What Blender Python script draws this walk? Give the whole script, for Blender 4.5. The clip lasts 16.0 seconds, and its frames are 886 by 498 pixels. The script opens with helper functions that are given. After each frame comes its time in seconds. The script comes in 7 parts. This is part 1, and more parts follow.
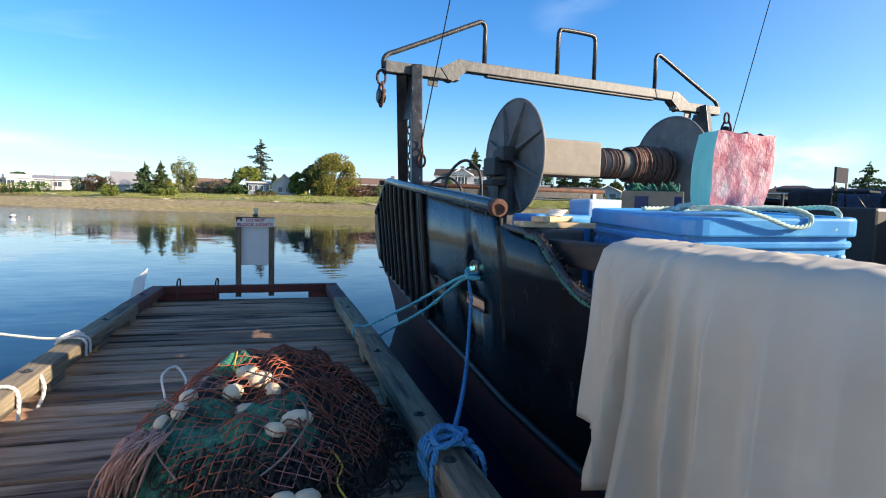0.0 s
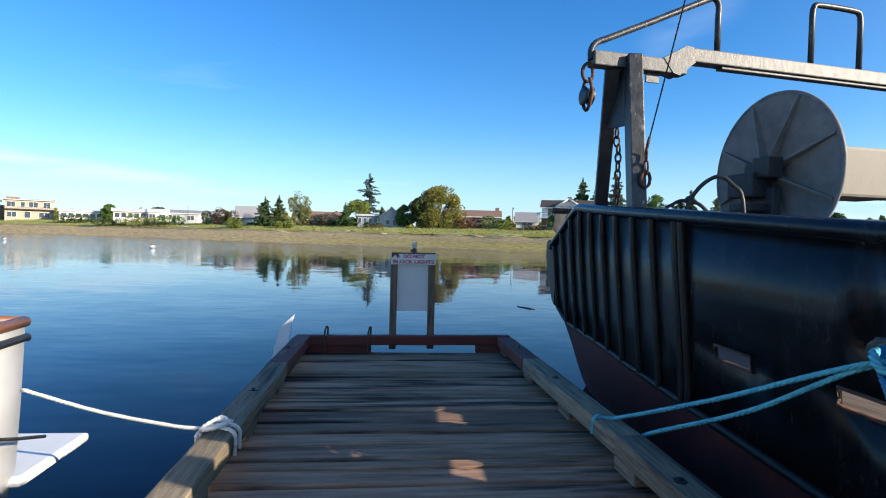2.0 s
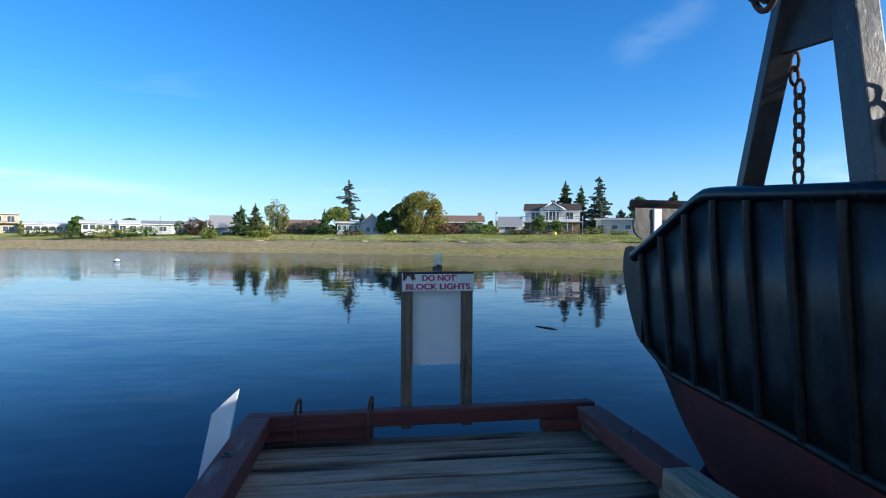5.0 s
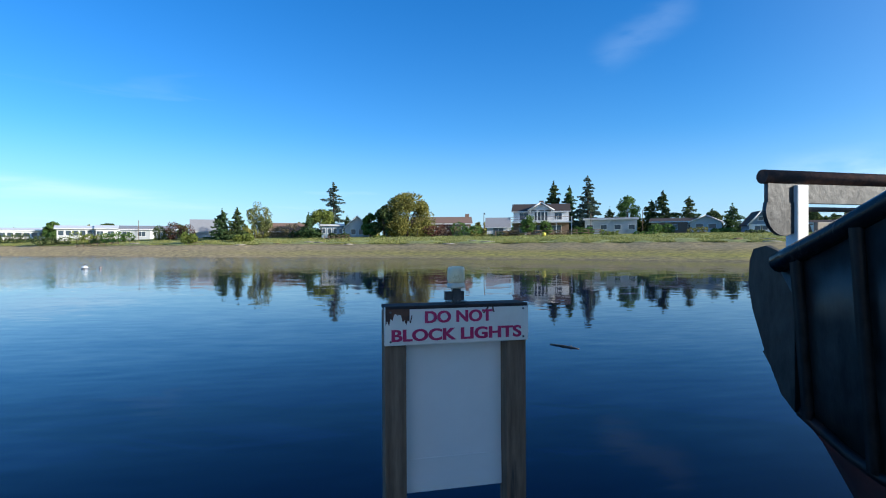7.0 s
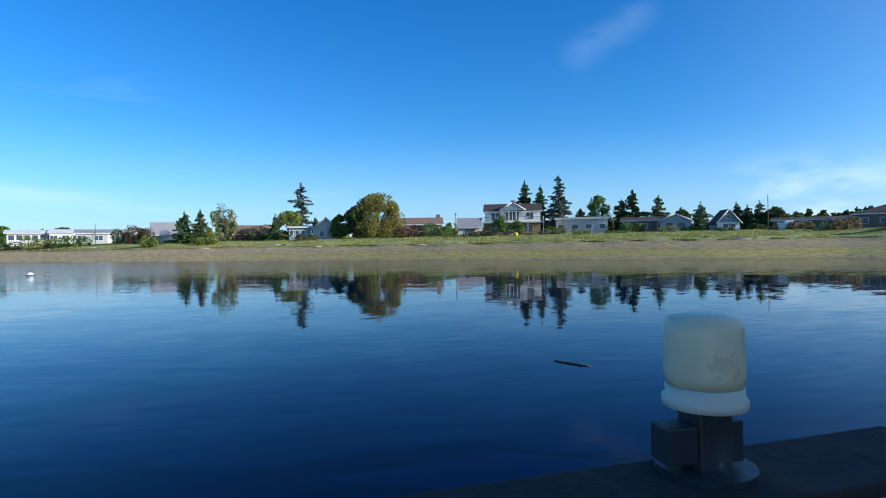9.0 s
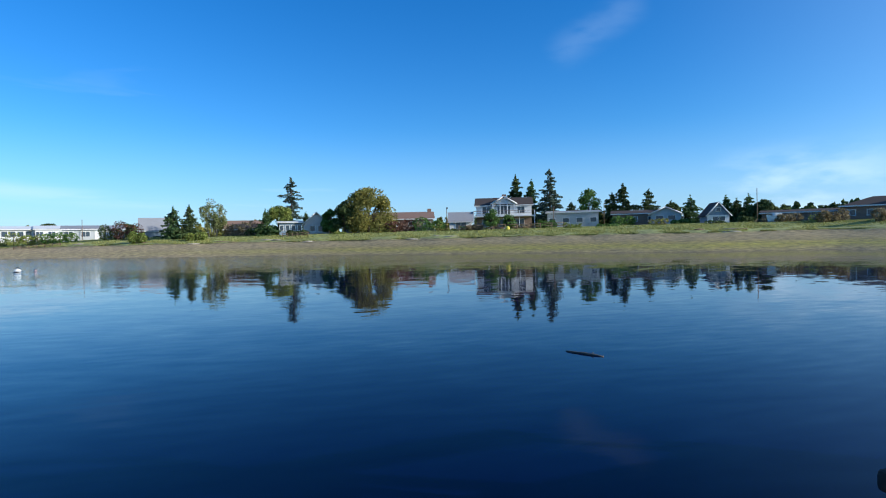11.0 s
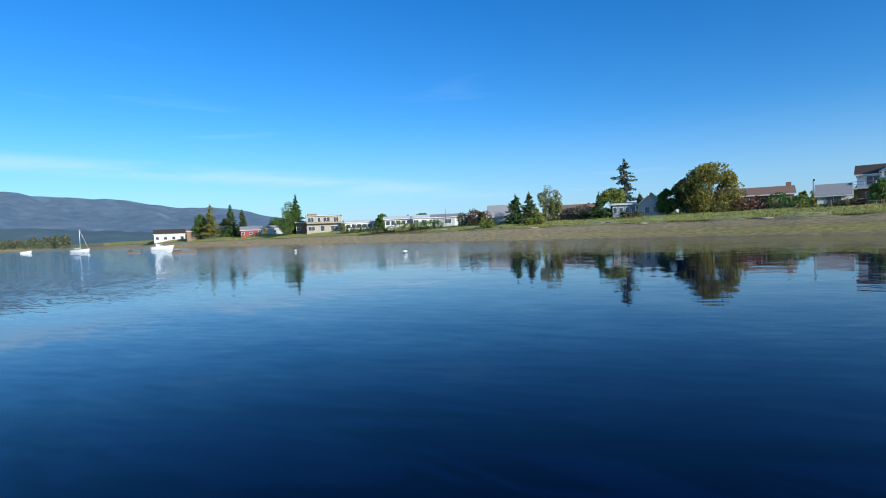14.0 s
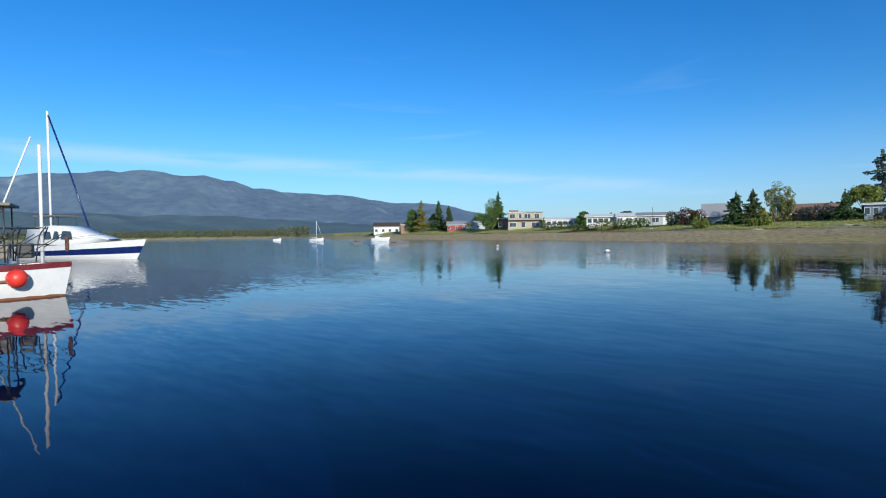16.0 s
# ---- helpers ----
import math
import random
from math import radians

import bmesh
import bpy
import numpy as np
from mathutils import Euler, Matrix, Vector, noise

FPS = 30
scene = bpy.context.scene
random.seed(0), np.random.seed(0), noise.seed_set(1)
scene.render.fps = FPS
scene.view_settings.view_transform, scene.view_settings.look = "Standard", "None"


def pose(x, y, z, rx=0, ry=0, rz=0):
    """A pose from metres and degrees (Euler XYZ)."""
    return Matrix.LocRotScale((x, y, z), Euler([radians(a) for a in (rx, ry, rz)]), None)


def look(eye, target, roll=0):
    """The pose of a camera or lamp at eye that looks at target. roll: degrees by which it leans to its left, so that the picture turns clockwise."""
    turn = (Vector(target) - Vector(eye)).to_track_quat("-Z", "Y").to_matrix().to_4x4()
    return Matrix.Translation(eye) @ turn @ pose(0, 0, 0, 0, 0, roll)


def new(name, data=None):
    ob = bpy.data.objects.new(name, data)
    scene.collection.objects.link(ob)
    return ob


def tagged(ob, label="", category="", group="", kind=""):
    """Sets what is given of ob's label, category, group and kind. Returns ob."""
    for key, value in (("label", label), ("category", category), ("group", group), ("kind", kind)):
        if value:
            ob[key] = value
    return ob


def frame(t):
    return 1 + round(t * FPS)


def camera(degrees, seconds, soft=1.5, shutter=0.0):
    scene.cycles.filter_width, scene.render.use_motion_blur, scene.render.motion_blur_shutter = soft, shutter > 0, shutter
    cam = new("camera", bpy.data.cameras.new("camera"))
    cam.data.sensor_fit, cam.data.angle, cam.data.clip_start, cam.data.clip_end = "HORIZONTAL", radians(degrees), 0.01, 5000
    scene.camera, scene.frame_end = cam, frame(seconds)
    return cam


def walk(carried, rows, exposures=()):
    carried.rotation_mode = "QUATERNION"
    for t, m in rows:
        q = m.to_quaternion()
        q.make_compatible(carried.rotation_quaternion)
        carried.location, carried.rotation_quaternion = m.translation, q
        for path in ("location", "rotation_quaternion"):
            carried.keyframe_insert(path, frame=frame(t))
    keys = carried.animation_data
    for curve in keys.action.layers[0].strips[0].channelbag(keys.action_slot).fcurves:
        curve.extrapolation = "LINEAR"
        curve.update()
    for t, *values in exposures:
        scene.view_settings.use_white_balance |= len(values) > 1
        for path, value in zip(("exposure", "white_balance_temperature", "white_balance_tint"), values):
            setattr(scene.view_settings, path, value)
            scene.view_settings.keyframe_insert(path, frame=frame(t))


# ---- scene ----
cam = camera(76.0, 16.0, soft=1.1)
PATH = [
    (0, (-0.171, 0.349, 1.493), (0.385, 2.268, 1.344), 1.5),
    (0.5, (-0.349, 0.873, 1.523), (-0.001, 2.842, 1.418), 2.2),
    (1, (-0.535, 1.474, 1.503), (-0.257, 3.457, 1.434), 2.1),
    (1.5, (-0.763, 1.902, 1.489), (-0.536, 3.892, 1.439), 1.6),
    (2, (-0.933, 2.381, 1.48), (-0.722, 4.373, 1.434), 1.5),
    (2.5, (-1.003, 2.867, 1.516), (-0.801, 4.86, 1.469), 0.8),
    (3, (-1.133, 3.298, 1.477), (-0.947, 5.293, 1.44), 0.9),
    (3.5, (-1.118, 3.728, 1.447), (-0.926, 5.722, 1.409), 0.6),
    (4, (-1.12, 4.228, 1.5), (-0.907, 6.22, 1.458), 0.2),
    (4.5, (-1.136, 4.68, 1.494), (-0.879, 6.668, 1.462), 0.4),
    (7, (-0.954, 7.507, 1.487), (-0.627, 9.484, 1.471), -0.3),
    (7.5, (-0.863, 8.002, 1.464), (-0.519, 9.976, 1.446), -0.6),
    (8, (-0.913, 8.489, 1.446), (-0.561, 10.461, 1.432), -0.3),
    (8.5, (-0.947, 8.856, 1.46), (-0.555, 10.821, 1.447), -0.6),
    (9, (-0.878, 9.302, 1.465), (-0.447, 11.259, 1.452), -0.9),
    (11.5, (-1.282, 9.64, 1.39), (-0.817, 11.589, 1.351), -1.2),
    (12, (-1.373, 9.807, 1.392), (-1.173, 11.8, 1.333), -1.6),
    (12.5, (-1.405, 9.798, 1.391), (-1.481, 11.799, 1.33), -1.9),
    (13, (-1.519, 9.662, 1.424), (-1.798, 11.646, 1.364), -2.1),
    (13.5, (-1.594, 9.543, 1.398), (-2.082, 11.486, 1.339), -2.3),
    (14, (-1.55, 9.318, 1.385), (-2.209, 11.209, 1.327), -2.3),
    (14.5, (-1.44, 9.067, 1.39), (-2.264, 10.893, 1.337), -2.1),
    (15, (-1.359, 8.855, 1.388), (-2.324, 10.611, 1.335), -1.7),
    (15.5, (-1.308, 8.685, 1.421), (-2.414, 10.355, 1.371), -1),
    (16, (-1.292, 8.525, 1.45), (-2.556, 10.078, 1.399), -0.8),
]
walk(cam, [(t, look(eye, aim, roll)) for t, eye, aim, roll in PATH],
     exposures=((0, 0.98, 7300, 14), (1.5, 0.83, 7000, 12), (3.5, 0.7, 6500, 10), (7, 0.5, 6000, 8), (9, 0.36, 5820, 7), (12.5, 0.31, 5800, 7), (16, 0.02, 5900, 7)))

# ---- world and light ----
SUN_TO = Vector((1.65, -0.926, 0.648)).normalized()
world = bpy.data.worlds.new("sky")
scene.world = world
world.use_nodes = True
wn, wl = world.node_tree.nodes, world.node_tree.links
wn.clear()
sky = wn.new("ShaderNodeTexSky")
sky.sky_type = "NISHITA"
sky.sun_disc = False
sky.sun_elevation = math.asin(SUN_TO.z)
sky.sun_rotation = math.atan2(SUN_TO.x, SUN_TO.y)
sky.altitude, sky.air_density, sky.dust_density, sky.ozone_density = 0, 1.0, 0.2, 3.0
rich = wn.new("ShaderNodeHueSaturation")
rich.inputs["Saturation"].default_value = 1.31
bg = wn.new("ShaderNodeBackground")
bg.inputs["Strength"].default_value = 0.112
# thin high cirrus: stretched noise in the sky's own directions
tc = wn.new("ShaderNodeTexCoord")
cmap = wn.new("ShaderNodeMapping")
cmap.inputs["Rotation"].default_value = (0.0, radians(4), radians(-25))
cmap.inputs["Scale"].default_value = (1.1, 0.8, 11.0)
cno = wn.new("ShaderNodeTexNoise")
cno.inputs["Scale"].default_value, cno.inputs["Detail"].default_value, cno.inputs["Distortion"].default_value = 1.7, 7.0, 0.5
crm = wn.new("ShaderNodeValToRGB")
crm.color_ramp.elements[0].position, crm.color_ramp.elements[0].color = 0.64, (0, 0, 0, 1)
crm.color_ramp.elements[1].position, crm.color_ramp.elements[1].color = 0.86, (0.30, 0.30, 0.30, 1)
cmix = wn.new("ShaderNodeMixRGB")
cmix.inputs[2].default_value = (5.8, 7.0, 8.2, 1)
wl.new(tc.outputs["Generated"], cmap.inputs["Vector"])
wl.new(cmap.outputs[0], cno.inputs["Vector"])
wl.new(cno.outputs["Fac"], crm.inputs["Fac"])
wl.new(sky.outputs[0], rich.inputs["Color"])
tint = wn.new("ShaderNodeMixRGB")
tint.blend_type = "MULTIPLY"
tint.inputs[0].default_value, tint.inputs[2].default_value = 1.0, (0.77, 1.02, 1.26, 1)
# the sky pales towards the sun's side
pale = wn.new("ShaderNodeHueSaturation")
pale.inputs["Saturation"].default_value = 0.8
side = wn.new("ShaderNodeVectorMath")
side.operation = "DOT_PRODUCT"
side.inputs[1].default_value = SUN_TO
sunward = wn.new("ShaderNodeMapRange")
sunward.interpolation_type = "SMOOTHSTEP"
sunward.inputs["From Min"].default_value, sunward.inputs["From Max"].default_value = 0.1, 0.85
towards = wn.new("ShaderNodeMixRGB")
wl.new(tc.outputs["Generated"], side.inputs[0])
wl.new(side.outputs["Value"], sunward.inputs["Value"])
wl.new(sunward.outputs[0], towards.inputs[0])
wl.new(sky.outputs[0], pale.inputs["Color"])
wl.new(rich.outputs[0], towards.inputs[1])
wl.new(pale.outputs[0], towards.inputs[2])
wl.new(towards.outputs[0], tint.inputs[1])
# pale haze low over the horizon
sep = wn.new("ShaderNodeSeparateXYZ")
hz = wn.new("ShaderNodeMapRange")
hz.interpolation_type = "SMOOTHSTEP"
hz.inputs["From Min"].default_value, hz.inputs["From Max"].default_value = -0.02, 0.20
hz.inputs["To Min"].default_value, hz.inputs["To Max"].default_value = 0.54, 0.0
haze = wn.new("ShaderNodeMixRGB")
haze.inputs[2].default_value = (3.2, 4.3, 6.6, 1)
wl.new(tc.outputs["Generated"], sep.inputs[0])
wl.new(sep.outputs["Z"], hz.inputs["Value"])
wl.new(hz.outputs[0], haze.inputs[0])
wl.new(tint.outputs[0], haze.inputs[1])
# the cirrus lies low and thins out overhead
clow = wn.new("ShaderNodeMapRange")
clow.interpolation_type = "SMOOTHSTEP"
clow.inputs["From Min"].default_value, clow.inputs["From Max"].default_value = 0.12, 0.34
clow.inputs["To Min"].default_value, clow.inputs["To Max"].default_value = 1.3, 0.15
cfac = wn.new("ShaderNodeMath")
cfac.operation = "MULTIPLY"
wl.new(sep.outputs["Z"], clow.inputs["Value"])
wl.new(crm.outputs["Color"], cfac.inputs[0])
wl.new(clow.outputs[0], cfac.inputs[1])


def sky_node(op, a, b=0.0, clamp=False):
    n = wn.new("ShaderNodeMath")
    n.operation, n.use_clamp = op, clamp
    for i, v in enumerate((a, b)):
        if isinstance(v, float):
            n.inputs[i].default_value = v
        else:
            wl.new(v, n.inputs[i])
    return n.outputs[0]


def sky_dot(v):
    n = wn.new("ShaderNodeVectorMath")
    n.operation = "DOT_PRODUCT"
    n.inputs[1].default_value = v
    wl.new(tc.outputs["Generated"], n.inputs[0])
    return n.outputs["Value"]


def smooth_step(v, lo, hi):
    n = wn.new("ShaderNodeMapRange")
    n.interpolation_type = "SMOOTHSTEP"
    n.inputs["From Min"].default_value, n.inputs["From Max"].default_value = lo, hi
    wl.new(v, n.inputs["Value"])
    return n.outputs[0]


def wisps(scale, stretch, lo, hi, turn=0.0):
    mp = wn.new("ShaderNodeMapping")
    mp.inputs["Scale"].default_value = stretch
    mp.inputs["Rotation"].default_value = (0, 0, radians(turn))
    no = wn.new("ShaderNodeTexNoise")
    no.inputs["Scale"].default_value, no.inputs["Detail"].default_value = scale, 8.0
    wl.new(tc.outputs["Generated"], mp.inputs["Vector"])
    wl.new(mp.outputs[0], no.inputs["Vector"])
    return smooth_step(no.outputs["Fac"], lo, hi)


# one long thin streak, a small wisp, and a low soft cloud
fine = wisps(6.0, (1, 1, 9), 0.30, 0.62)
soft = wisps(9.0, (1, 1, 3), 0.38, 0.66)
band = smooth_step(sky_node("ABSOLUTE", sky_dot((0.122, -0.036, 0.990))), 0.020, 0.0)
band = sky_node("MULTIPLY", sky_node("MULTIPLY", band, smooth_step(sky_dot((-0.80, 0.59, 0.13)), 0.62, 0.95)), fine)
wisp = smooth_step(sky_node("ABSOLUTE", sky_dot((-0.548, -0.032, 0.836))), 0.042, 0.0)
wisp = sky_node("MULTIPLY", sky_node("MULTIPLY", wisp, smooth_step(sky_dot((0.455, 0.826, 0.330)), 0.9945, 0.9985)), soft)
low = smooth_step(sky_dot((0.715, 0.694, 0.085)), 0.990, 0.9995)
low = sky_node("MULTIPLY", sky_node("MULTIPLY", low, smooth_step(sep.outputs["Z"], 0.15, 0.07)), soft)
total = sky_node("ADD", sky_node("MULTIPLY", band, 0.42), sky_node("ADD", sky_node("MULTIPLY", wisp, 0.085), sky_node("MULTIPLY", low, 0.55)))
wl.new(sky_node("ADD", total, cfac.outputs[0], True), cmix.inputs[0])
wl.new(haze.outputs[0], cmix.inputs[1])
wl.new(cmix.outputs[0], bg.inputs["Color"])
wout = wn.new("ShaderNodeOutputWorld")
wl.new(bg.outputs[0], wout.inputs["Surface"])

sun = new("sun", bpy.data.lights.new("sun", "SUN"))
sun.data.energy, sun.data.angle, sun.data.color = 4.9, radians(0.5), (1.0, 0.9, 0.76)
sun.matrix_world = look(SUN_TO * 60, (0, 0, 0))


# ---- materials ----
def mat(name, c1, c2, scale=6.0, rough=0.6, metal=0.0, bump=0.15, stretch=(1, 1, 1), c3=None, big=0.6, cover=0.5, vary=0.0, detail=6.0, spec=0.5, depth=0.01):
    """Colour grain between c1 and c2, larger stains of c3, uneven gloss and fine relief."""
    m = bpy.data.materials.new(name)
    m.use_nodes = True
    n, l = m.node_tree.nodes, m.node_tree.links
    b = n["Principled BSDF"]
    co = n.new("ShaderNodeTexCoord")
    mp = n.new("ShaderNodeMapping")
    mp.inputs["Scale"].default_value = stretch
    l.new(co.outputs["Object"], mp.inputs["Vector"])
    vec = mp.outputs[0]
    if vary:
        oi = n.new("ShaderNodeObjectInfo")
        add = n.new("ShaderNodeVectorMath")
        mul = n.new("ShaderNodeVectorMath")
        mul.operation = "SCALE"
        mul.inputs[0].default_value = (17, 29, 11)
        l.new(oi.outputs["Random"], mul.inputs["Scale"])
        l.new(mp.outputs[0], add.inputs[0])
        l.new(mul.outputs[0], add.inputs[1])
        vec = add.outputs[0]
    n1 = n.new("ShaderNodeTexNoise")
    n1.inputs["Scale"].default_value, n1.inputs["Detail"].default_value, n1.inputs["Roughness"].default_value = scale, detail, 0.65
    l.new(vec, n1.inputs["Vector"])
    r1 = n.new("ShaderNodeValToRGB")
    r1.color_ramp.elements[0].position, r1.color_ramp.elements[1].position = 0.34, 0.68
    r1.color_ramp.elements[0].color, r1.color_ramp.elements[1].color = (*c1, 1), (*c2, 1)
    l.new(n1.outputs["Fac"], r1.inputs["Fac"])
    col = r1.outputs["Color"]
    if c3:
        n2 = n.new("ShaderNodeTexNoise")
        n2.inputs["Scale"].default_value, n2.inputs["Detail"].default_value, n2.inputs["Roughness"].default_value = big, 8.0, 0.6
        l.new(vec, n2.inputs["Vector"])
        r2 = n.new("ShaderNodeValToRGB")
        r2.color_ramp.elements[0].position, r2.color_ramp.elements[1].position = 1 - cover, min(1.0, 1.12 - cover)
        l.new(n2.outputs["Fac"], r2.inputs["Fac"])
        mx = n.new("ShaderNodeMixRGB")
        mx.inputs[2].default_value = (*c3, 1)
        l.new(r2.outputs["Color"], mx.inputs[0])
        l.new(col, mx.inputs[1])
        col = mx.outputs[0]
    if vary:
        hs = n.new("ShaderNodeHueSaturation")
        mr = n.new("ShaderNodeMapRange")
        mr.inputs["To Min"].default_value, mr.inputs["To Max"].default_value = 1 - vary, 1 + vary
        l.new(oi.outputs["Random"], mr.inputs["Value"])
        l.new(mr.outputs[0], hs.inputs["Value"])
        l.new(col, hs.inputs["Color"])
        col = hs.outputs[0]
    l.new(col, b.inputs["Base Color"])
    rr = n.new("ShaderNodeMapRange")
    rr.inputs["To Min"].default_value, rr.inputs["To Max"].default_value = max(0.03, rough - 0.14), min(1, rough + 0.14)
    l.new(n1.outputs["Fac"], rr.inputs["Value"])
    l.new(rr.outputs[0], b.inputs["Roughness"])
    b.inputs["Metallic"].default_value = metal
    b.inputs["Specular IOR Level"].default_value = spec
    if bump:
        bp = n.new("ShaderNodeBump")
        bp.inputs["Strength"].default_value, bp.inputs["Distance"].default_value = bump, depth
        l.new(n1.outputs["Fac"], bp.inputs["Height"])
        l.new(bp.outputs[0], b.inputs["Normal"])
    return m


def leaf_mat(name, c1, c2):
    """Foliage: each leaf clump has its own shade; some light passes through."""
    m = bpy.data.materials.new(name)
    m.use_nodes = True
    n, l = m.node_tree.nodes, m.node_tree.links
    b = n["Principled BSDF"]
    g = n.new("ShaderNodeNewGeometry")
    r = n.new("ShaderNodeValToRGB")
    r.color_ramp.elements[0].color, r.color_ramp.elements[1].color = (*c1, 1), (*c2, 1)
    l.new(g.outputs["Random Per Island"], r.inputs["Fac"])
    l.new(r.outputs["Color"], b.inputs["Base Color"])
    b.inputs["Roughness"].default_value = 0.75
    b.inputs["Specular IOR Level"].default_value = 0.25
    tr = n.new("ShaderNodeBsdfTranslucent")
    l.new(r.outputs["Color"], tr.inputs["Color"])
    mx = n.new("ShaderNodeMixShader")
    mx.inputs[0].default_value = 0.3
    l.new(b.outputs[0], mx.inputs[1])
    l.new(tr.outputs[0], mx.inputs[2])
    l.new(mx.outputs[0], n["Material Output"].inputs["Surface"])
    return m


def water_mat():
    """Still water: slopes of long swell and fine ripples, and breezes that ruffle it in patches."""
    m = bpy.data.materials.new("sea_water")
    m.use_nodes = True
    n, l = m.node_tree.nodes, m.node_tree.links
    b = n["Principled BSDF"]
    b.inputs["Base Color"].default_value = (0.0008, 0.003, 0.026, 1)
    b.inputs["Roughness"].default_value = 0.02
    b.inputs["IOR"].default_value = 1.333
    b.inputs["Specular IOR Level"].default_value = 0.16
    co = n.new("ShaderNodeTexCoord")

    def slopes(scale, detail, stretch, turn):
        mp = n.new("ShaderNodeMapping")
        mp.inputs["Scale"].default_value = stretch
        mp.inputs["Rotation"].default_value = (0, 0, radians(turn))
        no = n.new("ShaderNodeTexNoise")
        no.inputs["Scale"].default_value, no.inputs["Detail"].default_value = scale, detail
        mid = n.new("ShaderNodeVectorMath")
        mid.operation = "SUBTRACT"
        mid.inputs[1].default_value = (0.5, 0.5, 0.5)
        l.new(co.outputs["Object"], mp.inputs["Vector"])
        l.new(mp.outputs[0], no.inputs["Vector"])
        l.new(no.outputs["Color"], mid.inputs[0])
        return mid.outputs[0], no.outputs["Fac"]

    def scaled(vec, amount):
        sc = n.new("ShaderNodeVectorMath")
        sc.operation = "SCALE"
        l.new(vec, sc.inputs[0])
        if isinstance(amount, float):
            sc.inputs["Scale"].default_value = amount
        else:
            l.new(amount, sc.inputs["Scale"])
        return sc.outputs[0]

    def plus(p, q):
        ad = n.new("ShaderNodeVectorMath")
        l.new(p, ad.inputs[0])
        l.new(q, ad.inputs[1])
        return ad.outputs[0]

    def calc(op, p, q):
        ma = n.new("ShaderNodeMath")
        ma.operation = op
        for i, v in enumerate((p, q)):
            if isinstance(v, float):
                ma.inputs[i].default_value = v
            else:
                l.new(v, ma.inputs[i])
        return ma.outputs[0]

    def ramp(v, lo, hi, top):
        mr = n.new("ShaderNodeMapRange")
        mr.interpolation_type = "SMOOTHSTEP"
        mr.inputs["From Min"].default_value, mr.inputs["From Max"].default_value, mr.inputs["To Max"].default_value = lo, hi, top
        l.new(v, mr.inputs["Value"])
        return mr.outputs[0]

    # the breeze comes down the open bay, in ragged tongues
    reach = n.new("ShaderNodeVectorMath")
    reach.operation = "DOT_PRODUCT"
    reach.inputs[1].default_value = (-0.8, 0.6, 0)
    l.new(co.outputs["Object"], reach.inputs[0])
    tongue = slopes(0.035, 4.0, (0.5, 1.6, 1), -20)[1]
    open_bay = calc("ADD", reach.outputs["Value"], calc("MULTIPLY", tongue, 44.0))
    breeze = ramp(open_bay, 42.0, 98.0, 0.46)
    cats_paw = ramp(slopes(0.12, 3.0, (0.5, 1.7, 1), 12)[1], 0.55, 0.72, 0.035)
    swell = scaled(slopes(0.35, 2.0, (1, 1.8, 1), 20)[0], 0.019)
    ripple = scaled(slopes(1.7, 3.0, (0.8, 2.6, 1), -8)[0], 0.032)
    fine = slopes(6.0, 2.0, (0.7, 2.4, 1), 6)[0]
    fine = scaled(fine, calc("ADD", calc("ADD", breeze, cats_paw), 0.006))
    flat = n.new("ShaderNodeVectorMath")
    flat.operation = "MULTIPLY_ADD"
    flat.inputs[1].default_value, flat.inputs[2].default_value = (1, 1, 0), (0, 0, 1)
    l.new(plus(plus(swell, ripple), fine), flat.inputs[0])
    unit = n.new("ShaderNodeVectorMath")
    unit.operation = "NORMALIZE"
    l.new(flat.outputs[0], unit.inputs[0])
    l.new(unit.outputs[0], b.inputs["Normal"])
    return m


def glass_mat(name, c=(0.05, 0.07, 0.09), rough=0.05):
    m = bpy.data.materials.new(name)
    m.use_nodes = True
    b = m.node_tree.nodes["Principled BSDF"]
    b.inputs["Base Color"].default_value = (*c, 1)
    b.inputs["Roughness"].default_value = rough
    b.inputs["IOR"].default_value = 1.5
    return m


WATER = water_mat()
PLANK = mat("weathered_planks", (0.24, 0.132, 0.078), (0.49, 0.315, 0.21), 5.0, 0.78, bump=0.6, stretch=(0.35, 3.4, 3.4), c3=(0.055, 0.030, 0.020), big=1.5, cover=0.5, vary=0.42, spec=0.25)
TIMBER = mat("weathered_rail_timber", (0.16, 0.128, 0.083), (0.345, 0.283, 0.194), 5.0, 0.8, bump=0.5, stretch=(9, 0.6, 9), c3=(0.08, 0.068, 0.054), big=1.2, cover=0.48, vary=0.2, spec=0.2)
REDWOOD = mat("red_brown_painted_timber", (0.10, 0.02, 0.014), (0.18, 0.036, 0.026), 6.0, 0.7, bump=0.3, stretch=(0.8, 6, 6), c3=(0.12, 0.1, 0.085), big=1.5, cover=0.3)
REDWOOD_Y = mat("red_brown_worn_rail", (0.10, 0.022, 0.016), (0.19, 0.045, 0.033), 6.0, 0.7, bump=0.3, stretch=(6, 0.8, 6), c3=(0.2, 0.18, 0.16), big=1.5, cover=0.42)
POST = mat("grey_brown_post_wood", (0.11, 0.068, 0.04), (0.25, 0.17, 0.11), 5.0, 0.8, bump=0.4, stretch=(7, 7, 0.6), c3=(0.05, 0.04, 0.03), big=2.0, cover=0.42)
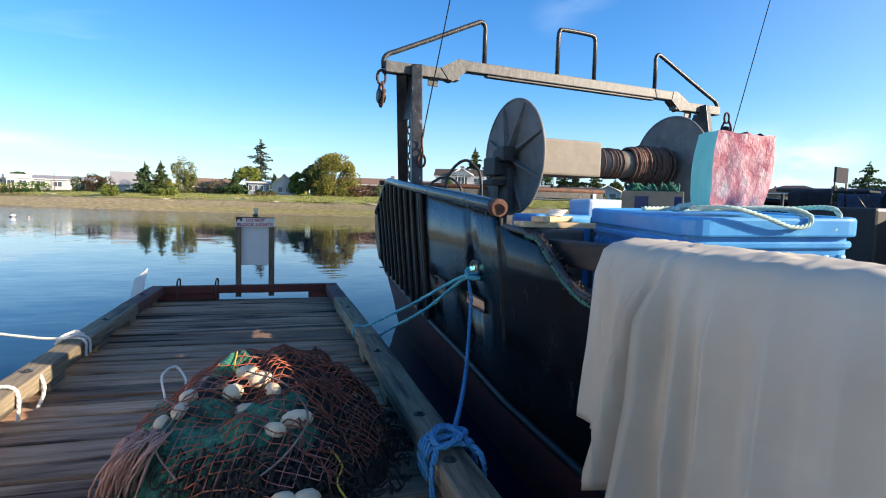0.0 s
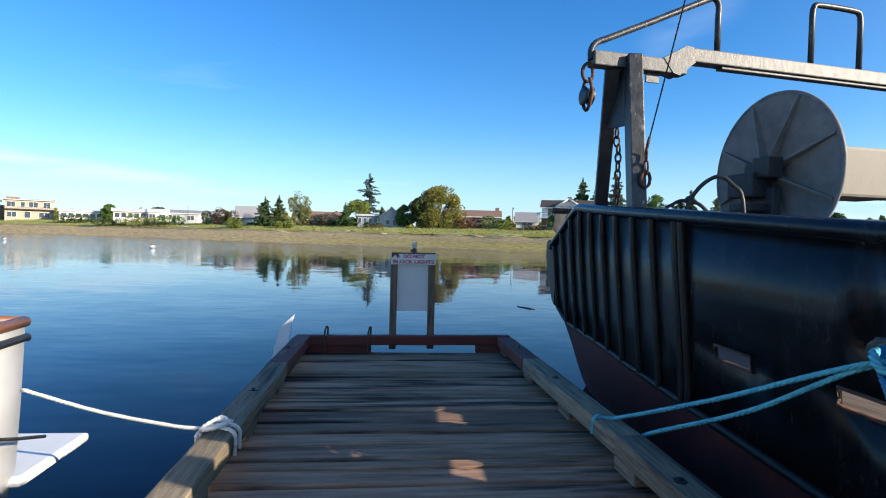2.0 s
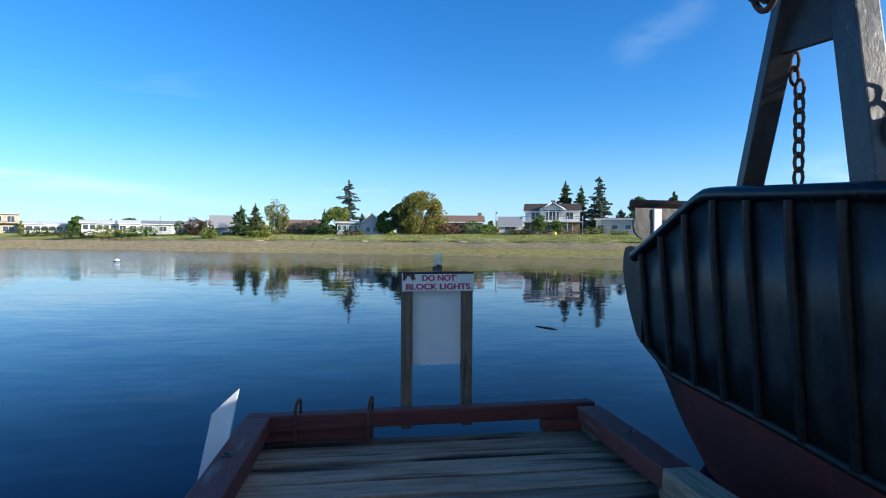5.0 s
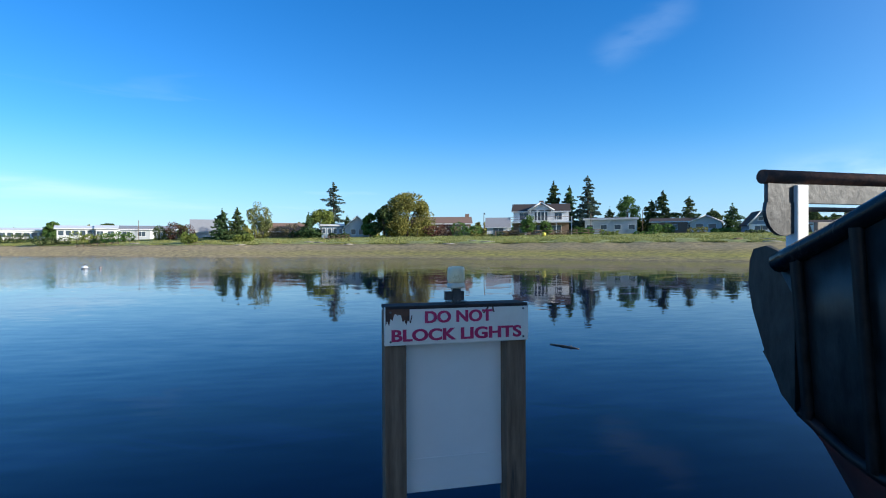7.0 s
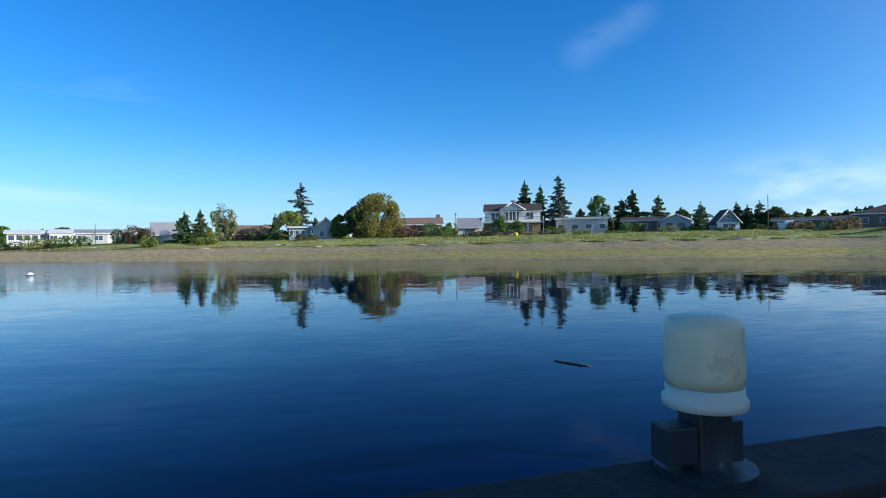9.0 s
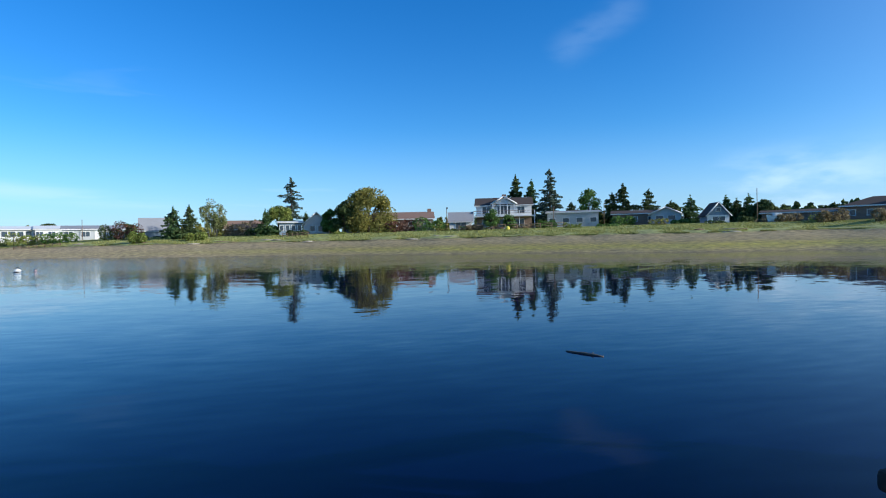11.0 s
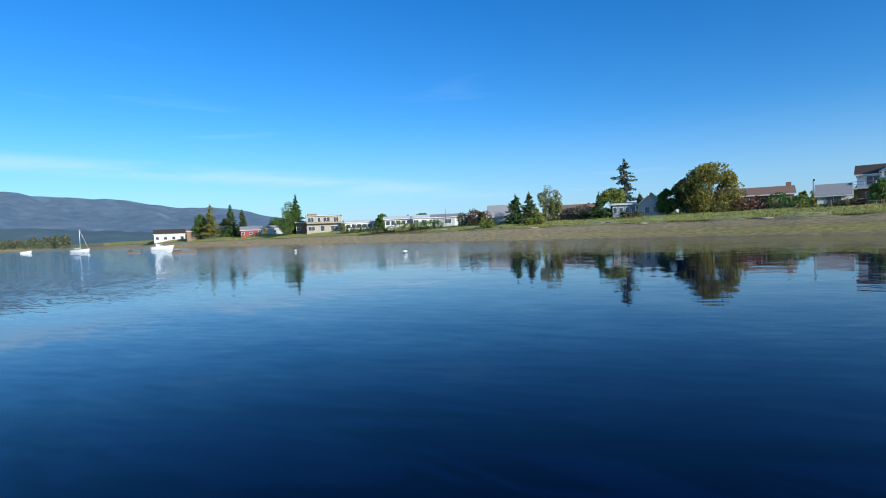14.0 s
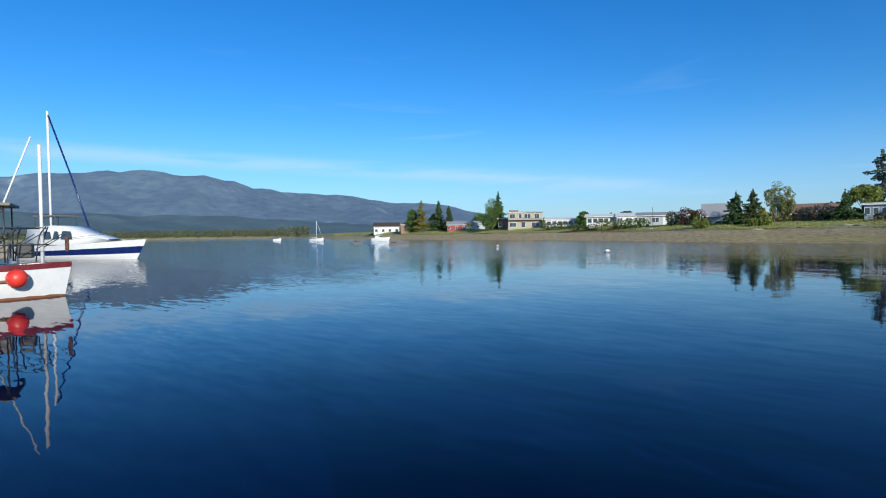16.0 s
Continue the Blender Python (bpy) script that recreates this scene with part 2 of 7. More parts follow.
HULL = mat("black_hull_paint", (0.004, 0.004, 0.0045), (0.014, 0.014, 0.015), 7.0, 0.24, bump=0.35, c3=(0.032, 0.033, 0.03), big=2.6, cover=0.34, stretch=(1, 1, 0.35), depth=0.012, spec=0.19)
RIBS = mat("black_rib_paint", (0.006, 0.005, 0.005), (0.022, 0.02, 0.019), 10.0, 0.45, bump=0.3, c3=(0.06, 0.018, 0.010), big=2.5, cover=0.38, spec=0.22)
STERN = mat("weathered_stern_plate", (0.008, 0.008, 0.008), (0.04, 0.041, 0.039), 9.0, 0.36, bump=0.4, stretch=(1, 1, 0.4), c3=(0.03, 0.012, 0.009), big=2.4, cover=0.42, depth=0.01, spec=0.3)
GREYPATCH = mat("worn_grey_hull_plate", (0.04, 0.05, 0.053), (0.11, 0.13, 0.132), 5.0, 0.45, bump=0.3, stretch=(1, 1, 0.35), c3=(0.02, 0.02, 0.022), big=2.2, cover=0.5, depth=0.01)
BOTTOM = mat("red_bottom_paint", (0.10, 0.015, 0.012), (0.17, 0.03, 0.024), 5.0, 0.6, bump=0.2, c3=(0.05, 0.016, 0.014), big=1.0, cover=0.45)
STEEL = mat("worn_grey_steel", (0.014, 0.015, 0.016), (0.055, 0.057, 0.058), 16.0, 0.42, bump=0.5, c3=(0.30, 0.29, 0.26), big=18.0, cover=0.37, stretch=(1, 1, 0.55))
BEAM = mat("galvanised_beam", (0.035, 0.036, 0.037), (0.13, 0.13, 0.125), 14.0, 0.5, bump=0.5, c3=(0.42, 0.41, 0.38), big=11.0, cover=0.37, stretch=(1, 1, 0.5))
RUST = mat("rusty_iron", (0.05, 0.022, 0.013), (0.16, 0.07, 0.04), 14.0, 0.8, bump=0.5, c3=(0.03, 0.02, 0.016), big=5.0, cover=0.45)
DARKSTEEL = mat("dark_steel", (0.02, 0.02, 0.021), (0.05, 0.05, 0.05), 9.0, 0.5, bump=0.2, c3=(0.07, 0.04, 0.03), big=3.0, cover=0.36)
DRUM = mat("grey_drum_paint", (0.15, 0.138, 0.122), (0.24, 0.222, 0.198), 5.0, 0.6, bump=0.15, c3=(0.13, 0.105, 0.085), big=1.8, cover=0.4)
CORE = mat("bare_drum_core", (0.15, 0.13, 0.10), (0.23, 0.20, 0.16), 5.0, 0.6, bump=0.2, c3=(0.16, 0.125, 0.09), big=2.0, cover=0.4)
DECK = mat("brown_deck_boards", (0.10, 0.075, 0.055), (0.22, 0.17, 0.13), 4.0, 0.8, bump=0.4, stretch=(8, 0.6, 8), c3=(0.05, 0.04, 0.035), big=1.2, cover=0.42)
WHITE = mat("white_paint", (0.72, 0.72, 0.70), (0.82, 0.82, 0.80), 3.0, 0.45, bump=0.05, c3=(0.6, 0.57, 0.5), big=1.2, cover=0.34)
SIGNW = mat("white_sign_board", (0.72, 0.665, 0.57), (0.82, 0.77, 0.67), 8.0, 0.55, bump=0.08, c3=(0.5, 0.48, 0.44), big=4.0, cover=0.34)
PANEL = mat("white_plastic_panel", (0.73, 0.72, 0.68), (0.79, 0.78, 0.74), 2.0, 0.4, bump=0.03, c3=(0.62, 0.64, 0.65), big=3.0, cover=0.4)
REDPAINT = mat("magenta_red_letters", (0.42, 0.012, 0.08), (0.55, 0.03, 0.12), 20.0, 0.5, bump=0.0)
CLOTH = mat("white_cotton_sheet", (0.53, 0.46, 0.36), (0.59, 0.52, 0.41), 3.0, 0.92, bump=0.05, c3=(0.46, 0.39, 0.295), big=1.0, cover=0.36, depth=0.004, detail=3.0)
BLUE = mat("blue_plastic", (0.025, 0.25, 0.58), (0.05, 0.34, 0.68), 4.0, 0.4, bump=0.06, c3=(0.12, 0.44, 0.70), big=2.0, cover=0.38)
BROPE = mat("blue_rope", (0.02, 0.17, 0.36), (0.05, 0.30, 0.5), 60.0, 0.85, bump=0.4, depth=0.003)
TROPE = mat("teal_rope", (0.05, 0.36, 0.45), (0.12, 0.52, 0.6), 60.0, 0.85, bump=0.4, depth=0.003)
WROPE = mat("white_rope", (0.62, 0.60, 0.55), (0.8, 0.78, 0.73), 60.0, 0.85, bump=0.4, depth=0.003)
GROPE = mat("pale_green_rope", (0.35, 0.5, 0.42), (0.5, 0.62, 0.55), 60.0, 0.85, bump=0.4, depth=0.003)
HOSE = mat("black_rubber", (0.012, 0.012, 0.013), (0.03, 0.03, 0.03), 20.0, 0.5, bump=0.1)
NETRED = mat("orange_red_netting", (0.30, 0.07, 0.035), (0.50, 0.15, 0.08), 30.0, 0.85, bump=0.3, c3=(0.34, 0.16, 0.15), big=3.0, cover=0.5)
NETGREEN = mat("green_netting", (0.014, 0.095, 0.062), (0.045, 0.27, 0.17), 46.0, 0.9, bump=0.9, c3=(0.012, 0.03, 0.025), big=5.0, cover=0.5, depth=0.02)
NETDARK = mat("black_netting", (0.014, 0.012, 0.011), (0.05, 0.042, 0.036), 40.0, 0.95, bump=0.9, c3=(0.05, 0.025, 0.02), big=6.0, cover=0.42, depth=0.02)
FLOAT = mat("cream_float", (0.60, 0.46, 0.30), (0.74, 0.61, 0.44), 8.0, 0.6, bump=0.1, c3=(0.4, 0.28, 0.17), big=9.0, cover=0.4)
CARD = mat("brown_cardboard", (0.36, 0.25, 0.15), (0.44, 0.31, 0.2), 8.0, 0.85, bump=0.05)
BALL = mat("red_fender", (0.62, 0.03, 0.02), (0.72, 0.06, 0.04), 3.0, 0.4, bump=0.02)
NAVY = mat("navy_hull_band", (0.008, 0.018, 0.10), (0.014, 0.03, 0.14), 3.0, 0.2, bump=0.0)
MAROON = mat("maroon_trim", (0.13, 0.015, 0.02), (0.2, 0.03, 0.035), 5.0, 0.5, bump=0.05)
VARNISH = mat("brown_varnish", (0.16, 0.06, 0.03), (0.26, 0.11, 0.05), 6.0, 0.4, bump=0.1, stretch=(1, 6, 6))
PINK = mat("pink_printed_bag", (0.55, 0.10, 0.13), (0.88, 0.52, 0.52), 7.0, 0.4, bump=0.5, c3=(0.80, 0.62, 0.58), big=9.0, cover=0.45, depth=0.03)
TEAL = mat("teal_plastic_film", (0.12, 0.58, 0.48), (0.2, 0.68, 0.58), 6.0, 0.4, bump=0.2)
BLACK = mat("black_cloth", (0.012, 0.013, 0.016), (0.03, 0.032, 0.038), 20.0, 0.95, bump=0.3)
DENIM = mat("blue_denim", (0.03, 0.05, 0.09), (0.07, 0.1, 0.17), 30.0, 0.95, bump=0.3)
GLASS = glass_mat("dark_window_glass")


# ---- mesh helpers ----
def mesh_ob(name, bm, material, smooth=False):
    me = bpy.data.meshes.new(name)
    bmesh.ops.recalc_face_normals(bm, faces=bm.faces)
    bm.to_mesh(me)
    bm.free()
    for mt in material if isinstance(material, (list, tuple)) else (material,):
        me.materials.append(mt)
    if smooth:
        for p in me.polygons:
            p.use_smooth = True
    return me


def part(name, bm, material, parent, label="", smooth=False):
    ob = new(name, mesh_ob(name, bm, material, smooth))
    ob.parent = parent
    return tagged(ob, label)


def thing(name, label, category, m=None, group="", kind=""):
    ob = new(name)
    ob.empty_display_size = 0.1
    if m is not None:
        ob.matrix_world = m
    return tagged(ob, label, category, group, kind)


def solo(name, bm, material, label, category, m=None, group="", kind="", smooth=False):
    ob = new(name, mesh_ob(name, bm, material, smooth))
    if m is not None:
        ob.matrix_world = m
    return tagged(ob, label, category, group, kind)


def box(bm, c, s, bevel=0.0, m=None, mi=0):
    r = bmesh.ops.create_cube(bm, size=1.0)
    mm = Matrix.Translation(c) @ Matrix.Diagonal((*s, 1))
    if m is not None:
        mm = m @ mm
    bmesh.ops.transform(bm, matrix=mm, verts=r["verts"])
    fs = list({f for v in r["verts"] for f in v.link_faces})
    if bevel:
        es = list({e for f in fs for e in f.edges})
        q = bmesh.ops.bevel(bm, geom=es, offset=bevel, segments=2, affect="EDGES", profile=0.6)
        fs = [f for f in q["faces"] if f.is_valid] + [f for f in fs if f.is_valid]
    for f in fs:
        f.material_index = mi
    return bm


def boxes(*items, bevel=0.0):
    bm = bmesh.new()
    for c, s in items:
        box(bm, c, s, bevel)
    return bm


def tube(bm, pts, r, n=8, closed=False, radii=None):
    """A round bar along a line of points."""
    pts = [Vector(p) for p in pts]
    k = len(pts)
    rings = []
    up = Vector((0.13, 0.21, 0.97)).normalized()
    for i, p in enumerate(pts):
        a = pts[(i - 1) % k] if closed or i else pts[0]
        b = pts[(i + 1) % k] if closed or i < k - 1 else pts[-1]
        d = (b - a).normalized()
        s = d.cross(up)
        s = s.normalized() if s.length > 0.05 else d.cross(Vector((1, 0, 0))).normalized()
        t = s.cross(d)
        rr = radii[i] if radii else r
        rings.append([bm.verts.new(p + rr * (math.cos(2 * math.pi * j / n) * s + math.sin(2 * math.pi * j / n) * t)) for j in range(n)])
    for i in range(k if closed else k - 1):
        a, b = rings[i], rings[(i + 1) % k]
        for j in range(n):
            f = bm.faces.new((a[j], a[(j + 1) % n], b[(j + 1) % n], b[j]))
            f.smooth = True
    if not closed:
        bm.faces.new(rings[0][::-1])
        bm.faces.new(rings[-1])
    return bm


def curve_pts(ctrl, per=8):
    """Points of a smooth line through the control points."""
    c = [Vector(p) for p in ctrl]
    c = [2 * c[0] - c[1]] + c + [2 * c[-1] - c[-2]]
    out = []
    for i in range(1, len(c) - 2):
        for j in range(per):
            t = j / per
            a, b, d, e = c[i - 1], c[i], c[i + 1], c[i + 2]
            out.append(0.5 * (2 * b + (d - a) * t + (2 * a - 5 * b + 4 * d - e) * t * t + (3 * b - a - 3 * d + e) * t ** 3))
    return out + [c[-2]]


def rope(bm, ctrl, r, per=10, lay=None):
    """A three-strand laid rope along a smooth line."""
    pts = curve_pts(ctrl, per)
    lay = lay or r * 7
    fine = []
    for a, b in zip(pts, pts[1:]):
        k = max(1, int((b - a).length / (lay / 5)))
        fine += [a.lerp(b, j / k) for j in range(k)]
    fine.append(pts[-1])
    up = Vector((0.13, 0.21, 0.97))
    for s in range(3):
        run, dist = [], 0.0
        for i, p in enumerate(fine):
            d = (fine[min(i + 1, len(fine) - 1)] - fine[max(i - 1, 0)]).normalized()
            if i:
                dist += (p - fine[i - 1]).length
            e = d.cross(up)
            e = e.normalized() if e.length > 0.05 else d.cross(Vector((1, 0, 0))).normalized()
            g = e.cross(d)
            a = 2 * math.pi * (dist / lay + s / 3)
            run.append(p + 0.5 * r * (math.cos(a) * e + math.sin(a) * g))
        tube(bm, run, r * 0.56, 5)
    return bm


def disc(bm, c, r, h, n=24, axis="z"):
    r_ = bmesh.ops.create_cone(bm, cap_ends=True, segments=n, radius1=r, radius2=r, depth=h)
    turn = {"z": Matrix(), "x": Matrix.Rotation(radians(90), 4, "Y"), "y": Matrix.Rotation(radians(90), 4, "X")}[axis]
    bmesh.ops.transform(bm, matrix=Matrix.Translation(c) @ turn, verts=r_["verts"])
    return bm


def lathe(bm, prof, n=24, m=None):
    rings = []
    for r, z in prof:
        ring = []
        for j in range(n):
            v = Vector((r * math.cos(2 * math.pi * j / n), r * math.sin(2 * math.pi * j / n), z))
            ring.append(bm.verts.new(m @ v if m is not None else v))
        rings.append(ring)
    for a, b in zip(rings, rings[1:]):
        for j in range(n):
            f = bm.faces.new((a[j], a[(j + 1) % n], b[(j + 1) % n], b[j]))
            f.smooth = True
    bm.faces.new(rings[0][::-1])
    bm.faces.new(rings[-1])
    return bm


def loft(bm, rows, mi=None, close=False):
    """A skin over rows of points of equal length."""
    vs = [[bm.verts.new(p) for p in row] for row in rows]
    for i in range(len(vs) - 1):
        for j in range(len(vs[0]) - 1 + close):
            f = bm.faces.new((vs[i][j], vs[i][(j + 1) % len(vs[0])], vs[i + 1][(j + 1) % len(vs[0])], vs[i + 1][j]))
            f.smooth = True
            if mi:
                f.material_index = mi(i, j)
    return vs


def lerp(a, b, t):
    return a + (b - a) * t


# ---- ground, water, distance ----
SHORE_AZ = (-180, -120, -80, -60, -47, -37, -24, -12, 0, 6, 13, 18, 25, 30, 34, 40, 46, 50, 56, 75, 100, 140, 180)
SHORE_R = (60, 70, 60, 62, 72, 66, 70, 75, 86, 93, 101, 114, 138, 155, 172, 212, 275, 400, 900, 1100, 700, 120, 60)
WL = -0.45


def shore(az):
    return float(np.interp(az, SHORE_AZ, SHORE_R))


def ground_at(az, r):
    d = r - shore(az)
    if abs(az) > 115:
        d = d * 1.0
    z = float(np.interp(d, (-30, -3, 0, 8, 20, 23, 34, 50, 120), (-3, -0.8, -0.45, 0.35, 1.3, 1.75, 2.9, 3.5, 4.2)))
    return z


def ground_z(x, y):
    dx, dy = x + 1, y - 8
    return ground_at(math.degrees(math.atan2(-dx, dy)), math.hypot(dx, dy))


def build_ground():
    me = bpy.data.meshes.new("ground")
    azs = np.linspace(-180, 180, 481)[:-1]
    ds = (-60, -30, -12, -3, -1, 0, 1, 2, 4, 6, 8, 11, 14, 17, 19, 20, 21, 22, 23, 25, 27, 30, 34, 38, 44, 50, 60, 80, 120, 250, 600, 1500, 3300)
    vs, fs = [], []
    for a in azs:
        s, c = -math.sin(radians(a)), math.cos(radians(a))
        for k, d in enumerate(ds):
            wob = 2.2 * noise.noise((a * 0.35, 3.1, 0.0)) + 0.8 * noise.noise((a * 1.3, 7.7, 0.0)) if 14 <= d <= 27 else 0.0
            r = max(18 + k * 0.5, shore(a) + d + wob)
            z = ground_at(a, r - wob * 0.9) + (0.14 * noise.noise((s * r * 0.22, c * r * 0.22, 0.0)) if d >= 8 else 0.0) + (0.03 * noise.noise((s * r * 0.5, c * r * 0.5, 2.0)) if d > -2 else 0)
            vs.append((-1 + s * r, 8 + c * r, z))
    k, n = len(ds), len(azs)
    for i in range(n):
        for j in range(k - 1):
            fs.append((i * k + j, ((i + 1) % n) * k + j, ((i + 1) % n) * k + j + 1, i * k + j + 1))
    me.from_pydata(vs, [], fs)
    m = bpy.data.materials.new("shore_ground")
    m.use_nodes = True
    nd, l = m.node_tree.nodes, m.node_tree.links
    b = nd["Principled BSDF"]
    b.inputs["Roughness"].default_value = 0.9
    co = nd.new("ShaderNodeTexCoord")
    sp = nd.new("ShaderNodeSeparateXYZ")
    l.new(co.outputs["Object"], sp.inputs[0])
    no = nd.new("ShaderNodeTexNoise")
    no.inputs["Scale"].default_value, no.inputs["Detail"].default_value = 0.12, 7.0
    l.new(co.outputs["Object"], no.inputs["Vector"])
    ad = nd.new("ShaderNodeMath")
    ad.operation = "MULTIPLY_ADD"
    ad.inputs[1].default_value = 0.7
    l.new(no.outputs["Fac"], ad.inputs[0])
    l.new(sp.outputs["Z"], ad.inputs[2])
    mr = nd.new("ShaderNodeMapRange")
    mr.inputs["From Min"].default_value, mr.inputs["From Max"].default_value = -0.3, 3.7
    l.new(ad.outputs[0], mr.inputs["Value"])
    rp = nd.new("ShaderNodeValToRGB")
    e = rp.color_ramp.elements
    e[0].position, e[0].color = 0.02, (0.19, 0.145, 0.07, 1)
    e[1].position, e[1].color = 1.0, (0.20, 0.22, 0.075, 1)
    for p, c in ((0.10, (0.26, 0.205, 0.065, 1)), (0.19, (0.28, 0.245, 0.035, 1)), (0.26, (0.265, 0.215, 0.05, 1)), (0.34, (0.255, 0.195, 0.075, 1)), (0.46, (0.285, 0.22, 0.10, 1)), (0.565, (0.25, 0.195, 0.085, 1)), (0.60, (0.25, 0.26, 0.075, 1)), (0.75, (0.30, 0.31, 0.09, 1))):
        q = e.new(p)
        q.color = c
    l.new(mr.outputs[0], rp.inputs["Fac"])
    n2 = nd.new("ShaderNodeTexNoise")
    n2.inputs["Scale"].default_value, n2.inputs["Detail"].default_value = 1.1, 8.0
    l.new(co.outputs["Object"], n2.inputs["Vector"])
    r2 = nd.new("ShaderNodeMapRange")
    r2.inputs["From Min"].default_value, r2.inputs["From Max"].default_value, r2.inputs["To Min"].default_value, r2.inputs["To Max"].default_value = 0.3, 0.7, 0.62, 1.35
    l.new(n2.outputs["Fac"], r2.inputs["Value"])
    vm = nd.new("ShaderNodeVectorMath")
    vm.operation = "SCALE"
    # drier, paler sand towards the head of the bay
    sand = nd.new("ShaderNodeMapRange")
    sand.interpolation_type = "SMOOTHSTEP"
    sand.inputs["From Min"].default_value, sand.inputs["From Max"].default_value, sand.inputs["To Max"].default_value = 25.0, -45.0, 0.75
    l.new(sp.outputs["X"], sand.inputs["Value"])
    low_only = nd.new("ShaderNodeMapRange")
    low_only.interpolation_type = "SMOOTHSTEP"
    low_only.inputs["From Min"].default_value, low_only.inputs["From Max"].default_value = 0.56, 0.5
    l.new(mr.outputs[0], low_only.inputs["Value"])
    how = nd.new("ShaderNodeMath")
    how.operation = "MULTIPLY"
    l.new(sand.outputs[0], how.inputs[0])
    l.new(low_only.outputs[0], how.inputs[1])
    dry = nd.new("ShaderNodeMixRGB")
    dry.inputs[2].default_value = (0.46, 0.335, 0.165, 1)
    l.new(how.outputs[0], dry.inputs[0])
    l.new(rp.outputs["Color"], dry.inputs[1])
    # pebbles
    peb = nd.new("ShaderNodeTexVoronoi")
    peb.inputs["Scale"].default_value = 2.2
    l.new(co.outputs["Object"], peb.inputs["Vector"])
    bw = nd.new("ShaderNodeRGBToBW")
    l.new(peb.outputs["Color"], bw.inputs[0])
    pr = nd.new("ShaderNodeMapRange")
    pr.inputs["To Min"].default_value, pr.inputs["To Max"].default_value = 0.72, 1.28
    l.new(bw.outputs[0], pr.inputs["Value"])
    pebbled = nd.new("ShaderNodeVectorMath")
    pebbled.operation = "SCALE"
    l.new(dry.outputs[0], pebbled.inputs[0])
    l.new(pr.outputs[0], pebbled.inputs["Scale"])
    l.new(pebbled.outputs[0], vm.inputs[0])
    l.new(r2.outputs[0], vm.inputs["Scale"])
    l.new(vm.outputs[0], b.inputs["Base Color"])
    bp = nd.new("ShaderNodeBump")
    bp.inputs["Strength"].default_value, bp.inputs["Distance"].default_value = 0.6, 0.15
    l.new(n2.outputs["Fac"], bp.inputs["Height"])
    l.new(bp.outputs[0], b.inputs["Normal"])
    me.materials.append(m)
    for p in me.polygons:
        p.use_smooth = True
    tagged(new("ground", me), "tidal mud beach rising to a grassy shore", "ground", kind="structure")


build_ground()

bm = bmesh.new()
disc(bm, (0, 0, WL - 0.01), 4200, 0.02, 96)
solo("water", bm, WATER, "calm blue harbour water with fine ripples", "water", kind="structure")


def hills(name, dist, ridge, base, c1, c2, label, rough_amp, steps=420, rows=14, a0=-180, a1=180):
    """A range of hills round part of the horizon; ridge(az) gives its height in degrees."""
    vs, fs = [], []
    for i in range(steps + 1):
        a = lerp(a0, a1, i / steps)
        s, c = -math.sin(radians(a)), math.cos(radians(a))
        top = dist * math.tan(radians(ridge(a)))
        for j in range(rows + 1):
            t = j / rows
            r = dist * (0.66 + 0.34 * t)
            gully = noise.fractal((a * 0.23, t * 1.7, dist * 0.001), 1.0, 2.0, 5)
            z = base + (top - base) * (t ** 1.25) * (1 + rough_amp * gully * (0.35 + t * (1 - t) * 2.6))
            vs.append((s * r, c * r, z))
    k = rows + 1
    for i in range(steps):
        for j in range(rows):
            fs.append((i * k + j, (i + 1) * k + j, (i + 1) * k + j + 1, i * k + j + 1))
    me = bpy.data.meshes.new(name)
    me.from_pydata(vs, [], fs)
    # c1 and c2 already hold the haze of distance as a blue tint
    me.materials.append(mat(name + "_hazed_forest", c1, c2, 0.012, 0.95, bump=1.0, c3=tuple(v * 1.35 for v in c2), big=0.004, cover=0.4, spec=0.1, depth=7, detail=10))
    for p in me.polygons:
        p.use_smooth = True
    return tagged(new(name, me), label, "backdrop", kind="structure")


# both ranges: blue-grey haze mixed into the forest colours, paler with distance
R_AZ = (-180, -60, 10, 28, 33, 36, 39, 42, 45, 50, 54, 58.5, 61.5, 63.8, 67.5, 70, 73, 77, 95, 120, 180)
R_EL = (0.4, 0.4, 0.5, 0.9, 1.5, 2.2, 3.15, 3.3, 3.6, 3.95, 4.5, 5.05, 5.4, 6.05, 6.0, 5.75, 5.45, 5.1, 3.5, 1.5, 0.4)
hills("backdrop", 3900, lambda a: float(np.interp(a, R_AZ, R_EL)) + 0.10 * noise.fractal((a * 0.5, 0, 0), 1.0, 2.0, 4), 0, (0.10, 0.155, 0.225), (0.165, 0.225, 0.275), "forested mountain range with blue haze in its colour", 0.36)
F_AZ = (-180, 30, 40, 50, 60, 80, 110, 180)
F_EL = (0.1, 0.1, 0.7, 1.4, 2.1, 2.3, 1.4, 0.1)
hills("backdrop_foothills", 2300, lambda a: float(np.interp(a, F_AZ, F_EL)) + 0.12 * noise.fractal((a * 0.8, 5, 0), 1.0, 2.0, 5), 0, (0.085, 0.135, 0.16), (0.13, 0.185, 0.195), "dark forested foothills tinted with distance haze", 0.4)


# ---- dock ----
DX0, DX1, DY0, DY1 = -1.88, 0.66, -6.0, 9.55
dock = thing("dock", "weathered timber floating dock finger with bull rails", "dock", kind="structure")
bm = bmesh.new()
for x in (-1.95, -0.6, 0.72):
    box(bm, (x, 1.8, -0.16), (0.14, 15.4, 0.22), 0.01)
part("stringer", bm, POST, dock, "dark wet timber stringers")
bm = bmesh.new()
for i in range(6):
    box(bm, (-0.6, -4.6 + 2.55 * i, -0.42), (2.3, 1.9, 0.3), 0.04)
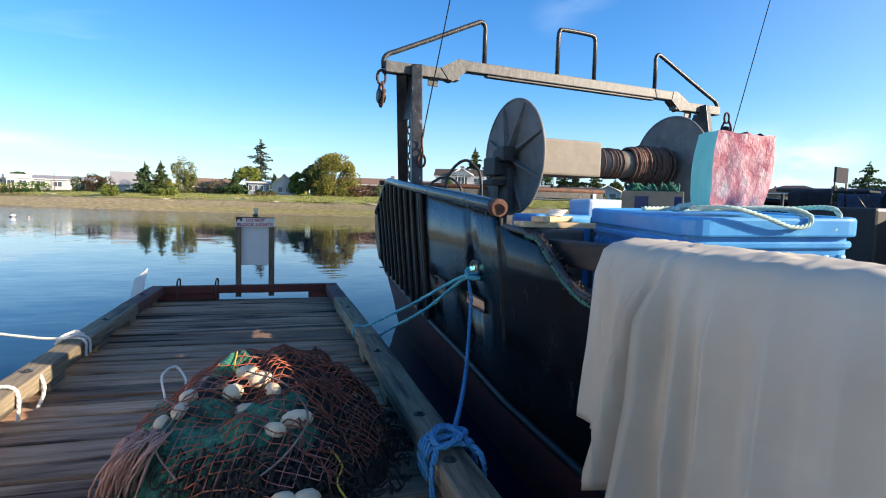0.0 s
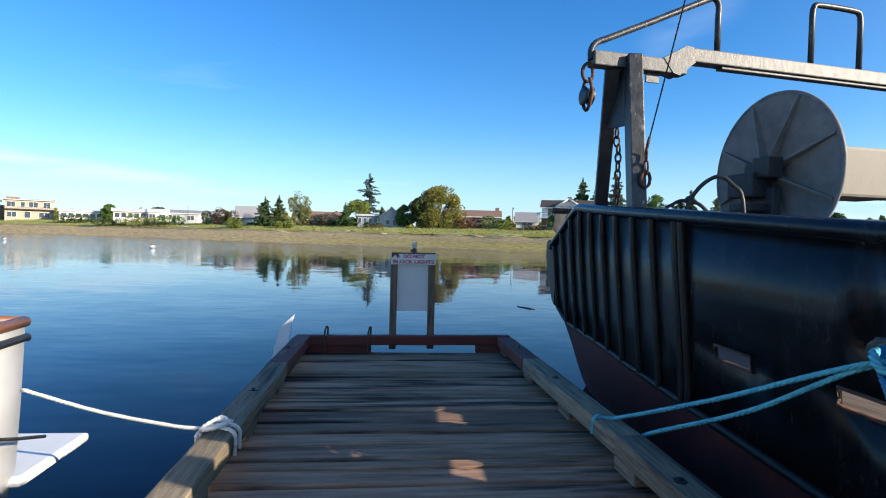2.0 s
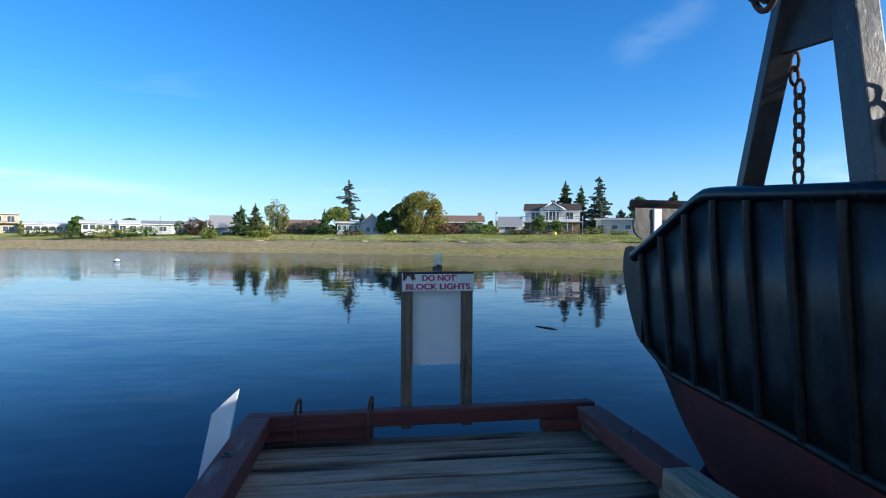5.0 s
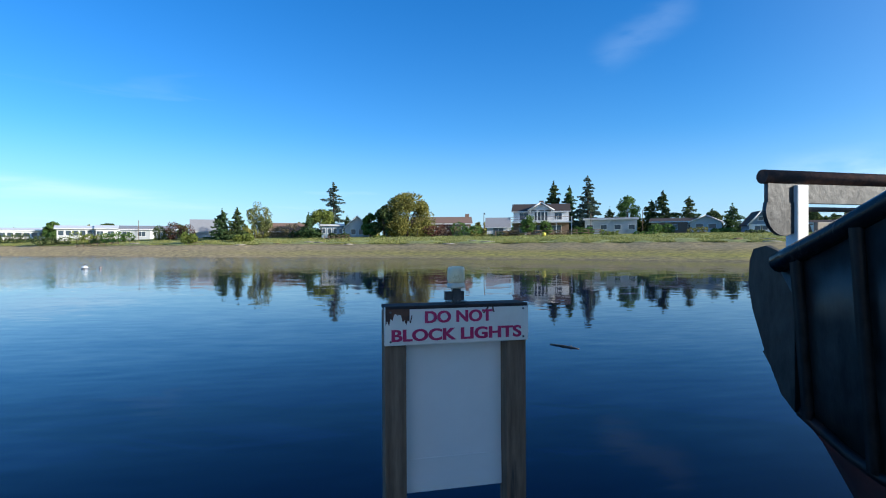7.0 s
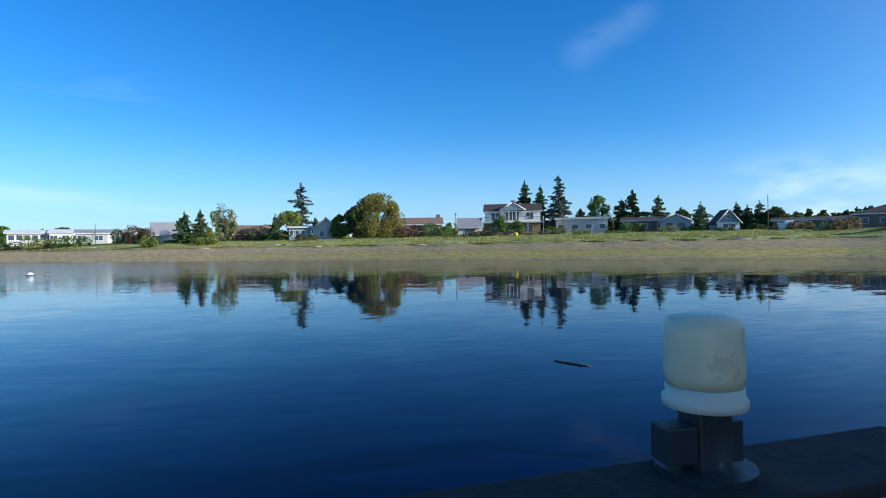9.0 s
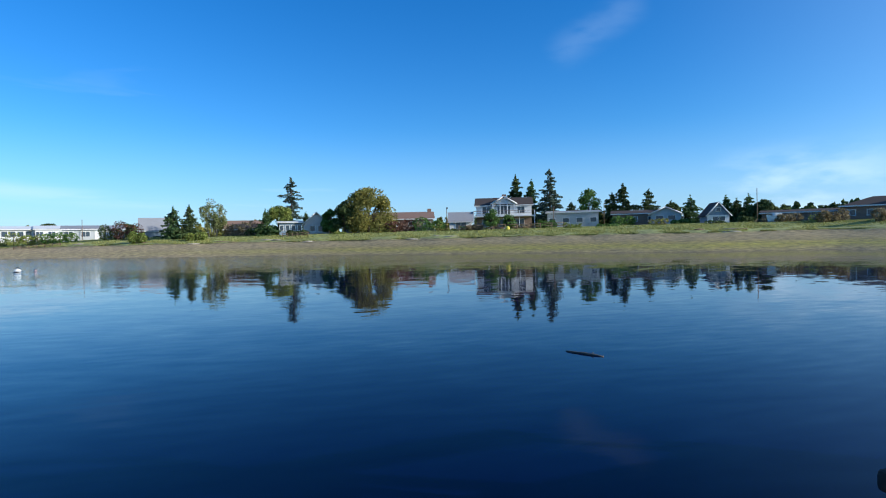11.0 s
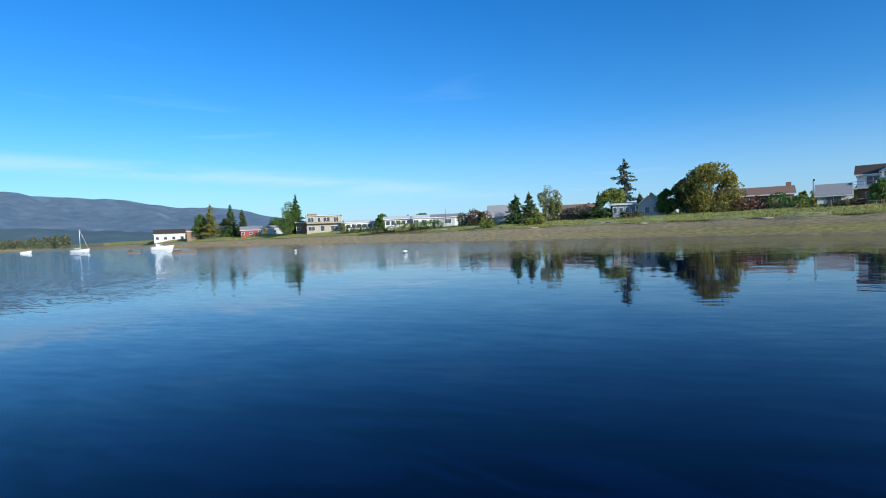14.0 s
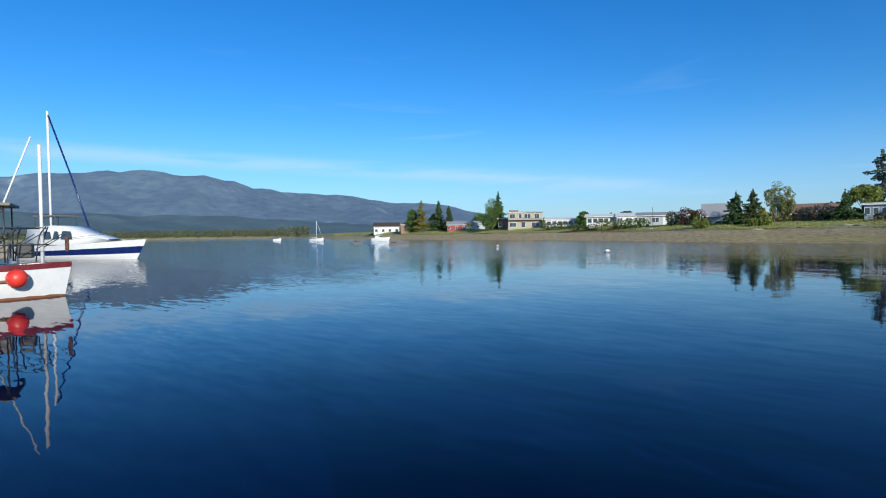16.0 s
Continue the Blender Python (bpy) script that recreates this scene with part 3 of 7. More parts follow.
part("float", bm, HOSE, dock, "black flotation tubs at the waterline")


def rail(name, pts, z0, w, h, material, label):
    """A squared timber with worn edges along two ends."""
    a, b = Vector(pts[0]), Vector(pts[1])
    d = b - a
    ln = d.length
    bm = bmesh.new()
    box(bm, (0, 0, 0), (w, ln, h), 0.014)
    es = [e for e in bm.edges if abs((e.verts[0].co - e.verts[1].co).y) > ln * 0.5]
    bmesh.ops.subdivide_edges(bm, edges=es, cuts=int(ln * 5))
    for v in bm.verts:
        k = noise.noise_vector((v.co.x * 2 + a.x, v.co.y * 3 + a.y, v.co.z * 2))
        v.co += Vector((k.x, 0, k.z)) * 0.006
    m = Matrix.Translation(((a.x + b.x) / 2, (a.y + b.y) / 2, z0 + h / 2)) @ Matrix.Rotation(math.atan2(-d.x, d.y), 4, "Z")
    bmesh.ops.transform(bm, matrix=m, verts=bm.verts)
    return part(name, bm, material, dock, label)


RZ, RH, RW = 0.085, 0.13, 0.19
rail("rail", [(-1.93, -6), (-1.93, -0.2)], RZ, RW, RH, TIMBER, "weathered grey bull rail")
rail("rail", [(-1.93, -0.2), (-1.93, 5.25)], RZ, RW, RH, TIMBER, "weathered grey bull rail")
rail("rail", [(-1.93, 5.25), (-1.92, 8.0)], RZ, RW, RH, TIMBER, "weathered grey bull rail")
rail("rail", [(-1.92, 8.0), (-1.89, 9.44)], RZ, RW, RH, REDWOOD_Y, "bull rail with worn red-brown paint")
rail("rail", [(0.69, -6), (0.69, 1.2)], RZ, RW, RH, TIMBER, "weathered grey bull rail")
rail("rail", [(0.69, 1.2), (0.69, 5.9)], RZ, RW, RH, TIMBER, "weathered grey bull rail")
rail("rail", [(0.69, 5.9), (0.65, 8.2)], RZ, RW, RH, TIMBER, "weathered grey bull rail")
rail("rail", [(0.65, 8.2), (0.63, 9.44)], RZ, RW, RH, REDWOOD_Y, "bull rail with worn red-brown paint")
rail("end_rail", [(-1.98, 9.50), (0.73, 9.60)], RZ + 0.005, 0.12, 0.12, REDWOOD, "red-brown painted end rail")
for x0, x1 in ((-1.98, -1.05), (0.28, 0.72)):
    bm = boxes((((x0 + x1) / 2, 9.545, 0.045), (x1 - x0, 0.1, 0.09)), bevel=0.008)
    part("rail_block", bm, REDWOOD, dock, "red-brown painted block under the end rail")
for i in range(13):
    for x in (-1.93, 0.68):
        bm = boxes(((x, -5.4 + 1.2 * i + (0.35 if x > 0 else 0), 0.044), (0.17, 0.30, 0.084)), bevel=0.008)
        part("rail_block", bm, TIMBER, dock)
for x, ys in ((-1.93, (0.4, 2.6, 5.07, 7.0, 8.7)), (0.66, (1.4, 3.0, 3.65, 5.2, 7.39, 8.8))):
    for y in ys:
        bm = bmesh.new()
        disc(bm, (x, y, RZ + RH + 0.004), 0.036, 0.008, 18)
        disc(bm, (x, y, RZ + RH + 0.014), 0.016, 0.014, 6)
        part("bolt", bm, STEEL, dock, "galvanised bolt and washer")


def build_planks():
    y, i = DY0, 0
    rng = random.Random(4)
    while y < DY1 - 0.1:
        w = rng.choice((0.235, 0.235, 0.24, 0.285, 0.14))
        w = min(w, DY1 - y)
        bm = bmesh.new()
        box(bm, (0, 0, 0), (DX1 - DX0 + 0.16, w - 0.036, 0.045), 0.007)
        es = [e for e in bm.edges if abs((e.verts[0].co - e.verts[1].co).x) > 1]
        bmesh.ops.subdivide_edges(bm, edges=es, cuts=9)
        for v in bm.verts:
            v.co.z += 0.005 * noise.noise((v.co.x * 1.3, i * 7.3, v.co.y * 4)) - 0.02
            v.co.y += 0.004 * noise.noise((v.co.x * 2.1, i * 3.3, v.co.y * 9))
        ob = part("plank", bm, PLANK, dock)
        ob.location = ((DX0 + DX1) / 2, y + w / 2, rng.uniform(-0.008, 0.004))
        ob.rotation_euler = (rng.uniform(-0.014, 0.014), 0, rng.uniform(-0.003, 0.003))
        y += w
        i += 1


# iron staples at the end rail, and nail heads
for x in (-1.62, -1.09):
    bm = bmesh.new()
    tube(bm, curve_pts([(x, 9.42, 0.0), (x, 9.42, 0.22), (x + 0.012, 9.43, 0.31), (x + 0.03, 9.50, 0.31), (x + 0.03, 9.52, 0.2)], 5), 0.012, 8)
    solo("iron_staple", bm, RUST, "rusty iron hoop standing on the dock end rail", "mooring ring", group="iron hoops of the dock")

# white board outside the rail
bm = bmesh.new()
quad = [bm.verts.new(p) for p in ((-2.10, 9.02, 0.37), (-1.93, 9.0, 0.53), (-2.0, 8.98, 0.14), (-2.19, 9.0, -0.09))]
bm.faces.new(quad)
r = bmesh.ops.extrude_face_region(bm, geom=list(bm.faces))
bmesh.ops.translate(bm, vec=(0.004, 0.02, 0), verts=[v for v in r["geom"] if isinstance(v, bmesh.types.BMVert)])
solo("fender_board", bm, WHITE, "white painted board leaning outside the dock rail", "board")


# ---- sign ----
SY = 9.715
sign = thing("dock_sign", "white DO NOT BLOCK LIGHTS sign with red letters on two posts", "sign", pose(-0.533, SY, 0, 0, 0, 4.4))
for s in (-1, 1):
    bm = boxes(((s * 0.248, 0.042, 0.617), (0.085, 0.085, 1.234)), bevel=0.006)
    part("post", bm, POST, sign, "weathered square wooden post")
bm = boxes(((0, 0.035, 1.244), (0.58, 0.115, 0.014)), bevel=0.004)
part("top_cap", bm, mat("dark_rotten_wood", (0.012, 0.009, 0.008), (0.05, 0.033, 0.025), 14.0, 0.9, bump=0.7, c3=(0.09, 0.07, 0.05), big=9.0, cover=0.4), sign, "dark mossy top board")
bm = boxes(((0, -0.012, 1.174), (0.585, 0.018, 0.149)), bevel=0.003)
board = part("board", bm, SIGNW, sign, "white painted board, rust-stained and peeling")
bm = boxes(((0, 0.075, 0.80), (0.43, 0.012, 0.62)), bevel=0.002)
part("panel", bm, PANEL, sign, "blank white plastic panel")
bm = boxes(((0, 0.066, 0.558), (0.428, 0.004, 0.135)), bevel=0.001)
part("panel_strip", bm, PANEL, sign, "white lower strip of the panel")


def lettering(text, size, m, material, parent, name="lettering", sx=1.0):
    cu = bpy.data.curves.new(name, "FONT")
    cu.body, cu.size, cu.align_x, cu.align_y, cu.extrude, cu.offset = text, size, "CENTER", "CENTER", 0.0012, size * 0.024
    tmp = bpy.data.objects.new(name, cu)
    me = bpy.data.meshes.new_from_object(tmp)
    bpy.data.objects.remove(tmp)
    me.materials.clear()
    me.materials.append(material)
    # a heavy face: the same strokes laid twice, side by side
    bm = bmesh.new()
    for k in (-1, 1):
        bm.from_mesh(me)
        bm.verts.ensure_lookup_table()
        for v in bm.verts[-len(me.vertices):]:
            v.co += Vector((k * size * 0.016, 0, 0.0002 * k))
    bm.to_mesh(me)
    bm.free()
    me.transform(m @ Matrix.Diagonal((sx, 1, 1, 1)))
    ob = new(name, me)
    ob.parent = parent
    return ob


lettering("DO NOT", 0.063, pose(0.0, -0.0225, 1.203, 90), REDPAINT, board, sx=1.08)
lettering("BLOCK LIGHTS", 0.063, pose(-0.004, -0.0225, 1.135, 90), REDPAINT, board, sx=1.24)
bm = bmesh.new()
rg = random.Random(3)
edge = [(-0.289, 1.2455), (-0.196, 1.2455)]
for i in range(15):
    x = lerp(-0.196, -0.289, i / 14)
    edge.append((x, 1.238 - (0.012 + 0.045 * (0.5 + 0.5 * math.sin(i * 0.55 + 0.6)) * (0.55 if i % 2 else 1.0) + 0.012 * rg.random())))
bm.faces.new([bm.verts.new((x, -0.0222, z)) for x, z in edge])
part("rust_stain", bm, RUST, board, "brown rust patch where the paint peeled")
for x, z, w, h, a in ((0.112, 1.226, 0.006, 0.03, 40), (0.142, 1.23, 0.006, 0.026, -14), (-0.19, 1.2, 0.004, 0.03, 12)):
    bm = bmesh.new()
    box(bm, (0, 0, 0), (w, 0.001, h), 0, pose(x, -0.0226, z, 0, a, 0))
    part("crack", bm, RUST, board, "dark cracks in the paint")
for x in (-0.27, 0.27):
    for z in (1.115, 1.228):
        bm = bmesh.new()
        disc(bm, (x, -0.023, z), 0.0042, 0.004, 10, "y")
        part("screw", bm, BEAM, board)

# warning light on the sign
LAMPX, LAMPY = -0.527, 9.768
lamp = thing("marker_light", "frosted dome marker light on a grey metal bracket", "light", pose(LAMPX, LAMPY, 1.251) @ Matrix.Diagonal((0.90, 0.90, 0.955, 1)))
LENS = mat("frosted_yellowed_dome", (0.84, 0.68, 0.40), (0.9, 0.78, 0.52), 6.0, 0.3, bump=0.05)
LENS.node_tree.nodes["Principled BSDF"].inputs["Transmission Weight"].default_value = 0.1
bm = bmesh.new()
lathe(bm, [(0.0375, 0.085), (0.0395, 0.095), (0.0385, 0.14), (0.036, 0.15), (0.018, 0.154), (0.002, 0.153)], 28)
part("dome", bm, LENS, lamp, "frosted yellowish plastic dome", True)
bm = bmesh.new()
lathe(bm, [(0.03, 0.062), (0.042, 0.064), (0.042, 0.072), (0.0385, 0.075), (0.0385, 0.0845)], 28)
part("ring", bm, mat("yellowed_plastic", (0.62, 0.55, 0.42), (0.72, 0.65, 0.5), 6.0, 0.5), lamp, "yellowed plastic collar")
bm = boxes(((0, 0, 0.03), (0.038, 0.038, 0.062)), bevel=0.003)
part("stem", bm, STEEL, lamp, "grey metal stem")
for x, w, h in ((-0.036, 0.034, 0.036), (0.026, 0.016, 0.04)):
    bm = boxes(((x, 0, 0.03), (w, 0.032, h)), bevel=0.002)
    part("bracket", bm, DARKSTEEL, lamp)
bm = bmesh.new()
disc(bm, (0, 0, 0.003), 0.05, 0.006, 24)
part("flange", bm, STEEL, lamp)


# ---- fishing boat ----
BOAT = pose(4.38, 8.7, 0, 0, 0, 7.0)
HY = (-18.0, -16.5, -14.0, -11.0, -8.0, -5.5, -4.2, -3.165, -2.07, -0.38, 1.24, 2.24)
HW = (0.12, 1.1, 2.4, 3.3, 3.75, 3.72, 3.60, 3.43, 3.28, 3.03, 2.75, 2.60)


def half(ly):
    return float(np.interp(ly, HY, HW))


def sheer(ly):
    if ly < -4.171:
        z = float(np.interp(ly, (-18, -12, -10, -9, -5, -4.17), (2.6, 1.5, 1.19, 1.19, 1.30, 1.37)))
        if -6.2 < ly < -4.7:
            k = min(1.0, (-4.7 - ly) / 0.75, (ly + 6.2) / 0.25)
            z = min(z, 1.37 - 0.35 * math.sin(max(0.0, k) * math.pi / 2) ** 1.3)
        return z
    return float(np.interp(ly, (-4.17, -1.7, -0.38, 0.75, 1.0, 1.7, 2.24), (1.47, 1.65, 1.745, 1.83, 1.80, 1.50, 1.28)))


def chine(ly):
    return float(np.interp(ly, (-18, -12, -5.3, -3.5, -1.2, 0.2, 1.4, 1.6, 2.0, 2.24), (0.9, 0.2, 0.02, 0.09, 0.2, 0.28, 0.31, 0.33, 0.50, 0.82)))


def side_x(ly, z):
    """Half width of the bulwark at height z: it leans in a little towards the chine."""
    h = half(ly)
    return h - 0.13 * max(0.0, min(1.0, (1.6 - z) / 1.3))


boat = thing("fishing_boat", "black steel fishing boat with ribbed stern and red bottom", "boat", BOAT)
LY = sorted(set([-18, -17.3, -16.5, -15.2, -14, -12.5, -11, -9.5, -8, -7, -6.6, -6.2, -5.9, -5.6, -5.45, -5.3, -5.15, -5.0, -4.9, -4.8, -4.75, -4.7, -4.5, -4.3, -4.172, -4.17, -3.95, -3.74, -3.63, -3.47, -3.24, -2.9, -2.53, -2.12, -1.7, -1.2, -0.8, -0.38, 0.1, 0.4, 0.75, 1.0, 1.24, 1.5, 1.7, 2.0, 2.24]))


def side_rows(s):
    rows = []
    for ly in LY:
        zc, zt = chine(ly), sheer(ly)
        zs = [zc, max(zc + 0.01, 0.655), 0.752, 0.905, min(0.995, zt - 0.02), min(1.06, zt - 0.01), zt]
        rows.append([(s * side_x(ly, z), ly, z) for z in (zs if zc < 0.6 else [lerp(zc, zt, k / 6) for k in range(7)])])
    return rows


for s in (-1, 1):
    bm = bmesh.new()
    vs = [[bm.verts.new(p) for p in row] for row in side_rows(s)]
    for i in range(len(LY) - 1):
        for j in range(6):
            a, b = LY[i], LY[i + 1]
            hole = s < 0 and ((j == 1 and (-2.54 < a and b < -2.11 or -3.75 < a and b < -3.23)) or (j in (3, 4) and -3.64 < a and b < -3.46))
            if not hole:
                f = bm.faces.new((vs[i][j], vs[i + 1][j], vs[i + 1][j + 1], vs[i][j + 1]))
                f.smooth = True
                f.material_index = int(a > -1.75)
    ob = part("bulwark", bm, [HULL, STERN], boat, "black painted steel bulwark with freeing ports" if s < 0 else "")
    so = ob.modifiers.new("thick", "SOLIDIFY")
    so.thickness, so.offset = 0.025, 0
    # underbody
    rows = []
    for ly in LY:
        zc = chine(ly)
        b = float(np.interp(ly, (-0.4, 0.7, 1.2, 1.6, 1.87, 2.03, 2.24), (-1.3, -1.2, -0.95, -0.45, -0.02, 0.28, 0.70)))
        h = side_x(ly, zc)
        rows.append([(s * (h - 0.0), ly, zc), (s * max(0.1, h - 0.03), ly, lerp(zc, b, 0.25)), (s * max(0.08, h - 0.11), ly, lerp(zc, b, 0.55)), (s * max(0.05, h - 0.34), ly, lerp(zc, b, 0.85)), (s * max(0.02, h - 0.9), ly, b), (0, ly, b - 0.15)])
    bm = bmesh.new()
    loft(bm, rows)
    part("underbody", bm, BOTTOM, boat, "dull red antifouling bottom")
    bm = bmesh.new()
    tube(bm, [(s * (side_x(ly, chine(ly)) + 0.02), ly, chine(ly) + 0.01) for ly in LY], 0.035, 8)
    part("rub_rail", bm, RIBS, boat, "scuffed steel rub rail")
    # cap pipe
    caps = [ly for ly in LY if ly >= -4.17 and ly <= 0.75]
    bm = bmesh.new()
    tube(bm, curve_pts([(s * half(ly), ly, sheer(ly) + 0.03) for ly in caps + [1.0, 1.7, 2.1]], 3), 0.058, 12)
    part("cap_pipe", bm, HULL, boat, "heavy black pipe rail with rusted open end")
    bm = bmesh.new()
    tube(bm, [(s * half(ly), ly, sheer(ly) + 0.012) for ly in LY if -18 <= ly < -4.172], 0.02, 8)
    part("cap_edge", bm, DARKSTEEL, boat)
    # ribs
    k = 0
    ly = -1.765
    while ly < 2.15:
        zt, zc = sheer(ly) - 0.01, chine(ly) + 0.02
        bm = bmesh.new()
        rows = []
        for q in range(9):
            z = lerp(zc, zt, q / 8)
            x = side_x(ly, z)
            e = 0.004 * noise.noise((ly * 5, z * 4, s))
            rows.append([(s * (x - 0.01), ly - 0.02 + e, z), (s * (x + 0.055), ly - 0.028 + e, z), (s * (x + 0.055), ly + 0.028 + e, z), (s * (x - 0.01), ly + 0.02 + e, z)])
        loft(bm, rows, close=True)
        part("rib", bm, RIBS, boat, "vertical black steel rib")
        ly += 0.105 if k == 0 else 0.4
        k += 1
bm = bmesh.new()
tube(bm, [(-half(-4.17), -4.20, 1.495), (-half(-4.17), -4.13, 1.50)], 0.064, 14)
tube(bm, [(-half(-4.17) - 0.01, -4.215, 1.485), (-half(-4.17), -4.20, 1.49)], 0.04, 10)
part("pipe_end", bm, RUST, boat, "rust-eaten end of the pipe rail")
# seam strip, worn plate, fairlead
bm = bmesh.new()
loft(bm, [[(-side_x(-4.17, z) - 0.016, -4.20, z), (-side_x(-4.17, z) - 0.022, -4.17, z), (-side_x(-4.17, z) - 0.016, -4.14, z)] for z in (0.42, 0.8, 1.1, 1.36)])
part("weld_strip", bm, RIBS, boat, "raised black weld seam")
bm = bmesh.new()
hub = Vector((-side_x(-3.55, 0.98) - 0.016, -3.55, 0.98))
tube(bm, [hub + Vector((0, 0.085 * math.cos(a * 0.5236), 0.07 * math.sin(a * 0.5236))) for a in range(12)], 0.018, 8, True)
part("fairlead", bm, STEEL, boat, "worn steel fairlead ring")
for a, b in ((-2.53, -2.12), (-3.74, -3.24)):
    bm = bmesh.new()
    q = [(a, 0.655), (b, 0.655), (b, 0.752), (a, 0.752)]
    tube(bm, [(-side_x(y, z) - 0.012, y, z) for y, z in q], 0.012, 6, True)
    part("port_rim", bm, RUST, boat, "rusty freeing port edge")
# transom and deck
bm = bmesh.new()
e = 2.24
loft(bm, [[(lerp(-1, 1, j / 8) * side_x(e, z), e, z) for j in range(9)] for z in (0.78, 0.86, 1.0, 1.2, sheer(e))])
ob = part("transom", bm, HULL, boat)
so = ob.modifiers.new("thick", "SOLIDIFY")
so.thickness = 0.03
bm = bmesh.new()
loft(bm, [[(-half(y) + 0.16, y, 0.60), (0, y, 0.64), (half(y) - 0.16, y, 0.60)] for y in (-17, -14, -11, -8, -5.5, -4.2, -2, 0, 1.2, 2.22)])
part("deck", bm, DECK, boat, "worn brown wooden deck")
# rounded stern corner plates
for s in (-1, 1):
    bm = bmesh.new()
    pr = [(-0.2, 0.52), (-0.2, 1.40), (0.0, 1.47), (0.09, 1.45), (0.12, 1.38), (0.13, 1.24), (0.10, 1.08), (0.01, 0.84), (-0.11, 0.60)]
    a = [bm.verts.new((s * (half(2.2) + 0.0), 2.2 + y, z)) for y, z in pr]
    bm.faces.new(a)
    r = bmesh.ops.extrude_face_region(bm, geom=list(bm.faces))
    bmesh.ops.translate(bm, vec=(-s * 0.04, 0, 0), verts=[v for v in r["geom"] if isinstance(v, bmesh.types.BMVert)])
    part("corner_plate", bm, STERN, boat, "rounded black stern corner plate")

# stern gate: beam on white posts
gate = thing("stern_gate", "rusty stern beam on white-painted posts with a rounded bracket", "gate", BOAT)
bm = bmesh.new()
tube(bm, [(-2.53, 2.3, 1.90), (2.53, 2.3, 1.90)], 0.045, 12)
part("top_pipe", bm, RUST, gate, "rusty brown pipe")
bm = boxes(((0, 2.3, 1.80), (5.0, 0.03, 0.13)), bevel=0.004)
part("beam", bm, STEEL, gate, "grey steel beam")
for x in (-2.25, 2.25, 0):
    bm = boxes(((x, 2.3, 1.25), (0.09, 0.09, 1.2)), bevel=0.008)
    part("post", bm, WHITE, gate, "white painted post")
bm = bmesh.new()
prof = [(-2.51, 1.74)] + [(-2.37 + 0.15 * math.cos(radians(a)), 1.70 + 0.17 * math.sin(radians(a))) for a in range(185, 300, 12)] + [(-2.23, 1.55), (-2.23, 1.74)]
f = [bm.verts.new((x, 2.28, z)) for x, z in prof]
bm.faces.new(f)
r = bmesh.ops.extrude_face_region(bm, geom=list(bm.faces))
bmesh.ops.translate(bm, vec=(0, 0.03, 0), verts=[v for v in r["geom"] if isinstance(v, bmesh.types.BMVert)])
part("bracket", bm, STEEL, gate, "rounded grey bracket plate")
bm = bmesh.new()
tube(bm, [(-2.3, 2.3, 1.70), (2.3, 2.3, 1.70)], 0.016, 8)
part("rod", bm, STEEL, gate)
bm = boxes(((-1.75, 2.34, 1.45), (0.6, 0.03, 0.34)), bevel=0.004)
part("infill_panel", bm, CORE, gate, "beige plywood panel")

# gantry
gantry = thing("stern_gantry", "grey steel stern gantry with bent pipe guards", "gantry", BOAT @ pose(0, 0.10, 0, 0, 0, 2.0))
GY = -0.12


def beam(name, a, b, w, h, material, parent, label=""):
    """A box section between two points, with softened edges."""
    a, b = Vector(a), Vector(b)
    d = b - a
    bm = bmesh.new()
    box(bm, (0, 0, 0), (w, h, d.length), min(w, h) * 0.08)
    m = Matrix.Translation((a + b) / 2) @ d.to_track_quat("Z", "Y").to_matrix().to_4x4()
    bmesh.ops.transform(bm, matrix=m, verts=bm.verts)
    return part(name, bm, material, parent, label)


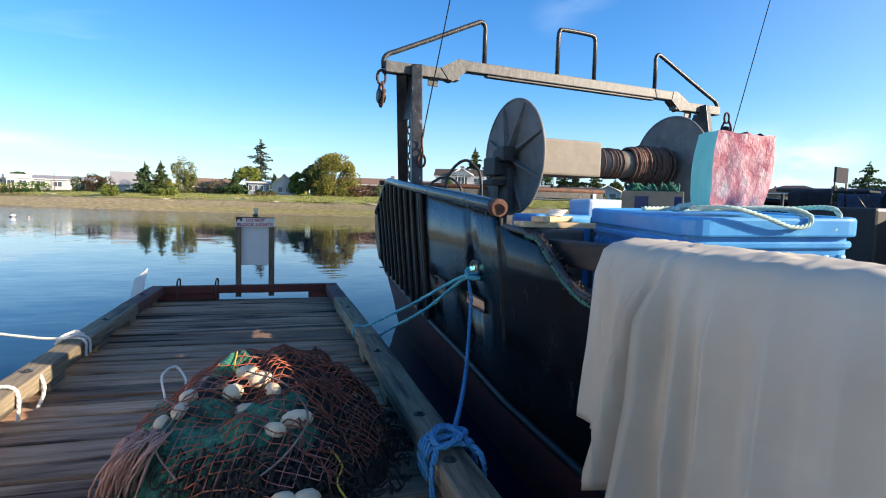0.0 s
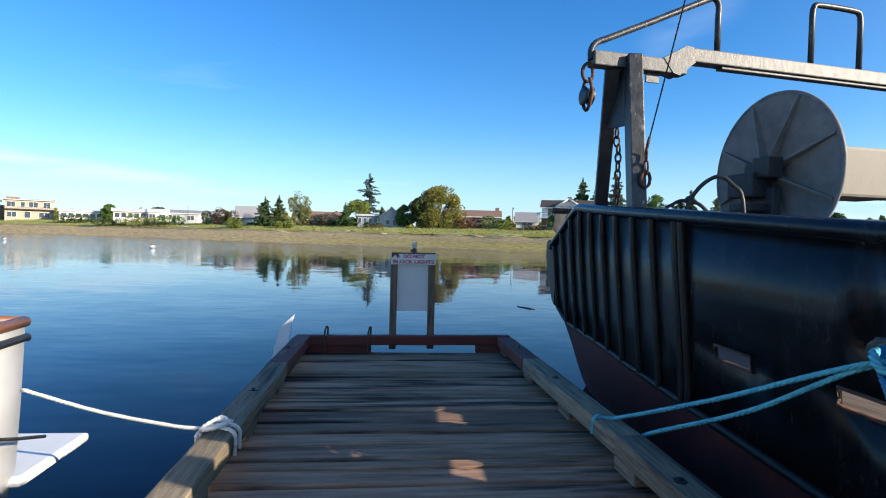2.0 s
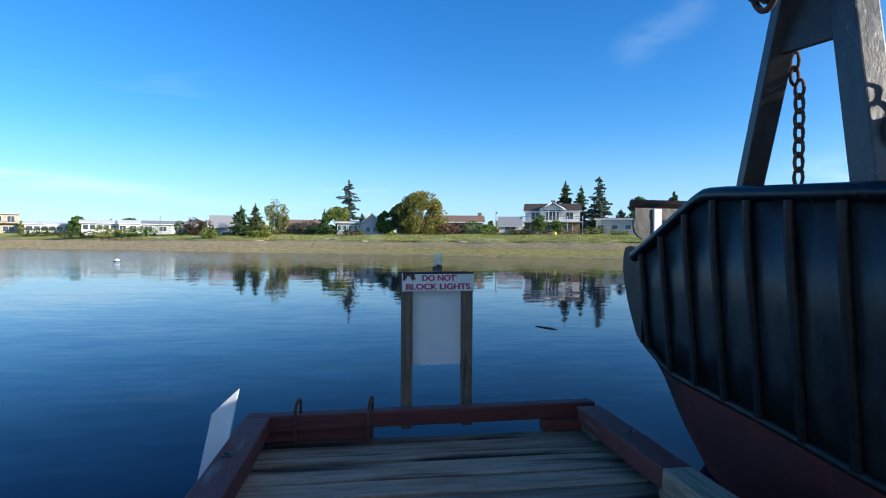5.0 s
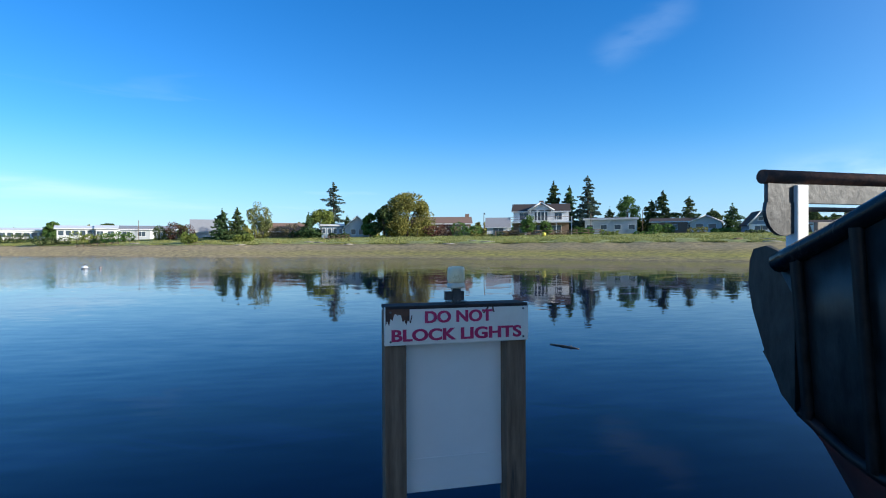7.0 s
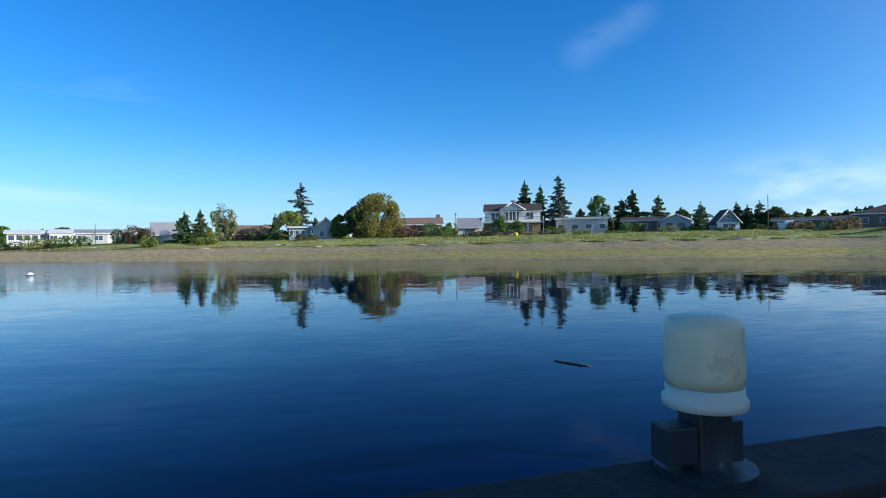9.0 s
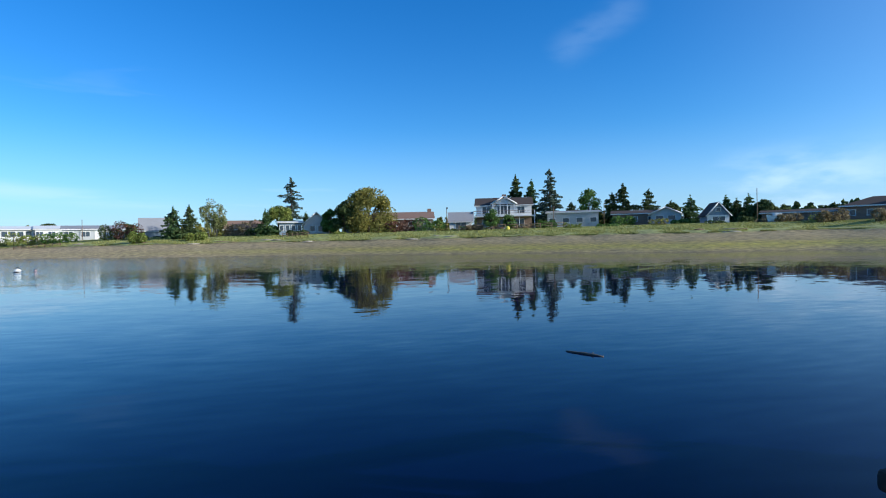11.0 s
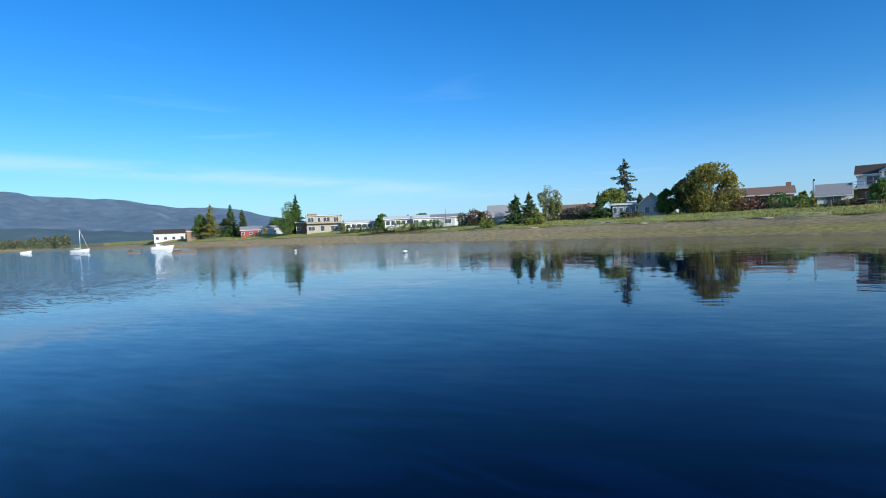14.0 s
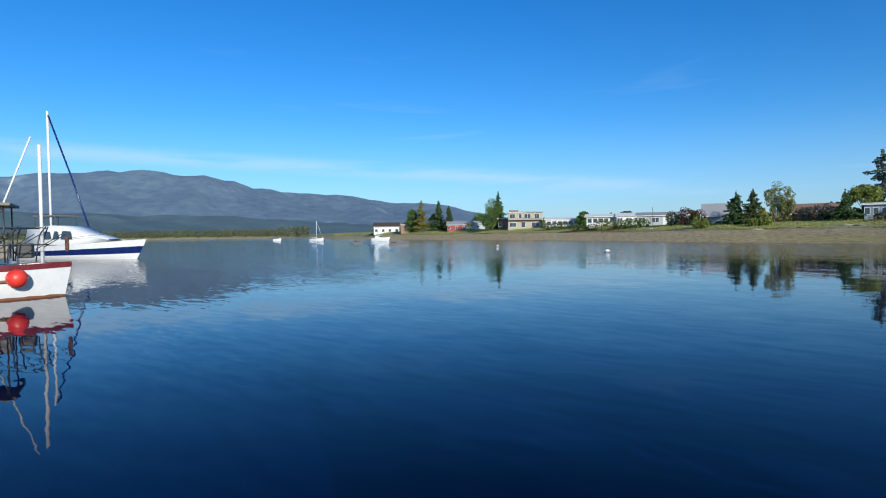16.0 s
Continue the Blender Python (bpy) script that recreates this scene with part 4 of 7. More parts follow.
bm = boxes(((0, GY, 3.525), (4.24, 0.16, 0.15)), bevel=0.012)
part("crossbeam", bm, BEAM, gantry, "scuffed galvanised crossbeam")
bm = boxes(((0, GY, 3.435), (3.3, 0.10, 0.04)), bevel=0.008)
part("crossbeam_flange", bm, DARKSTEEL, gantry)
for s in (-1, 1):
    bm = boxes(((s * 2.68, GY, 3.375), (1.12, 0.16, 0.15)), bevel=0.012)
    part("crossbeam_end", bm, BEAM, gantry)
    bm = bmesh.new()
    pr = [(2.05, 3.60), (2.14, 3.605), (2.42, 3.45), (2.30, 3.30), (2.22, 3.28), (2.02, 3.44)]
    f = [bm.verts.new((s * x, GY - 0.088, z)) for x, z in pr]
    bm.faces.new(f)
    r = bmesh.ops.extrude_face_region(bm, geom=list(bm.faces))
    bmesh.ops.translate(bm, vec=(0, 0.176, 0), verts=[v for v in r["geom"] if isinstance(v, bmesh.types.BMVert)])
    part("knee", bm, BEAM, gantry)
    bm = bmesh.new()
    tube(bm, curve_pts([(s * 3.24, GY, 3.36), (s * 3.24, GY, 3.47), (s * 3.18, GY, 3.55), (s * 3.05, GY, 3.61)], 5) + curve_pts([(s * 2.5, GY, 3.86), (s * 1.88, GY, 4.15), (s * 1.74, GY, 4.20), (s * 1.68, GY, 4.13), (s * 1.68, GY, 4.0)], 5) + [(s * 1.68, GY, 3.58)], 0.034, 10)
    part("pipe_guard", bm, STEEL, gantry, "bent steel pipe guard")
    beam("front_leg", (s * 2.79, -0.19, 3.42), (s * 2.86, -0.46, 1.76), 0.15, 0.19, STEEL, gantry, "flaking grey box-section leg")
    beam("rear_leg", (s * 2.95, -0.06, 3.32), (s * 2.62, 0.66, 1.80), 0.15, 0.12, DARKSTEEL, gantry, "black steel rear leg")
    bm = bmesh.new()
    pr = [(-0.24, 3.30), (0.02, 3.30), (0.20, 2.80), (0.16, 2.72), (-0.26, 2.70)]
    f = [bm.verts.new((s * 2.86, y, z)) for y, z in pr]
    bm.faces.new(f)
    r = bmesh.ops.extrude_face_region(bm, geom=list(bm.faces))
    bmesh.ops.translate(bm, vec=(-s * 0.05, 0, 0), verts=[v for v in r["geom"] if isinstance(v, bmesh.types.BMVert)])
    part("web_plate", bm, DARKSTEEL, gantry, "dark steel web plate between the legs")
    bm = boxes(((s * 2.5, GY, 3.26), (0.16, 0.02, 0.13)), bevel=0.004)
    part("gusset", bm, STEEL, gantry)
bm = bmesh.new()
tube(bm, [(-0.37, GY, 3.58)] + curve_pts([(-0.37, GY, 4.18), (-0.35, GY, 4.28), (-0.26, GY, 4.315), (0.24, GY, 4.315), (0.34, GY, 4.28), (0.36, GY, 4.18)], 5) + [(0.36, GY, 3.58)], 0.034, 10)
part("pipe_hoop", bm, STEEL, gantry, "bent steel pipe hoop")


def link(bm, c, ln, w, r, axis):
    """One oval chain link."""
    pts = []
    for a in range(14):
        t = 2 * math.pi * a / 14
        u, v = w * math.cos(t), ln * math.sin(t)
        pts.append(Vector(c) + (Vector((u, 0, v)) if axis == "x" else Vector((0, u, v))))
    return tube(bm, pts, r, 6, True)


for s in (-1, 1):
    blk = thing("pulley_block", "rusty steel pulley block hanging from a shackle", "pulley", BOAT @ pose(s * 3.26, GY, 3.30) @ Matrix.Diagonal((1.2, 1.25, 1.12, 1)), group="pulley blocks on the gantry")
    bm = bmesh.new()
    link(bm, (0, 0, -0.06), 0.085, 0.05, 0.016, "x")
    part("shackle", bm, RUST, blk)
    bm = bmesh.new()
    tube(bm, curve_pts([(0, -0.04, -0.12), (0, -0.085, -0.24), (0, -0.055, -0.36), (0, 0, -0.41), (0, 0.055, -0.36), (0, 0.085, -0.24), (0, 0.04, -0.12)], 5), 0.016, 8)
    part("cheek", bm, RUST, blk, "rusty strap")
    bm = bmesh.new()
    lathe(bm, [(0.03, -0.035), (0.088, -0.035), (0.07, -0.01), (0.07, 0.01), (0.088, 0.035), (0.03, 0.035)], 20, pose(0, 0, -0.28, 0, 90, 0))
    part("sheave", bm, DARKSTEEL, blk, "grooved dark sheave")
    # stay wire with its turnbuckle
    st = thing("stay_wire", "thin steel stay wire with rusty hook and shackle", "wire", BOAT @ pose(s * 2.80, -0.53, 2.0), group="stay wires")
    bm = bmesh.new()
    k = (0.105, -0.24, 1.0) if s < 0 else (0.03, -0.24, 1.0)
    p = Vector(k)
    tube(bm, [Vector((0, 0, 0.40)), Vector((0, 0, 0.40)) + p * 9.0], 0.008, 6)
    part("wire", bm, STEEL, st)
    bm = bmesh.new()
    tube(bm, [Vector((0, 0, 0.40)) + p * 0.0, Vector((0, 0, 0.40)) + p * 0.12], 0.016, 8)
    tube(bm, curve_pts([(0, 0, 0.42), (0.01, 0.03, 0.36), (0, 0, 0.28), (-0.01, -0.03, 0.36), (0, 0, 0.42)], 5), 0.011, 6)
    link(bm, (0, 0, 0.22), 0.075, 0.035, 0.012, "y")
    link(bm, (0, 0.0, 0.10), 0.08, 0.05, 0.018, "x")
    part("hook", bm, RUST, st, "rusty hook and shackle")
    ch = thing("chain", "rusty chain hanging between the gantry legs", "chain", BOAT @ pose(s * 2.72, 0.15, 2.74), group="gantry chains")
    for q in range(9):
        bm = bmesh.new()
        link(bm, (0, 0.0 if q > 1 else 0.04, -0.05 - 0.095 * q), 0.06, 0.033, 0.012, "x" if q % 2 else "y")
        part("link", bm, RUST, ch)

# net drum
drum = thing("net_drum", "grey steel net drum with spoked flanges and wound line", "net drum", BOAT @ pose(0, -0.82, 2.2))
NX, FX, DR = -1.56, 1.27, 0.78
for x, s in ((NX, -1), (FX, 1)):
    bm = bmesh.new()
    disc(bm, (x, 0, 0), DR, 0.02, 56, "x")
    fl = part("flange", bm, DRUM, drum, "large grey flange disc")
    bm = bmesh.new()
    tube(bm, [(x, DR * math.cos(a * math.pi / 32), DR * math.sin(a * math.pi / 32)) for a in range(64)], 0.022, 8, True)
    part("rim", bm, DRUM, fl)
    for a in range(8):
        an = radians(45 * a + 68)
        bm = bmesh.new()
        u = Vector((0, math.cos(an), math.sin(an)))
        v = Vector((0, -math.sin(an), math.cos(an))) * 0.011
        o = Vector((x, 0, 0))
        xs = Vector((s, 0, 0))
        q = [o + u * 0.10 + xs * 0.01, o + u * (DR - 0.02) + xs * 0.01, o + u * (DR - 0.02) + xs * 0.035, o + u * 0.10 + xs * 0.13]
        A = [bm.verts.new(w + v) for w in q]
        B = [bm.verts.new(w - v) for w in q]
        bm.faces.new(A), bm.faces.new(B[::-1])
        for i in range(4):
            bm.faces.new((A[i], B[i], B[(i + 1) % 4], A[(i + 1) % 4]))
        part("stiffener", bm, DRUM, fl)
bm = boxes(((lerp(NX, -0.25, 0.5), 0, 0.02), (-0.25 - NX, 0.50, 0.50)), bevel=0.03)
part("core", bm, CORE, drum, "square plated half of the drum core")
bm = bmesh.new()
lathe(bm, [(0.205, -0.26), (0.205, FX)], 24, Matrix.Rotation(radians(90), 4, "Y"))
part("core", bm, CORE, drum, "bare round half of the drum core", True)
rg = random.Random(8)
LINE = mat("brown_wound_line", (0.07, 0.035, 0.025), (0.2, 0.11, 0.08), 20, 0.9, bump=0.4)
for i in range(40):
    x = -0.2 + 0.08 * i if i < 6 else 0.42 + 0.023 * (i - 6)
    rr = 0.215 + 0.008 * rg.random() if i < 6 else 0.24 + 0.055 * rg.random()
    tl = rg.uniform(-0.05, 0.05)
    bm = bmesh.new()
    tube(bm, [(x + tl * math.cos(a * math.pi / 10) * (1.2 if i < 6 else 0.6), rr * math.cos(a * math.pi / 10), rr * math.sin(a * math.pi / 10)) for a in range(20)], 0.012 if i < 6 else 0.021, 6, True)
    part("line_turn", bm, LINE, drum, "brown line wound on the core")
bm = bmesh.new()
disc(bm, (NX - 0.10, 0, 0), 0.11, 0.2, 20, "x")
disc(bm, (NX - 0.22, 0, 0.02), 0.07, 0.12, 12, "x")
part("hub", bm, DARKSTEEL, drum, "black hub and bearing")
bm = boxes(((NX - 0.22, 0.06, -0.14), (0.24, 0.34, 0.24)), ((NX - 0.2, -0.14, 0.02), (0.18, 0.2, 0.2)), ((NX - 0.24, 0.0, -0.36), (0.3, 0.28, 0.08)), ((NX - 0.14, 0.05, -0.55), (0.08, 0.30, 0.42)), bevel=0.015)
part("motor", bm, HOSE, drum, "black hydraulic motor")
for x in (NX - 0.14, FX + 0.14):
    bm = bmesh.new()
    box(bm, (x, 0.12, -0.88), (0.10, 0.14, 1.42), 0.01)
    box(bm, (x, -0.16, -0.88), (0.10, 0.10, 1.42), 0.01)
    box(bm, (x, 0, -0.35), (0.08, 0.30, 0.3), 0.01)
    part("stand", bm, DARKSTEEL, drum, "dark steel drum stand")


# ---- net pile on the dock ----
pile = thing("net_pile", "heap of orange and green fishing net with floats", "fishing net", pose(-0.25, 3.83, 0))
PX, PY, PH = 0.74, 1.0, 0.47


def pile_z(x, y):
    """Height of the heap over the planks."""
    a, b = x / PX, y / PY
    q = a * a + b * b
    lump = 0.16 * noise.noise((x * 2.6 + 4, y * 2.6, 1.0)) + 0.07 * noise.noise((x * 6.5, y * 6.5, 5.0))
    ridge = 0.10 * math.exp(-((x - 0.2) ** 2 / 0.12 + (y - 0.30) ** 2 / 0.12)) + 0.05 * math.exp(-((x + 0.35) ** 2 / 0.06 + (y + 0.1) ** 2 / 0.1))
    return max(0.0, (PH * 0.86 + lump) * max(0.0, 1 - q) ** 0.5 + ridge * (q < 1))


def heap(name, cx, cy, rx, ry, lift, material, label, seed, amp=0.05):
    bm = bmesh.new()
    n, k = 44, 16
    rows = []
    for i in range(k + 1):
        t = i / k
        row = []
        for j in range(n):
            an = 2 * math.pi * j / n
            wob = 1 + 0.13 * noise.noise((math.cos(an) * 1.6 + seed, math.sin(an) * 1.6, 0))
            x, y = cx + rx * t * wob * math.cos(an), cy + ry * t * wob * math.sin(an)
            z = pile_z(x, y) * (1 - t ** 6 * 0.9) + lift * (1 - t * t) + amp * noise.noise((x * 11, y * 11, seed)) * (1 - t ** 4) + amp * 0.5 * noise.noise((x * 27, y * 27, seed)) * (1 - t ** 4)
            row.append((x, y, max(0.004, z)))
        rows.append(row)
    loft(bm, rows, close=True)
    return part(name, bm, material, pile, label)


heap("net_body", 0, 0, PX * 0.96, PY * 0.97, 0.0, NETDARK, "dark tangled netting", 1)
heap("green_net", -0.15, -0.45, 0.62, 0.42, 0.045, NETGREEN, "bunched dark green netting", 3, 0.045)
heap("green_net", -0.2, 0.22, 0.2, 0.17, 0.05, NETGREEN, "bunched bright green netting", 6, 0.03)
heap("green_net", 0.12, 0.5, 0.2, 0.18, 0.04, NETGREEN, "bunched green netting", 9, 0.03)
heap("green_net", -0.6, 0.05, 0.16, 0.3, 0.05, NETGREEN, "bunched green netting", 12, 0.03)


def netting():
    """Diamond mesh of knotted cord drawn over the heap."""
    bm = bmesh.new()
    dx, h = 0.043, 0.034
    ca, sa = math.cos(0.5), math.sin(0.5)
    for sgn in (1, -1):
        for r in range(-18, 19):
            run = []
            for j in range(-34, 35):
                u, v = j * dx, r * 2 * h + sgn * h * (j % 2)
                x, y = ca * u - sa * v, sa * u + ca * v
                x += 0.05 * noise.noise((x * 2.2, y * 2.2, 11.0)) + 0.012 * noise.noise((x * 9, y * 9, 1.0))
                y += 0.05 * noise.noise((x * 2.2, y * 2.2, 17.0)) + 0.012 * noise.noise((x * 9, y * 9, 7.0))
                if (x / PX) ** 2 + (y / PY) ** 2 < 0.9 and not (x < -0.45 and y < -0.2):
                    run.append((x, y, pile_z(x, y) + 0.05 + 0.02 * noise.noise((x * 4, y * 4, 2))))
                else:
                    if len(run) > 2:
                        tube(bm, run, 0.0035, 4)
                    run = []
            if len(run) > 2:
                tube(bm, run, 0.0035, 4)
    return tagged(part("net_mesh", bm, NETRED, pile, "orange-red knotted net mesh"), kind="stuff")


netting()
bm = bmesh.new()
rg = random.Random(21)
for i in range(46):
    cx, cy = -0.62 + rg.uniform(-0.06, 0.10), -0.42 + rg.uniform(-0.10, 0.10)
    a0, rr = rg.uniform(-0.5, 0.5), rg.uniform(0.07, 0.19)
    tube(bm, [(cx + rr * 0.55 * math.sin(a0 + t * 0.35) + rg.uniform(-0.006, 0.006), cy + rr * 1.2 * math.cos(a0 + t * 0.35), 0.03 + (0.30 + 0.12 * rr) * max(0, math.sin(math.pi * t / 12)) * (1 - 0.3 * rg.random() * 0.2)) for t in range(13)], 0.0065, 4)
tagged(part("cord_hank", bm, mat("faded_red_cord", (0.42, 0.19, 0.14), (0.6, 0.34, 0.27), 30, 0.85, bump=0.3), pile, "hank of faded red cord"), kind="stuff")
bm = bmesh.new()
for i in range(120):
    x, y, an = 0.42 + rg.uniform(-0.26, 0.24), 0.0 + rg.uniform(-0.8, 0.75), rg.uniform(0, 6.28)
    run = []
    for t in range(10):
        an += rg.uniform(-0.9, 0.9)
        x, y = x + 0.035 * math.cos(an), y + 0.035 * math.sin(an)
        if (x / PX) ** 2 + (y / PY) ** 2 < 0.97:
            run.append((x, y, max(0.02, pile_z(x, y)) + rg.uniform(0.035, 0.075)))
    if len(run) > 3:
        tube(bm, curve_pts(run, 3), 0.0045, 4)
tagged(part("tangled_cord", bm, mat("dull_red_cord", (0.10, 0.03, 0.02), (0.25, 0.08, 0.055), 25, 0.9, bump=0.3), pile, "tangled dull red cords"), kind="stuff")
bm = bmesh.new()
for i in range(260):
    an0 = rg.uniform(-2.2, 1.3)
    x, y, an = 0.93 * PX * math.cos(an0), 0.93 * PY * math.sin(an0), rg.uniform(0, 6.28)
    run = []
    for t in range(9):
        an += rg.uniform(-1.0, 1.0)
        x, y = x + 0.03 * math.cos(an), y + 0.03 * math.sin(an)
        run.append((x, y, max(0.01, pile_z(x, y)) + rg.uniform(0.0, 0.06)))
    tube(bm, curve_pts(run, 3), 0.006, 4)
tagged(part("tangled_cord", bm, NETDARK, pile, "tangled black net cords round the foot of the heap"), kind="stuff")
for x, y, a, b, rz, ti in ((-0.17, -0.12, 0.085, 0.06, 60, 40), (-0.02, -0.03, 0.085, 0.06, 20, 15), (-0.10, 0.03, 0.08, 0.055, 10, 0), (-0.08, -0.28, 0.095, 0.065, -15, 20), (0.05, -0.19, 0.08, 0.05, 110, 40), (0.17, -0.55, 0.10, 0.062, 15, 5), (0.06, -0.62, 0.07, 0.05, -10, 5), (-0.50, -0.34, 0.08, 0.042, 80, 55), (-0.42, -0.30, 0.10, 0.045, 80, 50), (-0.40, -0.14, 0.085, 0.05, 70, 30), (0.10, -0.93, 0.075, 0.055, 10, 5), (0.2, -0.92, 0.085, 0.06, 20, 5)):
    bm = bmesh.new()
    a, b = a * 0.84, b * 0.84
    m = pose(x, y, pile_z(x, y) + 0.028, ti, 0, rz) @ Matrix.Rotation(radians(90), 4, "Y")
    lathe(bm, [(0.012, -a), (b * 0.55, -a * 0.86), (b * 0.9, -a * 0.5), (b, 0), (b * 0.9, a * 0.5), (b * 0.55, a * 0.86), (0.012, a)], 16, m)
    part("float", bm, FLOAT, pile, "oval cork-like net float")
bm = bmesh.new()
rope(bm, [(-0.62, 0.42, 0.22), (-0.66, 0.55, 0.33), (-0.60, 0.66, 0.36), (-0.53, 0.60, 0.30), (-0.50, 0.45, 0.26)], 0.009)
part("rope_eye", bm, WROPE, pile, "white rope loop")
YCORD = mat("yellow_cord", (0.45, 0.32, 0.03), (0.6, 0.45, 0.08), 30, 0.8)
for run in ([(-0.17, 0.22), (-0.18, 0.10), (-0.15, 0.0)], [(0.32, -0.70), (0.38, -0.76), (0.35, -0.84), (0.42, -0.88)]):
    bm = bmesh.new()
    rope(bm, [(x, y, pile_z(x, y) + 0.06) for x, y in run], 0.006)
    part("yellow_cord", bm, YCORD, pile, "yellow cord")
bm = bmesh.new()
rope(bm, [(-0.1, -0.1, 0.52), (0.08, -0.25, 0.50), (0.18, -0.42, 0.46), (0.22, -0.62, 0.40), (0.1, -0.80, 0.30), (-0.1, -0.9, 0.2)], 0.006)
rope(bm, [(-0.52, -0.1, 0.38), (-0.42, -0.35, 0.40), (-0.48, -0.6, 0.32), (-0.36, -0.8, 0.24)], 0.005)
part("grey_cord", bm, mat("grey_pink_cord", (0.18, 0.13, 0.11), (0.28, 0.21, 0.19), 30, 0.85), pile, "grey-pink cord")

# ---- mooring lines ----
bm = bmesh.new()
F0 = BOAT @ Vector((-side_x(-3.55, 0.95) - 0.04, -3.55, 0.95))
FI = BOAT @ Vector((-side_x(-3.55, 0.95) + 0.25, -3.55, 0.80))
rope(bm, [FI, F0, F0.lerp(Vector((0.66, 6.20, 0.25)), 0.5) + Vector((0, 0, -0.03)), (0.72, 6.18, 0.235), (0.60, 6.24, 0.225), (0.58, 6.26, 0.10)], 0.016)
rope(bm, [FI, F0 + Vector((0, 0.03, -0.02)), F0.lerp(Vector((0.85, 5.9, 0.2)), 0.5) + Vector((0, 0, -0.03)), (0.84, 5.95, 0.20), (0.81, 6.02, 0.10)], 0.016)
rope(bm, [F0 + Vector((0.02, 0.06, 0.04)), F0 + Vector((-0.05, 0.0, 0.03)), F0 + Vector((-0.06, -0.06, -0.02)), F0 + Vector((0.03, -0.1, -0.03))], 0.022)
solo("mooring_line", bm, TROPE, "teal mooring line from the hull fairlead to the dock rail", "rope")
bm = bmesh.new()
rope(bm, [FI, F0 + Vector((-0.02, -0.02, -0.02)), F0 + Vector((-0.06, -0.14, -0.2)), (1.25, 4.46, 0.56), (1.12, 4.13, 0.33), (0.92, 3.64, 0.25), (0.74, 3.2, 0.27)], 0.017)
rg = random.Random(5)
for i in range(4):
    y = 3.06 + 0.045 * i
    rope(bm, [(0.56, y, 0.10), (0.565, y + 0.01, 0.235), (0.69, y + 0.03, 0.262 + 0.02 * (i % 2)), (0.815, y + 0.02, 0.235), (0.82, y, 0.10)], 0.017, 6)
rope(bm, [(0.80, 3.05, 0.27), (0.70, 3.20, 0.31), (0.60, 3.12, 0.30), (0.62, 3.02, 0.28), (0.74, 3.06, 0.31), (0.80, 3.2, 0.28), (0.68, 3.26, 0.29), (0.58, 3.16, 0.26)], 0.017, 8)
rope(bm, [(0.60, 3.03, 0.27), (0.56, 2.96, 0.2), (0.555, 2.93, 0.06), (0.54, 2.85, 0.015), (0.50, 2.7, 0.012)], 0.017, 6)
rope(bm, [(0.78, 3.1, 0.27), (0.83, 2.98, 0.22), (0.835, 2.94, 0.05)], 0.017, 6)
solo("mooring_line", bm, BROPE, "bright blue mooring line knotted round the dock rail", "rope")
bm = bmesh.new()
rope(bm, [(-3.22, 6.27, 0.42), (-2.7, 6.18, 0.30), (-2.2, 6.06, 0.245), (-2.0, 6.02, 0.24)], 0.014)
rope(bm, [(-2.03, 6.06, 0.10), (-2.04, 6.06, 0.225), (-1.92, 6.03, 0.245), (-1.82, 5.98, 0.22), (-1.815, 5.97, 0.09)], 0.014, 6)
rope(bm, [(-2.03, 5.98, 0.10), (-2.04, 5.98, 0.225), (-1.92, 6.06, 0.255), (-1.82, 6.08, 0.22), (-1.815, 6.09, 0.09)], 0.014, 6)
rope(bm, [(-2.02, 6.02, 0.25), (-1.94, 6.10, 0.285), (-1.88, 6.04, 0.28), (-1.93, 5.95, 0.27), (-2.02, 5.98, 0.25), (-1.96, 6.06, 0.28), (-1.86, 6.1, 0.26)], 0.014, 8)
solo("mooring_line", bm, WROPE, "white mooring line tied round the dock rail", "rope")
bm = bmesh.new()
rope(bm, [(-3.15, 5.9, -0.05), (-2.9, 5.45, -0.02), (-2.55, 5.0, 0.10), (-2.2, 4.72, 0.215), (-1.98, 4.66, 0.232), (-1.86, 4.64, 0.228), (-1.815, 4.62, 0.16), (-1.81, 4.58, 0.02)], 0.014)
rope(bm, [(-1.83, 5.02, 0.20), (-1.80, 5.0, 0.12), (-1.80, 4.97, 0.06), (-1.79, 4.85, 0.018)], 0.014, 6)
solo("mooring_line", bm, WROPE, "white mooring line over the sunlit dock rail", "rope")

# ---- things on the boat ----
HOME = BOAT.inverted()


def on_boat(x, y, z, rz=0):
    return pose(x, y, z, 0, 0, rz + 7)


# blue insulated tote
tote = thing("fish_tote", "large blue plastic insulated fish tote with a lid", "tote", pose(2.452, 3.386, 0.707, 1.8, -1.0, -7.6) @ Matrix.Diagonal((0.88, 0.88, 0.88, 1)))
TW, TL = 1.16, 1.48


def rounded(w, ln, r, z, n=5):
    """A ring of points: a rectangle with rounded corners."""
    out = []
    for k, (sx, sy) in enumerate(((1, 1), (-1, 1), (-1, -1), (1, -1))):
        for i in range(n + 1):
            a = math.pi / 2 * (k + i / n)
            out.append((sx * (w / 2 - r) + r * math.cos(a), sy * (ln / 2 - r) + r * math.sin(a), z))
    return out


def shell(name, rings, material, parent, label=""):
    bm = bmesh.new()
    loft(bm, rings, close=True)
    k = len(rings[0])
    vs = list(bm.verts)
    bm.faces.new(vs[:k][::-1]), bm.faces.new(vs[-k:])
    for f in bm.faces:
        f.smooth = False
    return part(name, bm, material, parent, label)


